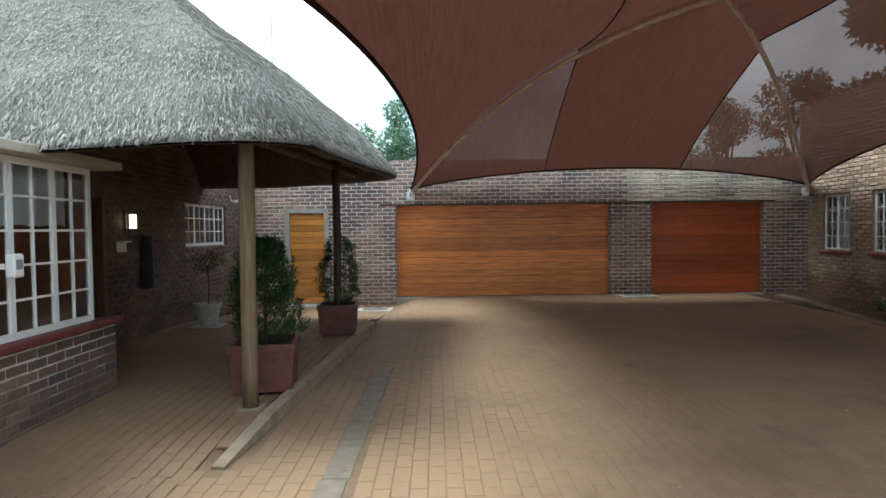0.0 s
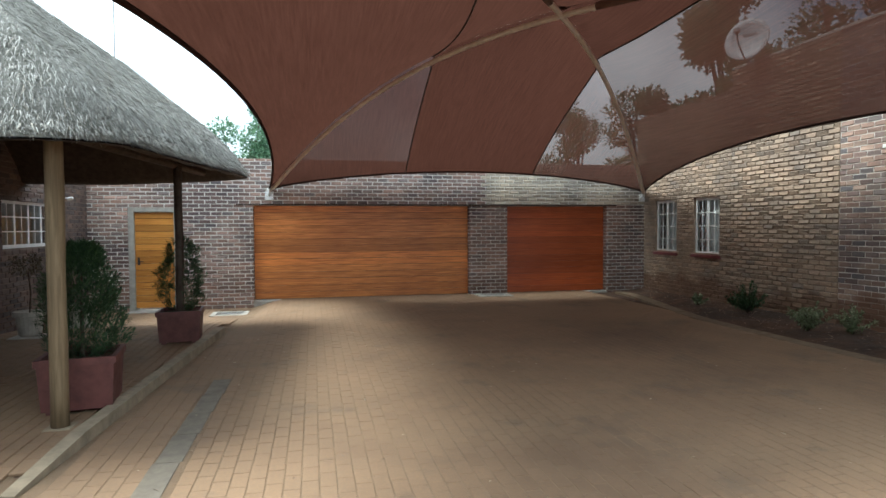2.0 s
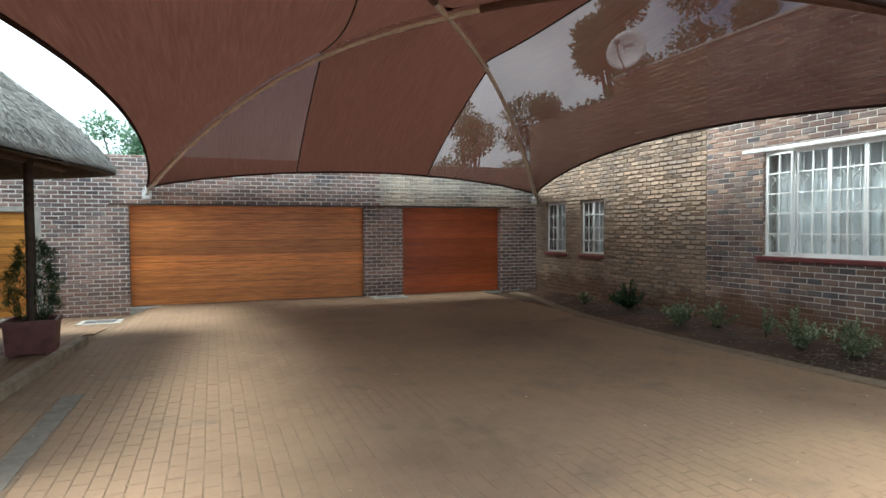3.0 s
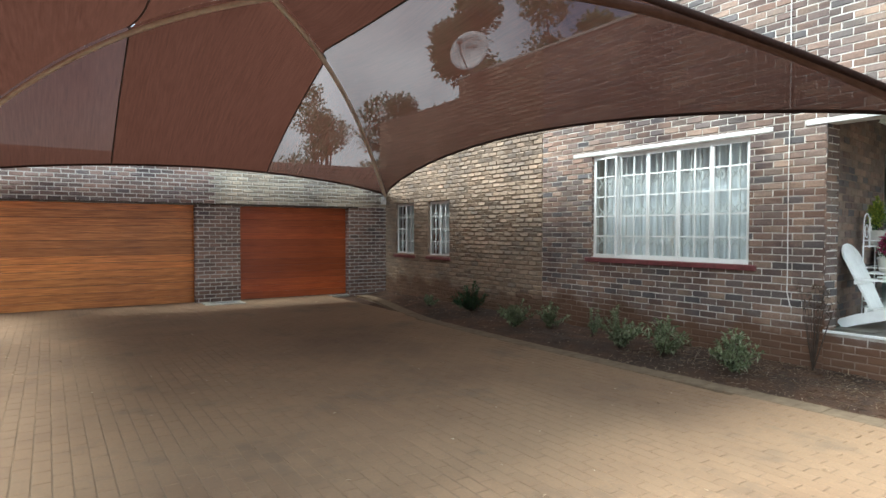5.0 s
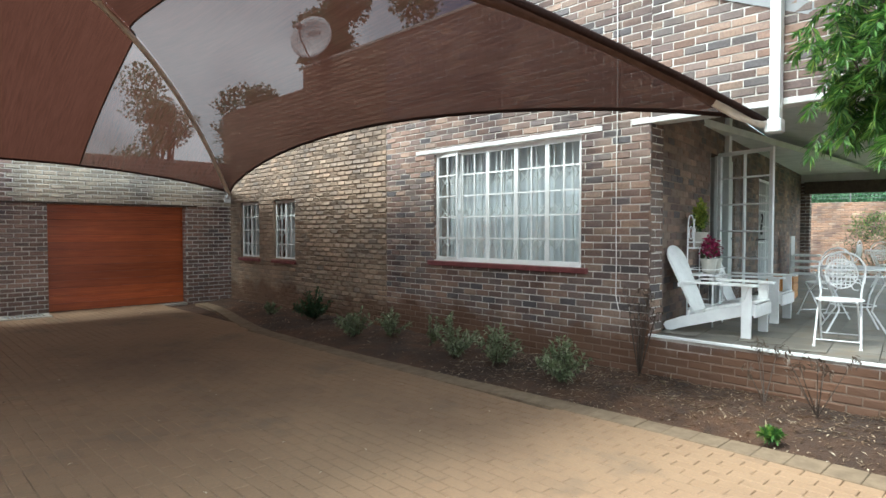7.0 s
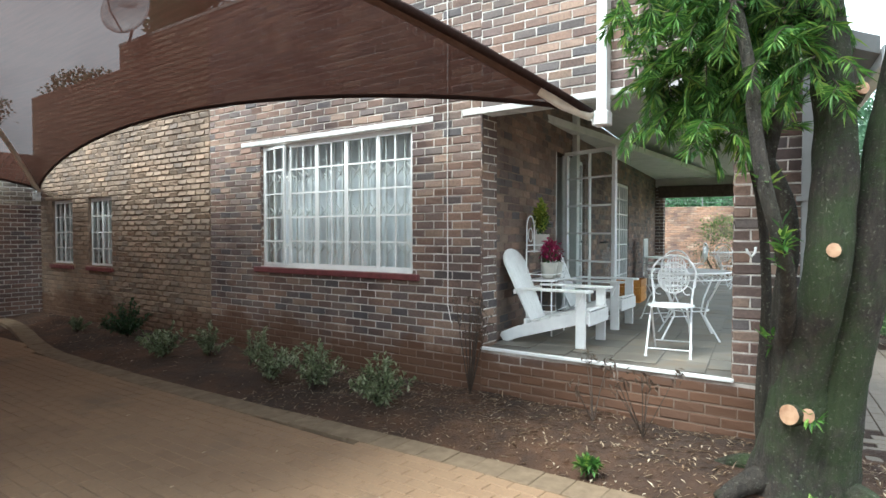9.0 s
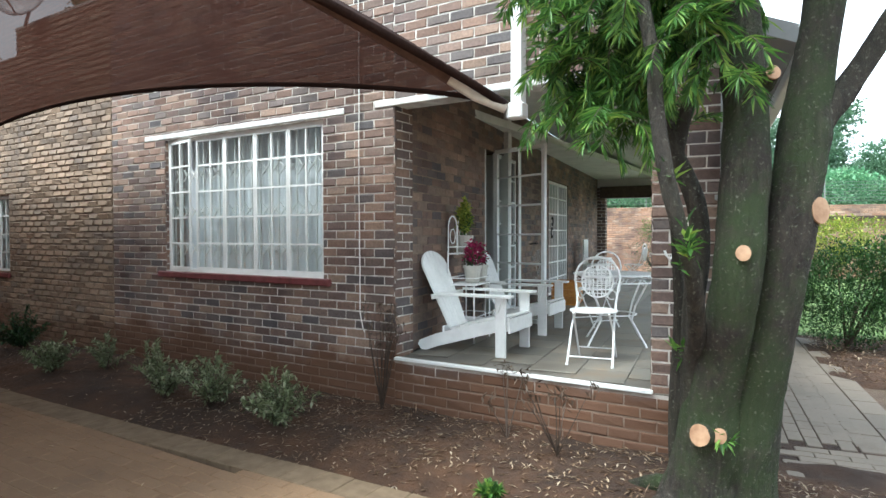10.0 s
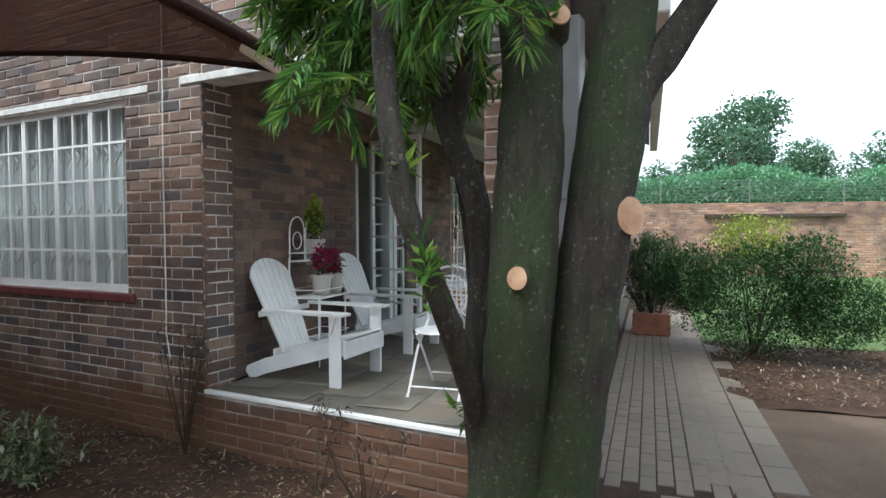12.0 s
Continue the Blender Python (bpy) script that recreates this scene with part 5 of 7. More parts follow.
# ---- veranda furniture ----
def adirondack(m, label):
    """Slatted garden armchair; local -y is its front."""
    ob = thing("garden_armchair", m, label, "chair", "veranda armchairs")
    W = 0.62
    for k in range(7):          # fanned back slats
        t = k - 3
        arc = lambda q: 0.58 + 0.22 * math.sqrt(max(0.0, 1 - (q / 0.27) ** 2))
        bm = bmesh.new()
        prof = [(-0.024, 0.0), (0.024, 0.0), (0.034, arc(t * 0.074 + 0.034)), (0.0, arc(t * 0.074)), (-0.034, arc(t * 0.074 - 0.034))]
        fa_, fb_ = [bm.verts.new((p, -0.009, q)) for p, q in prof], [bm.verts.new((p, 0.009, q)) for p, q in prof]
        bm.faces.new(fa_)
        bm.faces.new(fb_)
        for i in range(5):
            j = (i + 1) % 5
            bm.faces.new((fa_[i], fa_[j], fb_[j], fb_[i]))
        bmesh.ops.transform(bm, matrix=Matrix.Rotation(radians(t * 1.7), 4, "Y"), verts=bm.verts)
        s = part("back_slat", bm, white_wood, ob)
        s.matrix_basis = Matrix.Translation((t * 0.052, 0.20, 0.22)) @ Matrix.Rotation(radians(-24), 4, "X")
    for k in range(6):
        y = -0.42 + k * 0.105
        z = 0.36 - 0.24 * (y + 0.42)
        s = part("seat_slat", boxed(-W / 2 + 0.05, W / 2 - 0.05, -0.047, 0.047, -0.009, 0.009, 0.004), white_wood, ob)
        s.matrix_basis = Matrix.Translation((0, y, z)) @ Matrix.Rotation(radians(-13), 4, "X")
    part("front_rail", boxed(-W / 2 + 0.02, W / 2 - 0.02, -0.475, -0.455, 0.22, 0.35, 0.004), white_wood, ob)
    for sx in (-1, 1):
        x = sx * (W / 2 - 0.01)
        part("front_leg", boxed(x - 0.014, x + 0.014, -0.44, -0.34, 0.0, 0.545, 0.004), white_wood, ob)
        bm = bmesh.new()
        a = [(-0.455, 0.24), (-0.455, 0.36), (-0.36, 0.35), (0.30, 0.165), (0.48, 0.09), (0.50, 0.05), (0.46, 0.0), (0.40, 0.0), (0.30, 0.04), (-0.36, 0.23)]
        xa = sx * (W / 2 - 0.045)
        f0 = [bm.verts.new((xa - 0.012, p, q)) for p, q in a]
        f1 = [bm.verts.new((xa + 0.012, p, q)) for p, q in a]
        bm.faces.new(f0)
        bm.faces.new(f1)
        for i in range(len(a)):
            j = (i + 1) % len(a)
            bm.faces.new((f0[i], f0[j], f1[j], f1[i]))
        part("side_rail", bm, white_wood, ob)
        bm = bmesh.new()
        ar = [(-0.50, -0.05), (-0.50, 0.05), (-0.46, 0.075), (-0.1, 0.07), (0.28, 0.035), (0.30, 0.0), (0.28, -0.035), (-0.46, -0.07)]
        f0 = [bm.verts.new((x + sx * q, p, 0.546)) for p, q in ar]
        f1 = [bm.verts.new((x + sx * q, p, 0.566)) for p, q in ar]
        bm.faces.new(f0)
        bm.faces.new(f1)
        for i in range(len(ar)):
            j = (i + 1) % len(ar)
            bm.faces.new((f0[i], f0[j], f1[j], f1[i]))
        part("armrest", bm, white_wood, ob)
        bm = bmesh.new()
        f0 = [bm.verts.new((x + sx * 0.016, p, q)) for p, q in ((-0.42, 0.544), (-0.36, 0.544), (-0.37, 0.40))]
        f1 = [bm.verts.new((x + sx * 0.036, p, q)) for p, q in ((-0.42, 0.544), (-0.36, 0.544), (-0.37, 0.40))]
        bm.faces.new(f0)
        bm.faces.new(f1)
        for i in range(3):
            bm.faces.new((f0[i], f0[(i + 1) % 3], f1[(i + 1) % 3], f1[i]))
        part("arm_brace", bm, white_wood, ob)
    part("back_rail", boxed(-W / 2 - 0.01, W / 2 + 0.01, 0.30, 0.325, 0.50, 0.545, 0.004), white_wood, ob)
    part("lower_back_rail", boxed(-W / 2 + 0.06, W / 2 - 0.06, 0.215, 0.24, 0.16, 0.24, 0.004), white_wood, ob)
    return ob


ch = adirondack(pose(9.69, 2.86, VF, 0, 0, 3.5), "white painted slatted wooden armchair on the veranda edge")
c2 = copy_thing(ch, pose(11.02, 3.02, VF, 0, 0, 4))
tagged(c2, "white painted slatted wooden armchair beside the plant stand")


def rod(bm, pts, r=0.006, n=5):
    tube(bm, pts, r, n)


def ring_pts(c, r, n=20, squash=1.0, a0=0.0, a1=2 * math.pi, plane="xy"):
    out = []
    for k in range(n + 1):
        a = a0 + (a1 - a0) * k / n
        if plane == "xy":
            out.append((c[0] + r * math.cos(a), c[1] + r * squash * math.sin(a), c[2]))
        else:
            out.append((c[0] + r * math.cos(a), c[1], c[2] + r * squash * math.sin(a)))
    return out


def bistro_chair(m, label):
    """White wrought-iron folding chair; local -y is its front."""
    ob = thing("bistro_chair", m, label, "chair", "bistro chairs")
    bm = bmesh.new()
    rod(bm, ring_pts((0, 0, 0.45), 0.2), 0.009)
    rod(bm, ring_pts((0, 0, 0.452), 0.1), 0.005)
    lathe(bm, [(0.195, 0.446), (0.2, 0.452), (0.19, 0.456), (0.05, 0.450)], 24)
    part("seat", bm, white_metal, ob, "pierced white metal seat")
    for sx in (-1, 1):
        part("leg", tubed([(sx * 0.19, -0.24, 0.0), (sx * 0.18, -0.05, 0.32), (sx * 0.17, 0.17, 0.5), (sx * 0.19, 0.22, 0.66)], 0.01, 6), white_metal, ob)
        part("leg", tubed([(sx * 0.165, 0.26, 0.0), (sx * 0.16, 0.0, 0.3), (sx * 0.15, -0.15, 0.44)], 0.01, 6), white_metal, ob)
        part("foot", tubed([(sx * 0.19, -0.243, 0.0), (sx * 0.19, -0.238, 0.02)], 0.014, 6), white_metal, ob)
        bm = bmesh.new()
        rod(bm, ring_pts((sx * 0.13, 0.215, 0.57), 0.04, 12, 1.0, 0, 5.2, "xz"), 0.005)
        part("scroll", bm, white_metal, ob)
    part("stretcher", tubed([(-0.185, -0.2, 0.07), (0.185, -0.2, 0.07)], 0.007, 5), white_metal, ob)
    part("stretcher", tubed([(-0.165, 0.23, 0.08), (0.165, 0.23, 0.08)], 0.007, 5), white_metal, ob)
    bm = bmesh.new()
    rod(bm, [(-0.19, 0.22, 0.6)] + ring_pts((0, 0.235, 0.72), 0.2, 18, 0.95, math.pi, 0, "xz") + [(0.19, 0.22, 0.6)], 0.01, 6)
    part("back_hoop", bm, white_metal, ob)
    bm = bmesh.new()
    rod(bm, ring_pts((0, 0.235, 0.69), 0.14, 20, 1.05, plane="xz"), 0.008)
    for k in range(-3, 4):
        x = k * 0.037
        q = math.sqrt(max(0.0196 - x * x, 0)) * 1.03
        rod(bm, [(x, 0.235, 0.69 - q), (x, 0.235, 0.69 + q)], 0.006, 4)
        rod(bm, [(-q, 0.239, 0.69 + x), (q, 0.239, 0.69 + x)], 0.006, 4)
    part("lattice_back", bm, white_metal, ob, "round white lattice back")
    return ob


bc = bistro_chair(pose(9.71, 1.69, VF, 0, 0, -80), "white wrought-iron folding chair with a lattice back")


def bistro_table(m, r, label):
    ob = thing("bistro_table", m, label, "table", "bistro tables")
    bm = bmesh.new()
    rod(bm, ring_pts((0, 0, 0.71), r, 28), 0.011)
    rod(bm, ring_pts((0, 0, 0.64), r, 28), 0.008)
    for k in range(24):
        a = 2 * math.pi * k / 24
        rod(bm, [(r * math.cos(a), r * math.sin(a), 0.71), (r * math.cos(a + 0.13), r * math.sin(a + 0.13), 0.675), (r * math.cos(a), r * math.sin(a), 0.64)], 0.004, 4)
    part("apron", bm, white_metal, ob, "pierced white metal apron")
    bm = bmesh.new()
    lathe(bm, [(r, 0.706), (r, 0.714)], 32)
    part("tabletop", bm, white_metal, ob)
    for k in range(4):
        a = math.pi / 4 + k * math.pi / 2
        c, s = math.cos(a), math.sin(a)
        part("leg", tubed([(r * 0.95 * c, r * 0.95 * s, 0.64), (r * 0.6 * c, r * 0.6 * s, 0.4), (r * 0.5 * c, r * 0.5 * s, 0.25), (r * 0.95 * c, r * 0.95 * s, 0.0)], 0.011, 6), white_metal, ob)
    bm = bmesh.new()
    rod(bm, ring_pts((0, 0, 0.3), r * 0.5, 20), 0.007)
    part("stretcher_ring", bm, white_metal, ob)
    return ob


bt = bistro_table(pose(10.75, 1.80, VF, 0, 0, 20), 0.42, "round white wrought-iron table on the veranda")
for u, v, a in ((2.75, -1.35, 130), (8.3, -1.9, 60), (9.6, -2.15, -120), (9.1, -1.15, 170)):
    o = copy_thing(bc, VM @ pose(u, v, VF, 0, 0, a))
    tagged(o, "white wrought-iron folding chair further along the veranda")
o = copy_thing(bt, VM @ pose(9.0, -1.9, VF, 0, 0, 0))
tagged(o, "round white wrought-iron table further along the veranda")
fc = thing("stacked_chairs", VM @ pose(8.3, -0.5, VF), "stack of white painted garden chairs by the wall", "chairs")
for k in range(4):
    z = 0.2 + k * 0.13
    part("seat", boxed(-0.25, 0.25, -0.25, 0.25, z, z + 0.03, 0.006), white_wood, fc)
    part("back", boxed(-0.25, 0.25, 0.25, 0.28, z, z + 0.42, 0.006), white_wood, fc)
for sx in (-1, 1):
    for sy in (-1, 1):
        part("leg", boxed(sx * 0.22 - 0.02, sx * 0.22 + 0.02, sy * 0.22 - 0.02, sy * 0.22 + 0.02, 0, 0.2), white_wood, fc)
cr = thing("wooden_crate", VM @ pose(4.9, -0.55, VF), "yellow-brown wooden crate on the veranda floor", "crate")
for k in range(3):
    for y in (-0.2, 0.18):
        part("board", boxed(-0.26, 0.26, y, y + 0.02, 0.02 + k * 0.12, 0.13 + k * 0.12, 0.003), yellow_wood, cr)
    for x in (-0.26, 0.24):
        part("board", boxed(x, x + 0.02, -0.179, 0.179, 0.02 + k * 0.12, 0.13 + k * 0.12, 0.003), yellow_wood, cr)
part("base", boxed(-0.24, 0.24, -0.18, 0.18, 0, 0.02), yellow_wood, cr)

st = thing("plant_stand", pose(10.12, 3.22, VF, 0, 0, 8.8), "white wrought-iron tiered plant stand against the wall", "plant stand")
for sx in (-1, 1):
    part("upright", tubed([(sx * 0.26, 0.1, 0), (sx * 0.26, 0.1, 0.95)], 0.008, 5), white_metal, st)
    part("front_post", tubed([(sx * 0.24, -0.18, 0), (sx * 0.24, -0.18, 0.62)], 0.008, 5), white_metal, st)
    bm = bmesh.new()
    rod(bm, ring_pts((sx * 0.13, 0.1, 1.18), 0.12, 14, 1.1, math.pi, 0, "xz"), 0.007)
    rod(bm, [(sx * 0.13 - 0.12, 0.1, 0.9), (sx * 0.13 - 0.12, 0.1, 1.18)], 0.007)
    rod(bm, [(sx * 0.13 + 0.12, 0.1, 0.9), (sx * 0.13 + 0.12, 0.1, 1.18)], 0.007)
    rod(bm, ring_pts((sx * 0.13, 0.1, 1.1), 0.07, 12, 1.1, plane="xz"), 0.005)
    part("arched_back", bm, white_metal, st)
for z, y0, y1 in ((0.2, -0.2, 0.1), (0.6, -0.2, 0.1), (0.92, 0.0, 0.1)):
    bm = bmesh.new()
    rod(bm, [(-0.27, y0, z), (0.27, y0, z), (0.27, y1, z), (-0.27, y1, z), (-0.27, y0, z)], 0.007)
    rod(bm, [(-0.27, y0, z + 0.07), (0.27, y0, z + 0.07), (0.27, y1, z + 0.07), (-0.27, y1, z + 0.07), (-0.27, y0, z + 0.07)], 0.005)
    for k in range(11):
        x = -0.25 + k * 0.05
        rod(bm, [(x, y0, z), (x, y1, z)], 0.004, 4)
    part("shelf", bm, white_metal, st)
pot_mat = paint("cream_glazed_pot", (0.52, 0.50, 0.44), 0.5, 0.2, 9)
stm = pose(10.12, 3.22, VF, 0, 0, 8.8)
for x, y, z, lm, n, hh, lab in ((-0.02, -0.08, 0.61, leaf_pink, 90, 0.3, "magenta flowering plant in a cream pot"), (0.2, -0.08, 0.61, leaf_pink, 90, 0.28, "magenta flowering plant in a cream pot"), (0.1, 0.06, 0.93, leaf_yellow, 240, 0.42, "upright yellow-green plant in a cream pot")):
    po = thing("flower_pot", stm @ pose(x, y, z), "cream glazed flower pot on the plant stand", "pot", "stand pots")
    bm = bmesh.new()
    lathe(bm, [(0.06, 0), (0.075, 0.02), (0.09, 0.15), (0.1, 0.15), (0.1, 0.18), (0.085, 0.18), (0.08, 0.15)], 16)
    part("pot_body", bm, pot_mat, po, smooth=False)
    pl = thing("flowering_plant", stm @ pose(x, y, z + 0.15), lab, "plant", "stand plants")
    rr = random.Random(int(x * 1000) + 500)
    part("stem", tubed([(0, 0, 0), (0.01, 0, hh * 0.8)], 0.006, 5), leaf_bush, pl)
    leaf_mesh("bloom", blob_leaves(rr, (0, 0, hh * 0.55), (0.1 if hh < 0.4 else 0.08, 0.1 if hh < 0.4 else 0.08, hh * 0.45), n * 2, 0.06, 0.014, 0.2), lm, pl)
    leaf_mesh("leaves", blob_leaves(rr, (0, 0, hh * 0.35), (0.11, 0.11, hh * 0.4), n // 2, 0.07, 0.012, 0.2), leaf_bush, pl)
orn = thing("wall_ornament", VM @ pose(6.1, -0.02, VF + 1.0), "dark wrought-iron scroll ornament on the brick wall", "ornament")
bm = bmesh.new()
rod(bm, ring_pts((0, 0, 0.15), 0.06, 14, 1.6, 0.6, 5.8, "xz"), 0.012)
rod(bm, ring_pts((0.03, 0, 0.36), 0.05, 14, 1.6, 3.6, 9.0, "xz"), 0.012)
part("scroll", bm, black, orn)
hk = thing("wall_hook", pose(WX - 0.012, 0.86, 1.43), "white enamel hook on the brick pillar", "hook")
part("hook", tubed([(0, 0, 0.04), (-0.02, 0, 0), (-0.05, 0.02, -0.03), (-0.07, 0.04, 0.0), (-0.07, 0.05, 0.03)], 0.009, 6), white, hk)

# ---- soil bed planting ----
def shrub(x, y, h, r, n, seed, mat, label):
    ob = thing("shrub", pose(x, y, 0.02), label, "shrub", "bed shrubs")
    rr = random.Random(seed)
    bm = bmesh.new()
    lv = []
    for s in range(n):
        a = rr.uniform(0, 2 * math.pi)
        lean = rr.uniform(0.15, 1.0) * r
        hh = h * (1.05 - 0.6 * lean / max(r, 0.01)) * rr.uniform(0.7, 1.1)
        pts = [Vector((lean * t ** 1.3 * math.cos(a), lean * t ** 1.3 * math.sin(a), hh * t)) for t in (0, 0.35, 0.7, 1.0)]
        tube(bm, pts, [0.007, 0.005, 0.004, 0.002], 4, False)
        for k in range(46):
            t = rr.uniform(0.2, 1.0)
            p = Vector((lean * t ** 1.3 * math.cos(a), lean * t ** 1.3 * math.sin(a), hh * t))
            lv.append((p, (rand_dir(rr, 0.4) + Vector((math.cos(a), math.sin(a), 0.6)) * 0.4).normalized(), rr.uniform(0.04, 0.08), rr.uniform(0.010, 0.018)))
    tagged(part("stemwork", bm, dark_wood, ob), kind="stuff")
    leaf_mesh("leaves", lv, mat, ob)


for i, (x, y, h, r, n, mt) in enumerate(((8.45, 9.3, 0.55, 0.38, 40, leaf_dark), (7.95, 7.4, 0.45, 0.36, 24, leaf_shrub), (8.35, 7.0, 0.5, 0.28, 14, leaf_shrub), (7.95, 5.3, 0.58, 0.34, 22, leaf_shrub), (7.98, 4.65, 0.52, 0.32, 20, leaf_shrub), (7.95, 3.72, 0.46, 0.36, 26, leaf_shrub), (8.3, 6.1, 0.55, 0.16, 6, leaf_shrub), (8.2, 10.4, 0.25, 0.2, 8, leaf_shrub))):
    shrub(x, y, h, r, n, 40 + i, mt, "low grey-green shrub in the soil bed" if mt is leaf_shrub else "dark bushy shrub against the brick wall")
shrub(7.62, 1.62, 0.09, 0.09, 5, 60, leaf_tree, "small bright green seedling at the paving edge")
shrub(7.75, 0.3, 0.1, 0.12, 7, 61, leaf_tree, "small tuft of grass at the tree foot")


def dead_twigs(x, y, h, n, seed):
    ob = thing("dead_shrub", pose(x, y, 0.02), "dry brown leafless shrub with withered leaf tufts", "shrub", "dead shrubs")
    rr = random.Random(seed)
    bm = bmesh.new()
    lv = []
    for s in range(n):
        a, lean, hh = rr.uniform(0, 6.28), rr.uniform(0.05, 0.3), h * rr.uniform(0.6, 1)
        pts = [Vector((lean * t * math.cos(a) + rr.uniform(-0.01, 0.01), lean * t * math.sin(a), hh * t)) for t in (0, 0.3, 0.6, 0.85, 1.0)]
        tube(bm, pts, [0.006, 0.005, 0.004, 0.003, 0.002], 4, False)
        for k in range(14):
            lv.append((pts[-1] + rand_dir(rr) * 0.05, rand_dir(rr, -0.4), rr.uniform(0.04, 0.08), rr.uniform(0.006, 0.012)))
    tagged(part("branchwork", bm, dark_wood, ob), kind="stuff")
    leaf_mesh("withered_leaves", lv, leaf_mat("withered_leaf", [(0, (0.05, 0.035, 0.025)), (1, (0.14, 0.10, 0.07))]), ob)


dead_twigs(8.75, 3.3, 0.95, 16, 70)
dead_twigs(8.5, 1.55, 0.62, 7, 71)
dead_twigs(8.62, 2.0, 0.5, 4, 72)

litter = []
rl = random.Random(90)
for _ in range(4200):
    y = rl.uniform(-0.4, 5.2) if rl.random() < 0.85 else rl.uniform(5, 13)
    x = bed_edge(y) + rl.random() ** 0.8 * (WX - bed_edge(y) - 0.02)
    litter.append((Vector((x, y, earth_z(x, y) + 0.008)), Vector((rl.gauss(0, 1), rl.gauss(0, 1), rl.uniform(-0.05, 0.25))).normalized(), rl.uniform(0.03, 0.085), rl.uniform(0.003, 0.008)))
for _ in range(2600):
    u, v = rl.uniform(2.6, 5.9), rl.uniform(-8, -3.95)
    p = VO + E1V * u + E2V * v
    litter.append((Vector((p.x, p.y, 0.03)), Vector((rl.gauss(0, 1), rl.gauss(0, 1), 0.3)).normalized(), rl.uniform(0.04, 0.1), rl.uniform(0.006, 0.012)))
dry_leaf = leaf_mat("dry_leaf", [(0, (0.09, 0.05, 0.025)), (0.5, (0.22, 0.14, 0.08)), (0.8, (0.38, 0.29, 0.19)), (1, (0.55, 0.47, 0.35))], 0.1)
tagged(leaf_mesh("leaf_litter", litter, dry_leaf), "dry fallen leaves on the soil", "litter", kind="stuff")
chips = []
for _ in range(230):
    x, y = rl.uniform(-0.6, 7.0), rl.uniform(1.5, 13)
    chips.append((Vector((x, y, ground_z(x, y) + 0.008)), Vector((rl.gauss(0, 1), rl.gauss(0, 1), 0.1)).normalized(), rl.uniform(0.02, 0.05), rl.uniform(0.005, 0.012)))
tagged(leaf_mesh("fallen_leaves", chips, dry_leaf), "scattered dry leaves on the paving", "litter", kind="stuff")

# ---- the yellowwood tree ----
def bark_mat(name="mossy_bark", mossy=0.66):
    m = Mat(name, 0.9)
    w = m.coords(world=True)
    v = m.coords(7, 7, 1.6, world=True)
    g = m.noise(4, 7, 0.7, vec=v, dist=0.4)
    c = m.ramp(g, [(0.3, (0.014, 0.011, 0.008)), (0.5, (0.038, 0.030, 0.022)), (0.7, (0.075, 0.060, 0.045))])
    moss = m.ramp(m.noise(2.4, 6, 0.7, vec=w), [(0.42, (0, 0, 0)), (0.58, (mossy,) * 3)])
    c = m.mix(moss, c, (0.030, 0.062, 0.009))
    sp = m.ramp(m.noise(60, 3, vec=w), [(0.61, (0, 0, 0)), (0.69, (0.45, 0.45, 0.45))])
    c = m.mix(sp, c, (0.26, 0.27, 0.2))
    m.color(c).bump(g, 1.0, 0.05).bump(m.noise(45, 5, 0.7, vec=w), 1.0, 0.02)
    return m.m


bark = bark_mat()
limb_bark = bark_mat("dark_limb_bark", 0.1)
cut_mat = Mat("sawn_wood", 0.7)
cn = cut_mat.noise(14, 4, vec=cut_mat.coords(world=True))
cut_mat.color(cut_mat.ramp(cn, [(0.3, (0.24, 0.13, 0.07)), (0.7, (0.46, 0.29, 0.175))]))
tree = thing("yellowwood_tree", pose(8.0, 0.45, 0.0), "multi-stemmed tree with mossy bark and sawn-off stubs", "tree")
TO = Vector((8.0, 0.45, 0.0))


def stem(name, pts, radii, lumps=0.1, seed=0, n=18):
    """A stem with uneven girth through the given points."""
    pts = [Vector(p) for p in pts]
    fine, fr = [], []
    for i in range(len(pts) - 1):
        p0, p1, p2, p3 = pts[max(i - 1, 0)], pts[i], pts[i + 1], pts[min(i + 2, len(pts) - 1)]
        for k in range(7):
            t = k / 7
            fine.append(0.5 * ((2 * p1) + (p2 - p0) * t + (2 * p0 - 5 * p1 + 4 * p2 - p3) * t * t + (3 * p1 - p0 - 3 * p2 + p3) * t ** 3))
            fr.append(radii[i] + (radii[i + 1] - radii[i]) * t)
    fine.append(pts[-1])
    fr.append(radii[-1])
    bm = bmesh.new()
    tube(bm, fine, fr, n)
    for v in bm.verts:
        c = min(fine, key=lambda q: (q - v.co).length_squared)
        d = v.co - c
        v.co += d * lumps * (noise.noise(v.co * 5 + Vector((seed, 0, 0))) + 0.5 * noise.noise(v.co * 14))
    ob = part(name, bm, limb_bark if name in ("limb", "branch") else bark, None, smooth=True)
    ob.parent = tree
    ob.matrix_parent_inverse = Matrix.Translation(-TO)
    return ob


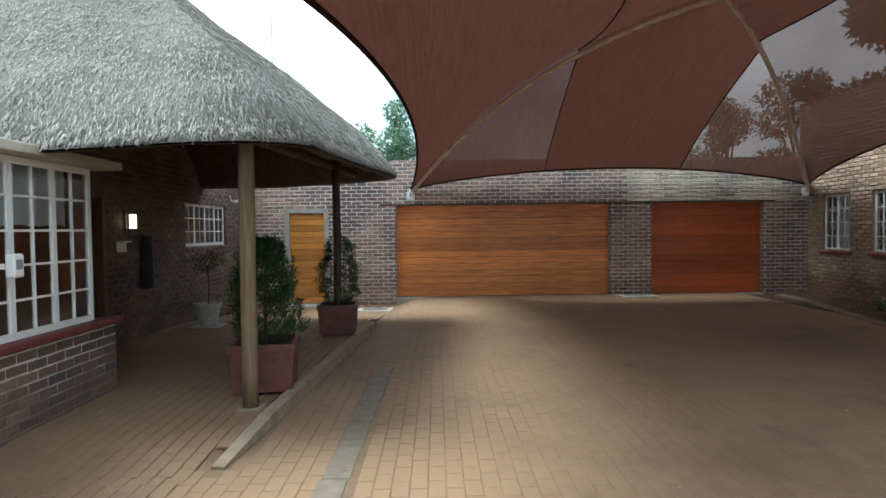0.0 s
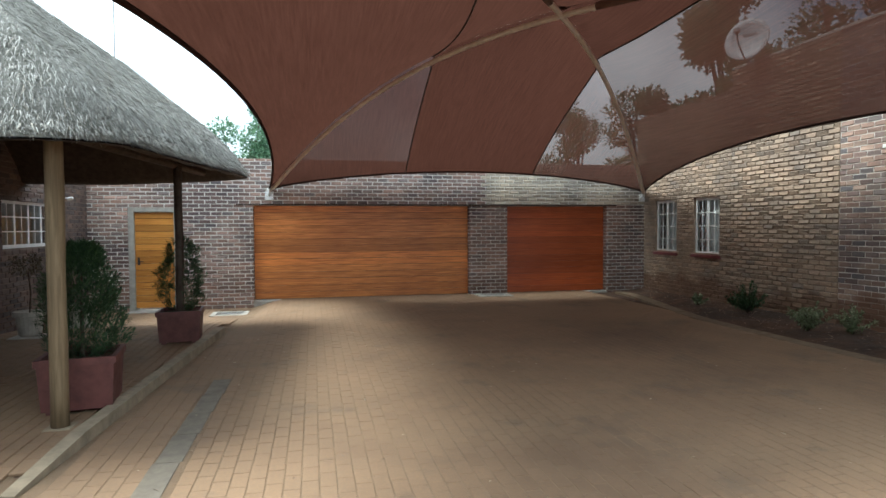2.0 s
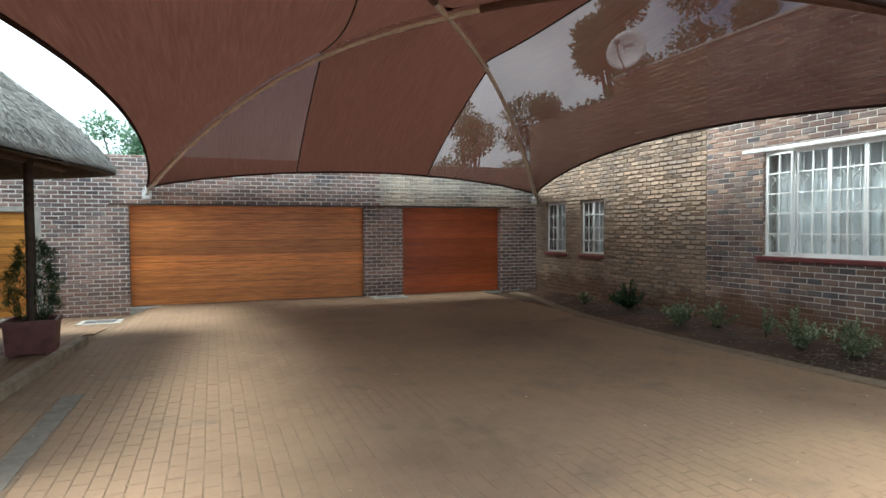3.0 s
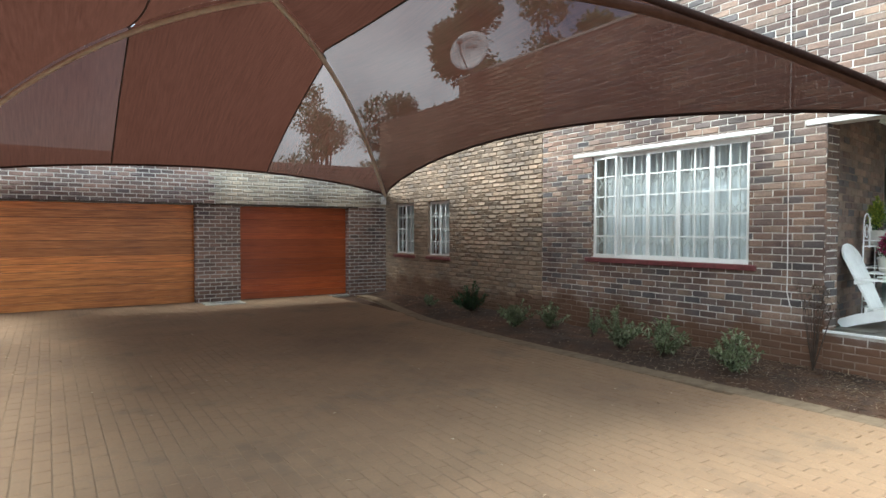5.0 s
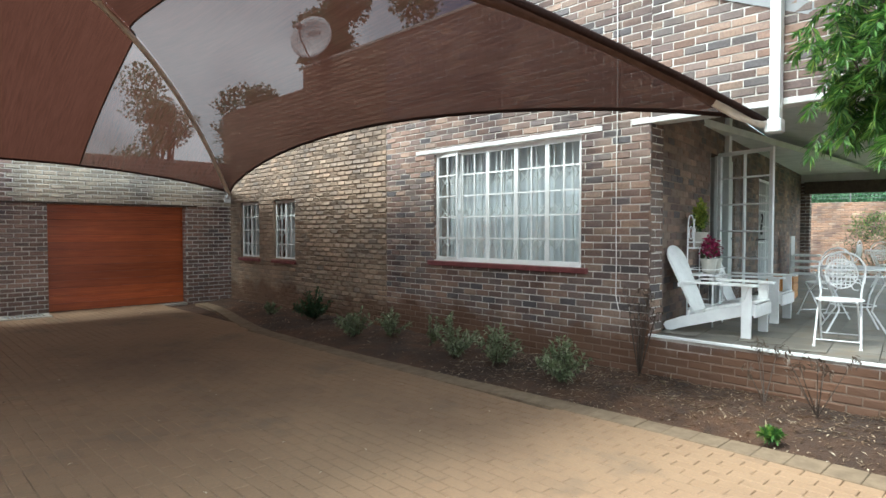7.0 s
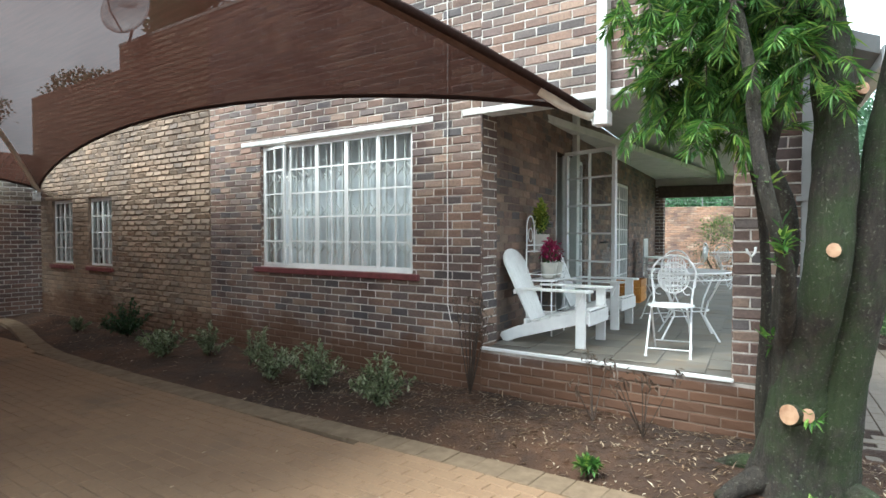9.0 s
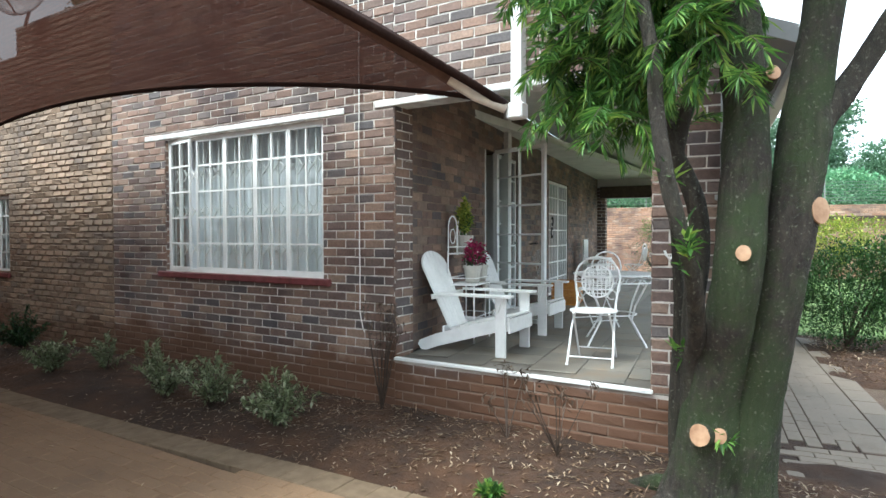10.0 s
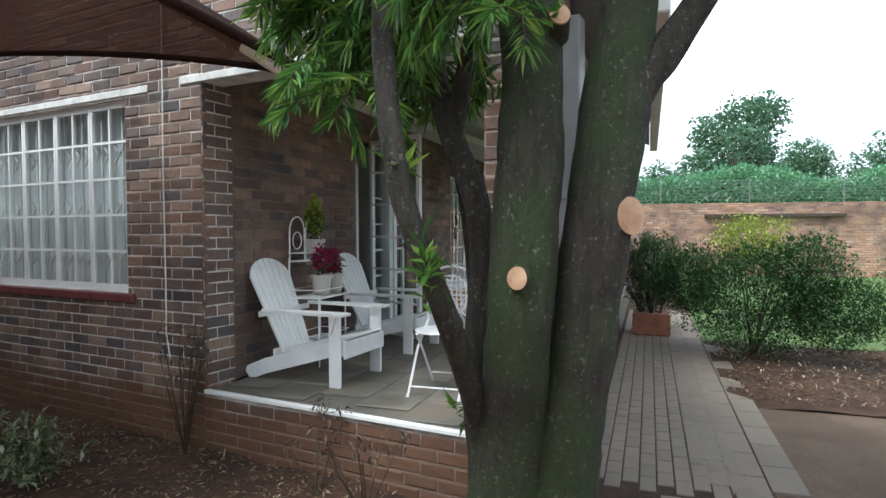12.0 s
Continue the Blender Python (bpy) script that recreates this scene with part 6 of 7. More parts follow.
stem("trunk", [(8.02, 0.56, -0.1), (7.97, 0.52, 0.25), (7.90, 0.47, 0.6), (7.83, 0.42, 0.9), (7.70, 0.355, 1.2), (7.64, 0.315, 1.5), (7.66, 0.30, 1.85), (7.70, 0.305, 2.2), (7.73, 0.34, 2.6), (7.82, 0.45, 3.4), (7.95, 0.5, 4.2)], [0.27, 0.19, 0.155, 0.125, 0.112, 0.110, 0.108, 0.104, 0.098, 0.085, 0.07], seed=1)
stem("trunk", [(8.08, 0.40, -0.1), (8.04, 0.34, 0.3), (7.98, 0.29, 0.65), (7.92, 0.24, 0.9), (7.85, 0.185, 1.2), (7.81, 0.13, 1.5), (7.82, 0.10, 1.75), (7.86, 0.07, 2.03), (7.89, 0.04, 2.3), (7.91, -0.01, 2.7), (7.95, -0.06, 3.2), (8.0, -0.1, 4.2)], [0.25, 0.175, 0.145, 0.125, 0.116, 0.112, 0.112, 0.115, 0.096, 0.09, 0.085, 0.07], seed=2)
stem("limb", [(7.87, 0.07, 1.98), (7.90, 0.0, 2.13), (7.95, -0.095, 2.25), (8.0, -0.19, 2.42), (8.08, -0.4, 2.8), (8.15, -0.7, 3.4)], [0.085, 0.075, 0.06, 0.054, 0.048, 0.04], seed=3, n=12)
stem("limb", [(7.95, 0.55, 0.4), (7.80, 0.545, 0.9), (7.68, 0.51, 1.06), (7.42, 0.48, 1.37), (7.3, 0.525, 1.63), (7.27, 0.57, 1.84), (7.29, 0.62, 2.16), (7.31, 0.64, 2.38), (7.42, 0.8, 3.1)], [0.06, 0.05, 0.045, 0.038, 0.036, 0.035, 0.034, 0.033, 0.025], lumps=0.06, seed=4, n=12)
stem("limb", [(8.05, 0.58, 0.3), (7.92, 0.57, 0.8), (7.8, 0.545, 1.19), (7.77, 0.51, 1.49), (7.75, 0.53, 1.74), (7.75, 0.63, 1.99), (7.75, 0.70, 2.24), (7.75, 0.75, 2.5), (7.8, 0.9, 3.2)], [0.07, 0.058, 0.053, 0.05, 0.048, 0.045, 0.043, 0.04, 0.03], lumps=0.06, seed=5, n=12)
stem("limb", [(7.75, 0.62, 1.97), (7.75, 0.57, 2.22), (7.75, 0.51, 2.46), (7.8, 0.45, 3.0)], [0.036, 0.032, 0.03, 0.02], lumps=0.06, seed=6, n=10)
stem("limb", [(8.12, 0.66, 0.0), (8.1, 0.68, 0.6), (8.05, 0.66, 1.2), (8.0, 0.70, 1.8), (7.95, 0.82, 2.3), (7.9, 0.95, 2.9)], [0.06, 0.045, 0.03, 0.026, 0.022, 0.018], lumps=0.06, seed=8, n=10)
for p, q, r in (((7.96, 0.52, 0.15), (7.68, 0.85, 0.02), 0.09), ((8.03, 0.3, 0.1), (7.82, -0.05, 0.0), 0.09), ((8.1, 0.6, 0.1), (8.3, 1.0, 0.0), 0.07)):
    stem("root", [p, (Vector(p) + Vector(q)) / 2 + Vector((0, 0, 0.04)), q], [r, r * 0.8, r * 0.4], seed=7, n=10)
for c, n_, r in (((7.525, 0.287, 1.487), (-1, 0.02, 0.05), 0.033), ((7.715, 0.495, 0.572), (-1, 0.15, 0.1), 0.05), ((7.76, 0.41, 0.57), (-1, -0.1, 0.1), 0.036), ((7.775, 0.0, 1.68), (-0.8, -1, 0.1), 0.056), ((7.62, 0.185, 2.30), (-0.9, -0.45, 0.3), 0.032)):
    n_ = Vector(n_).normalized()
    c = Vector(c)
    st0 = stem("stub", [c - n_ * 0.1, c - n_ * 0.03, c + n_ * 0.004], [r * 1.5, r * 1.2, r * 1.03], lumps=0.03, n=14)
    bm = bmesh.new()
    lathe(bm, [(r * 0.99, -0.004), (r * 0.98, 0.004), (r * 0.3, 0.006)], 18)
    for v in bm.verts:
        v.co.x *= 1 + 0.12 * noise.noise((v.co.x * 30, v.co.y * 30, r * 90))
        v.co.y *= 1.12
    bmesh.ops.transform(bm, matrix=Matrix.Translation(c + n_ * 0.004) @ n_.to_track_quat("Z", "Y").to_matrix().to_4x4(), verts=bm.verts)
    part("sawn_face", bm, cut_mat.m, st0, "pale fresh saw cut")


def tuft(r, p, d, n, ln, wd, lv):
    """Strap leaves round a twig tip."""
    for _ in range(n):
        q = p - d * r.uniform(0, 0.12)
        lv.append((q, (d * r.uniform(0.2, 1.0) + rand_dir(r) * 0.75).normalized(), ln * r.uniform(0.7, 1.25), wd))


def spray(r, base, d, length, lv, tw, ln=0.105, wd=0.0068):
    """A drooping twig with strap leaves set along both sides and a star of them at its tip."""
    p, d = Vector(base), Vector(d).normalized()
    side = d.cross(Z)
    side = side.normalized() if side.length > 1e-3 else Vector((1, 0, 0))
    pts = [p.copy()]
    for k in range(9):
        p = p + d * length / 9
        d = (d + Vector((0, 0, -0.14)) + rand_dir(r) * 0.06).normalized()
        pts.append(p.copy())
        for sgn in (-1, 1):
            for _ in range(2):
                q = (d * r.uniform(0.5, 1.0) + side * sgn * r.uniform(0.5, 1.0) + Z * r.uniform(-0.5, 0.25)).normalized()
                lv.append((p - d * r.uniform(0, length / 9), q, ln * r.uniform(0.7, 1.2), wd))
    for _ in range(7):
        lv.append((p, (d + rand_dir(r) * 0.7).normalized(), ln * r.uniform(0.8, 1.2), wd))
    tube(tw, pts, [0.004 - 0.0003 * k for k in range(10)], 4, False)


rt_ = random.Random(21)
lv, tw = [], bmesh.new()
# sprays hang in clusters from the slender stems, with gaps between them
CLUSTERS = [((7.6, 1.0, 2.68), 0.17, 62), ((7.7, 1.14, 2.42), 0.10, 20), ((7.62, 0.86, 2.36), 0.13, 30), ((7.8, 0.74, 2.62), 0.18, 44), ((7.42, 0.80, 2.10), 0.06, 8), ((7.46, 0.46, 2.46), 0.12, 20), ((7.75, 0.95, 2.98), 0.24, 70), ((7.55, 0.62, 2.85), 0.19, 40), ((8.1, 0.85, 2.35), 0.14, 24), ((7.7, 0.7, 3.3), 0.3, 60)]
for c, rad, n in CLUSTERS:
    for _ in range(n):
        b = Vector(c) + Vector((rt_.gauss(0, rad * 0.7), rt_.gauss(0, rad), rt_.gauss(0, rad * 0.8)))
        spray(rt_, b, (rt_.gauss(-0.3, 0.6), rt_.gauss(0.1, 0.6), rt_.gauss(-0.1, 0.4)), rt_.uniform(0.12, 0.24), lv, tw)
for c, d in (((7.3, 0.48, 1.56), (-0.1, 0.0, 1)), ((7.28, 0.48, 1.6), (-0.2, 0.15, 1.0)), ((7.31, 0.47, 1.5), (-0.4, -0.3, 0.5)), ((7.23, 0.56, 1.85), (-0.5, 0.2, 0.3)), ((7.75, 0.62, 1.0), (-0.5, 0.3, 0.4)), ((7.7, 0.36, 0.55), (-0.7, -0.5, 0.1)), ((7.62, 0.2, 2.3), (-0.4, -0.2, 0.8))):
    for _ in range(2):
        tuft(rt_, Vector(c) + rand_dir(rt_) * 0.02, Vector(d).normalized(), 8, 0.085, 0.0115, lv)
crown = []
for _ in range(1300):         # unseen crown overhead, added and sized to shade the trunks and bed
    d = rand_dir(rt_)
    q = rt_.random() ** 0.45
    c = Vector((7.8 + d.x * 1.6 * q, 0.2 + d.y * 1.7 * q, 4.5 + d.z * 0.8 * q))
    if noise.noise(c * 1.1) < -0.22:
        continue
    tuft(rt_, c, Vector((0, 0, -0.5)) + rand_dir(rt_) * 0.6, 16, 0.13, 0.012, crown)
o = leaf_mesh("crown", crown, leaf_tree, tree)
o.matrix_parent_inverse = Matrix.Translation(-TO)
for k in range(9):
    a = k * 0.7
    stem("branch", [(8.0, 0.15, 3.6), (8.0 + 0.8 * math.cos(a), 0.3 + 0.8 * math.sin(a), 4.4), (8.0 + 1.8 * math.cos(a), 0.3 + 1.8 * math.sin(a), 5.0)], [0.05, 0.03, 0.012], n=7)
for c in ((8.3, -0.95, 2.95), (8.4, -1.1, 3.05), (8.3, -1.35, 2.98), (8.2, -1.5, 2.9), (8.5, -1.25, 2.8), (8.3, -0.8, 3.05), (8.6, -1.6, 2.95)):
    spray(rt_, Vector(c) + Vector((0, 0.05, 0.12)), (0.1, -0.5, -0.3), 0.24, lv, tw, 0.08, 0.005)
    tube(tw, [Vector(c) + Vector((0, 0.1, 0.6)), Vector(c) + Vector((0, 0.05, 0.12))], [0.006, 0.004], 4, False)
o = leaf_mesh("foliage", lv, leaf_tree, tree, "drooping strap-leaved green foliage")
o.matrix_parent_inverse = Matrix.Translation(-TO)
o = tagged(part("branchwork", tw, dark_wood, None), kind="stuff")
o.parent = tree
o.matrix_parent_inverse = Matrix.Translation(-TO)

# ---- garden beyond ----
def bush(x, y, parts, label, seed, n, ln=0.05, wd=0.012):
    ob = thing("garden_bush", pose(x, y, 0), label, "bush")
    rr = random.Random(seed)
    bm = bmesh.new()
    for k in range(9):
        a = rr.uniform(0, 6.28)
        tube(bm, [(0, 0, 0), (0.25 * math.cos(a), 0.25 * math.sin(a), 0.5), (0.6 * math.cos(a), 0.6 * math.sin(a), 1.1)], [0.02, 0.015, 0.006], 5, False)
    tagged(part("stemwork", bm, dark_wood, ob), kind="stuff")
    for c, rad, mat, share in parts:
        leaf_mesh("crown", blob_leaves(rr, c, rad, int(n * share), ln, wd, 0.35, 0.6, 0.3), mat, ob)
    return ob


bush(14.5, -0.3, [((0, 0, 0.8), (1.05, 1.15, 0.88), leaf_bush, 0.9), ((0.2, 0.05, 1.5), (0.6, 0.62, 0.42), leaf_yellow, 0.14), ((0, -0.95, 0.62), (0.75, 0.85, 0.5), leaf_bush, 0.45), ((0.3, 0.85, 0.95), (0.55, 0.62, 0.62), leaf_bush, 0.35), ((-0.2, -0.6, 1.2), (0.5, 0.6, 0.5), leaf_bush, 0.2)], "large dense green garden bush with yellow tips", 5, 17000)
bush(17.5, -3.0, [((0, 0, 0.8), (1.2, 1.3, 0.8), leaf_bush, 1.0)], "loose green garden shrub on the lawn edge", 6, 3500)
bx = thing("planter_box", pose(15.85, 1.15, 0, 0, 0, 8.8), "terracotta box planter on the garden path", "planter")
part("box", boxed(-0.28, 0.28, -0.28, 0.28, 0, 0.34, 0.015), paint("terracotta", (0.30, 0.12, 0.07), 0.8, 0.3, 8), bx)
bush(15.85, 1.15, [((0, 0, 1.0), (0.5, 0.55, 0.75), leaf_dark, 1.0)], "dark rounded shrub in a terracotta box", 7, 9000)
bush(21.5, 3.6, [((0, 0, 1.0), (1.1, 1.2, 1.0), leaf_dark, 0.6), ((0, 0, 1.7), (0.8, 0.9, 0.5), leaf_tree, 0.4)], "rounded green shrub beyond the veranda", 8, 6000)
GD = Vector((math.cos(radians(15)), math.sin(radians(15)), 0))
GP = Vector((-GD.y, GD.x, 0))
GO = Vector((31.0, -4.4, 0)) - GP * 14
gw = wall_core("wall_garden", GO, GP, -GD, 40.0, 2.6, 0.25, [], mortar_dark, "tall orange-brown brick garden wall")
lay_bricks(gw, GO, GP, -GD, brick_cells(40.0, 2.6, [], None), brick_red_mat, 50)

tagged(part("wall_recess_beam", boxed(0, 4.5, -0.16, 0, 2.1, 2.2), dark_wood), "dark timber rail on the garden wall", "rail", kind="structure").matrix_world = Matrix.Translation(GO + GP * 15.5) @ Matrix.Rotation(radians(105), 4, "Z") @ Matrix.Rotation(radians(180), 4, "Z") @ Matrix.Translation((-4.5, 0, 0))
fence = thing("electric_fence", Matrix.Identity(4), "thin wire electric fence along the garden wall top", "fence")
for k in range(14):
    p = GO + GP * (3 * k + 0.5) + GD * 0.1
    part("post", tubed([(p.x, p.y, 2.6), (p.x, p.y, 3.5)], 0.018, 5), grey_pipe, fence)
for k in range(7):
    a, b = GO + GP * 0.5 + GD * 0.1, GO + GP * 39.5 + GD * 0.1
    part("wire", tubed([(a.x, a.y, 2.75 + k * 0.11), (b.x, b.y, 2.75 + k * 0.11)], 0.007, 4), grey_pipe, fence)
creeper = []
rcp = random.Random(64)
while len(creeper) < 26000:          # climbers grown through the fence
    k = rcp.uniform(0, 40)
    top = 3.75 + 0.55 * noise.noise((k * 0.35, 0, 4)) + 0.35 * noise.noise((k * 1.3, 2, 4))
    p = GO + GP * k + GD * rcp.uniform(0.15, 1.3) + Z * (2.45 + (top - 2.45) * rcp.random() ** 0.8)
    creeper.append((p, rand_dir(rcp, 0.3), rcp.uniform(0.10, 0.22), rcp.uniform(0.035, 0.07)))
# climber greens are lightened as well, for the haze over the wall
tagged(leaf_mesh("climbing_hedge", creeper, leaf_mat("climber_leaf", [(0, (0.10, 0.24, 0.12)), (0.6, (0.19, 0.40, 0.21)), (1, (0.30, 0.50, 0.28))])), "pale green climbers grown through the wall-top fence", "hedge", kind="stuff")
fch = thing("garden_chair", pose(27.5, -4.6, 0.0, 0, 0, 30), "pale blue folding garden chair on the lawn", "chair")
blue = paint("pale_blue_cloth", (0.2, 0.42, 0.5), 0.8, 0.2)
part("seat", boxed(-0.25, 0.25, -0.25, 0.2, 0.4, 0.43, 0.01), blue, fch)
part("back", boxed(-0.25, 0.25, 0.2, 0.24, 0.43, 0.95, 0.01), blue, fch)
for sx in (-1, 1):
    part("leg", tubed([(sx * 0.24, -0.25, 0), (sx * 0.24, 0.2, 0.45)], 0.014, 5), grey_pipe, fch)
    part("leg", tubed([(sx * 0.24, 0.25, 0), (sx * 0.24, -0.2, 0.45)], 0.014, 5), grey_pipe, fch)


def far_tree(x, y, h, r, seed, n, mat, z0=0.4):
    ob = thing("tree", pose(x, y, 0), "broad leafy green tree beyond the walls", "tree", "background trees")
    rr = random.Random(seed)
    bm = bmesh.new()
    tube(bm, [(0, 0, 0), (0.1, 0, h * 0.4), (0.2, 0.1, h * 0.75)], [r * 0.07, r * 0.05, r * 0.02], 8)
    lv = []
    for k in range(14):
        a, t = rr.uniform(0, 6.28), rr.random()
        c = Vector((r * 0.62 * math.cos(a) * (1 - 0.5 * t), r * 0.62 * math.sin(a) * (1 - 0.5 * t), h * (z0 + (0.92 - z0) * t)))
        tube(bm, [(0, 0, h * 0.35), tuple(c * 0.6 + Vector((0, 0, h * 0.12))), tuple(c)], [r * 0.03, r * 0.02, r * 0.006], 5, False)
        q = r * rr.uniform(0.3, 0.48)
        lv += blob_leaves(rr, c, (q, q, q * 0.8), n // 14, 0.055 * r, 0.022 * r, 0.3, 0.6, 0.2)
    part("trunk", bm, dark_wood, ob)
    leaf_mesh("crown", lv, mat, ob)


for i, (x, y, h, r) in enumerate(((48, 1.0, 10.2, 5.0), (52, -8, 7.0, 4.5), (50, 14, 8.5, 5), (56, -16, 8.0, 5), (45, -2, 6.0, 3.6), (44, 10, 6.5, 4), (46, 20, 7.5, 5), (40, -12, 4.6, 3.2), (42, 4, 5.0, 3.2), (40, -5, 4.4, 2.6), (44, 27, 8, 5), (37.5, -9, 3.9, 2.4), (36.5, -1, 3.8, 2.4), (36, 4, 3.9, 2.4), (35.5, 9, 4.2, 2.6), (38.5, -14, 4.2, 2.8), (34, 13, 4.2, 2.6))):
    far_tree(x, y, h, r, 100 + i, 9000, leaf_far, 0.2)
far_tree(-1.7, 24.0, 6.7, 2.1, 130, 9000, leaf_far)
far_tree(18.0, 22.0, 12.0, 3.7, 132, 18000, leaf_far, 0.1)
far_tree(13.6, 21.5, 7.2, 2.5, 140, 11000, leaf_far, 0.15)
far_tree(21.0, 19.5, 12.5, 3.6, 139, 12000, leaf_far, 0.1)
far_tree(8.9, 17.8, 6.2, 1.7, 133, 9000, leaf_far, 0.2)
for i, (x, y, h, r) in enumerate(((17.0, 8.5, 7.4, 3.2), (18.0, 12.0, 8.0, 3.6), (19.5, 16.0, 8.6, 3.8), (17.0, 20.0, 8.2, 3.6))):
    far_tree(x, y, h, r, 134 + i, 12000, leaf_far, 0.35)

# ---- paving bricks, last ----
pave_rnd = random.Random(31)


def pave(parent, x0, x1, y0, y1, zf, keep, mat, near, along="y", unit=0.22, wid=0.11, name="paving", ang=0.0, origin=(0, 0), gap=0.002):
    """Paving bricks in stretcher courses, with recessed joints."""
    L, W = (wid, unit) if along == "y" else (unit, wid)
    verts, faces, singles, me = [], [], [], {}
    cols, rows = int((x1 - x0) / L), int((y1 - y0) / W) + 1
    ca, sa_ = math.cos(ang), math.sin(ang)
    for i in range(cols):
        for j in range(-1, rows):
            if along == "y":
                bx, by = x0 + i * L, y0 + j * W + (W / 2 if i % 2 else 0)
            else:
                bx, by = x0 + i * L + (L / 2 if j % 2 else 0), y0 + j * W
            px, py = bx + L / 2, by + W / 2
            wx, wy = origin[0] + px * ca - py * sa_, origin[1] + px * sa_ + py * ca
            if not keep(wx, wy):
                continue
            z = zf(wx, wy)
            e = 0.005
            lift = pave_rnd.uniform(-0.001, 0.001)
            tx, ty = pave_rnd.uniform(-0.001, 0.001), pave_rnd.uniform(-0.001, 0.001)
            a, b = L / 2 - gap, W / 2 - gap
            shape = [(-a, -b, -0.02), (a, -b, -0.02), (a, b, -0.02), (-a, b, -0.02), (-a, -b, -0.005), (a, -b, -0.005), (a, b, -0.005), (-a, b, -0.005), (-a + e, -b + e, -tx - ty), (a - e, -b + e, tx - ty), (a - e, b - e, tx + ty), (-a + e, b - e, -tx + ty)]
            quad = [(8, 9, 10, 11)] + [q for k in range(4) for m in [(k + 1) % 4] for q in ((k, m, 4 + m, 4 + k), (4 + k, 4 + m, 8 + m, 8 + k))]
            if len(singles) < 300 and near(wx, wy):
                key = pave_rnd.randrange(8)
                if key not in me:
                    me[key] = bpy.data.meshes.new("paving_brick")
                    me[key].from_pydata(shape, [], quad)
                    me[key].materials.append(mat)
                ob = new("paving_brick", me[key])
                rise_x = math.atan((zf(wx + 0.03, wy) - zf(wx - 0.03, wy)) / 0.06)
                rise_y = math.atan((zf(wx, wy + 0.03) - zf(wx, wy - 0.03)) / 0.06)
                ob.matrix_world = Matrix.Translation((wx, wy, z + lift)) @ Matrix.Rotation(rise_y, 4, "X") @ Matrix.Rotation(-rise_x, 4, "Y") @ Matrix.Rotation(ang, 4, "Z")
                ob.parent = parent
                singles.append(ob)
                continue
            k = len(verts)
            verts += [(wx + p * ca - q * sa_, wy + p * sa_ + q * ca, zf(wx + p * ca - q * sa_, wy + p * sa_ + q * ca) + r + lift) for p, q, r in shape]
            faces += [tuple(k + c for c in f) for f in quad]
    ob = mesh_ob(name, verts, faces, mat, parent)
    ob["kind"] = "stuff"


KX0, KY0, KX1, KY1 = -1.07, 3.66, -0.66, 9.4
kerb_x = lambda y: KX0 + (KX1 - KX0) * (y - KY0) / (KY1 - KY0)
drive = thing("drive", Matrix.Identity(4), "brown clay brick drive dusted with sand", "drive", kind="structure")
on_strip = lambda x, y: abs(x - (-0.28 + 0.02 * (y - 3))) < 0.095 and y < 6.4
pave(drive, -4.2, 7.35, -3.0, 13.7, lambda x, y: ground_z(x, y), lambda x, y: x < bed_edge(y) - 0.26 and not on_strip(x, y) and (x > kerb_x(y) + 0.12 if y > 3.7 else True) and not (-1.35 < x < -0.5 and 12.35 < y < 13.2) and not (4.4 < x < 5.3 and 13.0 < y) and (x > -2.7), paver, lambda x, y: -1.2 < x < 1.6 and 2.6 < y < 4.8)
patio = thing("patio", Matrix.Identity(4), "brown brick patio in the shade of the thatch", "patio", kind="structure")
pave(patio, -3.95, -0.6, 3.72, 13.6, lambda x, y: patio_z(x, y), lambda x, y: x < kerb_x(y) - 0.1 and (x < -2.76) * (y > 5.7) + (x >= -2.7) > 0 and not (-1.35 < x < -0.5 and 12.35 < y < 13.2) and not (-3.1 < x < -2.0 and y > 13.2), paver, lambda x, y: -2.6 < x < -1.2 and 3.7 < y < 4.9)
strip = thing("edging_strip", Matrix.Identity(4), "grey cement strip across the brick drive", "edging", kind="structure")
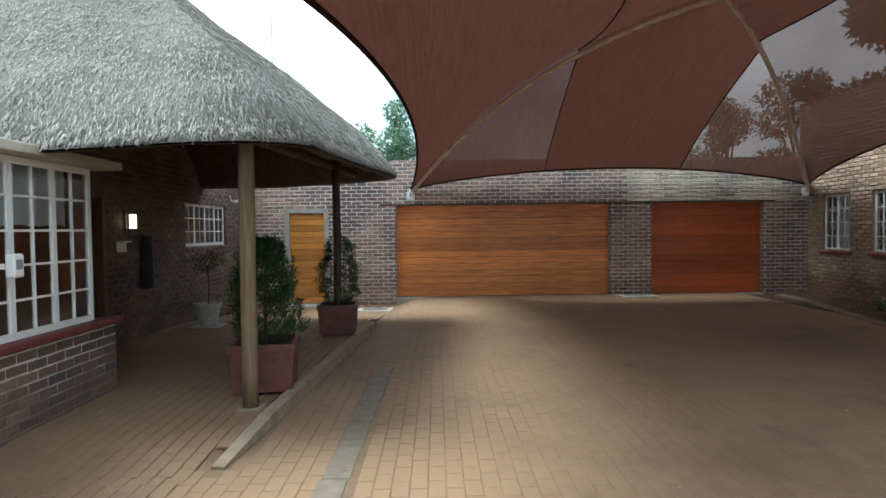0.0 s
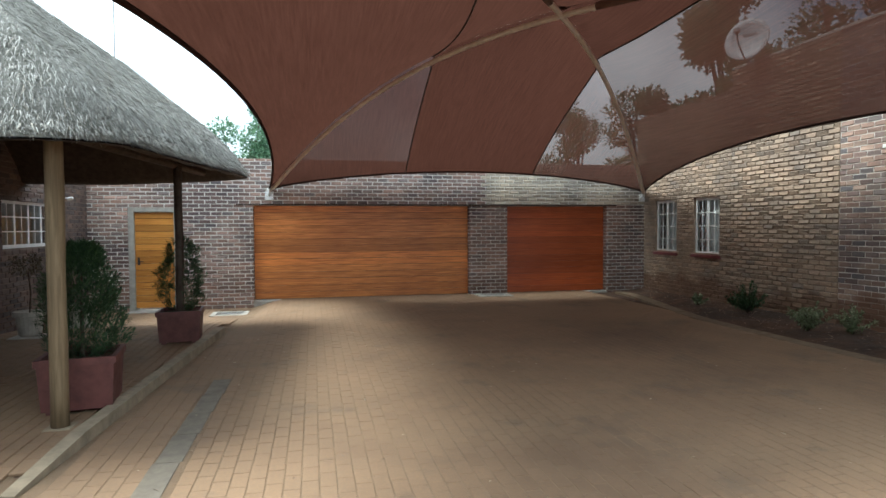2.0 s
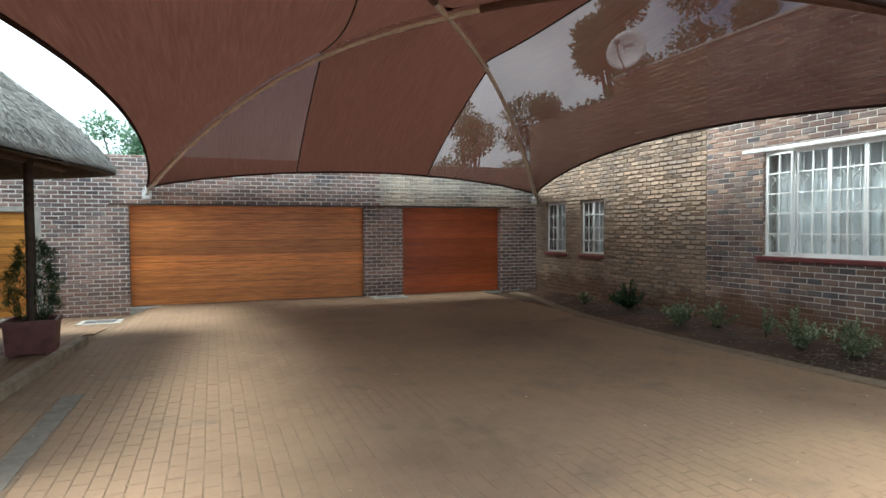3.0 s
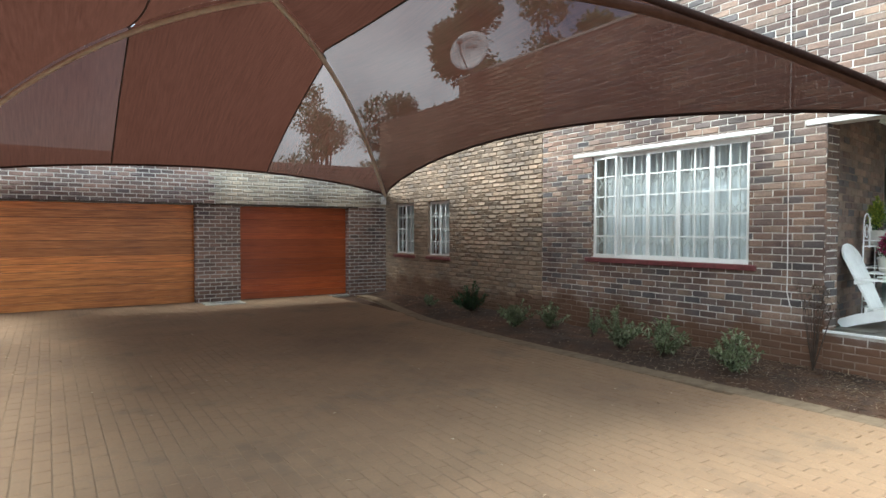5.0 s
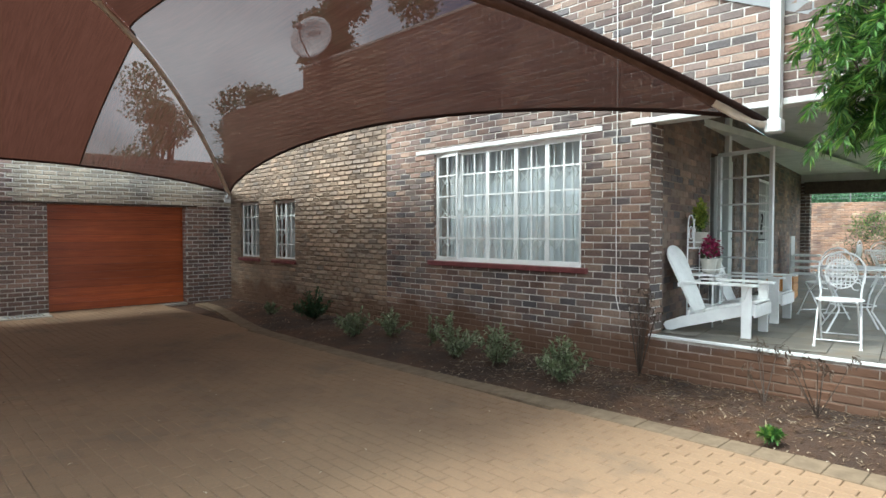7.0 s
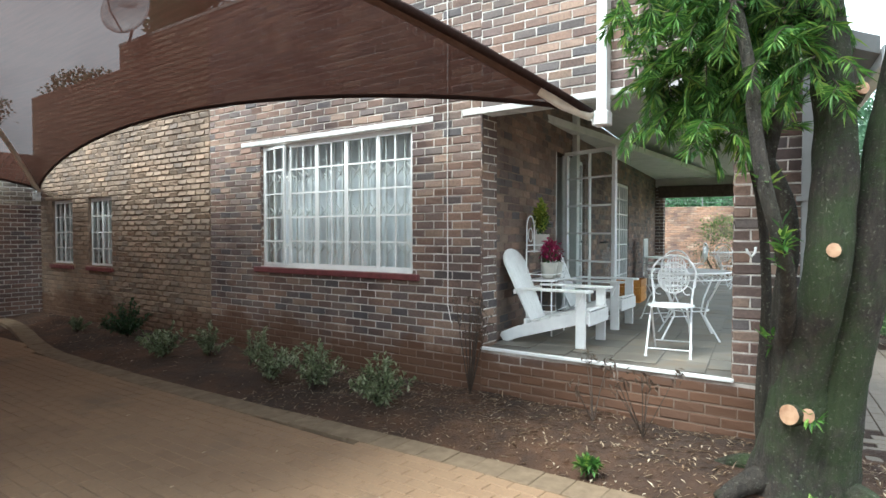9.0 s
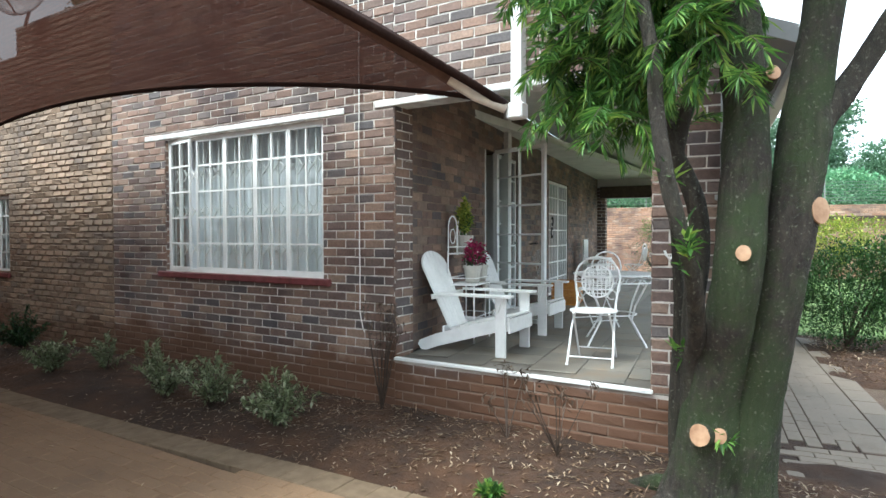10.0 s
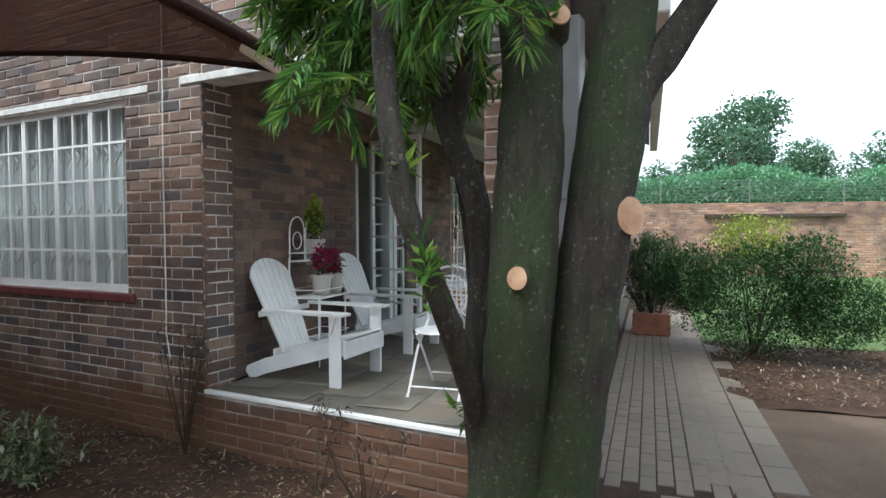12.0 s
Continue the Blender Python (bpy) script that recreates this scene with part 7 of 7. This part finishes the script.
for k in range(8):
    y0 = 1.8 + k * 0.58
    part("slab", boxed(-0.09, 0.09, 0.004, 0.572, -0.03, 0.003, 0.004, Matrix.Translation((-0.28 + 0.02 * (y0 - 3), y0, 0))), paint("blue_grey_cement", (0.165, 0.135, 0.10), 0.85, 0.3, 9), strip)
edge = thing("bed_edging", Matrix.Identity(4), "brown edging bricks along the soil bed", "edging", kind="structure")
ed_mat = paint("brown_edging", (0.17, 0.118, 0.07), 0.9, 0.35, 8)
y = -1.0
eme = None
while y < 13.3:
    b0 = bed_edge(y + 0.11)
    if eme is None:
        b = boxed(-0.125, 0.125, -0.1085, 0.1085, -0.06, 0.0, 0.005)
        eme = bpy.data.meshes.new("edging_brick")
        b.to_mesh(eme)
        b.free()
        eme.materials.append(ed_mat)
    ob = new("edging_brick", eme)
    ob.matrix_world = Matrix.Translation((b0 - 0.125, y + 0.11, 0.004 + random.uniform(-0.003, 0.003))) @ Matrix.Rotation(math.atan2(bed_edge(y) - bed_edge(y + 0.22), 0.22), 4, "Z")
    ob.parent = edge
    y += 0.22
path = thing("garden_path", Matrix.Identity(4), "grey-brown brick garden path beside the veranda", "path", kind="structure")
pz = lambda x, y: 0.0
pm = paver_mat("path_brick", [(0, (0.17, 0.145, 0.12)), (0.5, (0.23, 0.195, 0.16)), (1, (0.28, 0.23, 0.185))], ((0.10, 0.082, 0.062), (0.20, 0.165, 0.128)), (0.22, 0.175, 0.13))
pave(path, 0.3, 9.5, -3.62, -2.80, pz, lambda x, y: True, pm, lambda x, y: x < 11.5, along="x", unit=0.22, wid=0.11, ang=TH, origin=(VO.x, VO.y), gap=0.0035)
pave(path, 0.3, 9.5, -3.86, -3.63, pz, lambda x, y: True, pm, lambda x, y: False, along="x", unit=0.45, wid=0.225, ang=TH, origin=(VO.x, VO.y), name="path_edging", gap=0.005)
pave(path, -0.95, 0.3, -3.86, -3.2, pz, lambda x, y: x > 8.35, pm, lambda x, y: False, along="y", unit=0.22, wid=0.11, ang=TH, origin=(VO.x, VO.y))
pb = part("path_bed", boxed(-0.6, 9.6, -3.88, -2.7, -0.06, -0.009), soil, path)
pb.matrix_world = VM
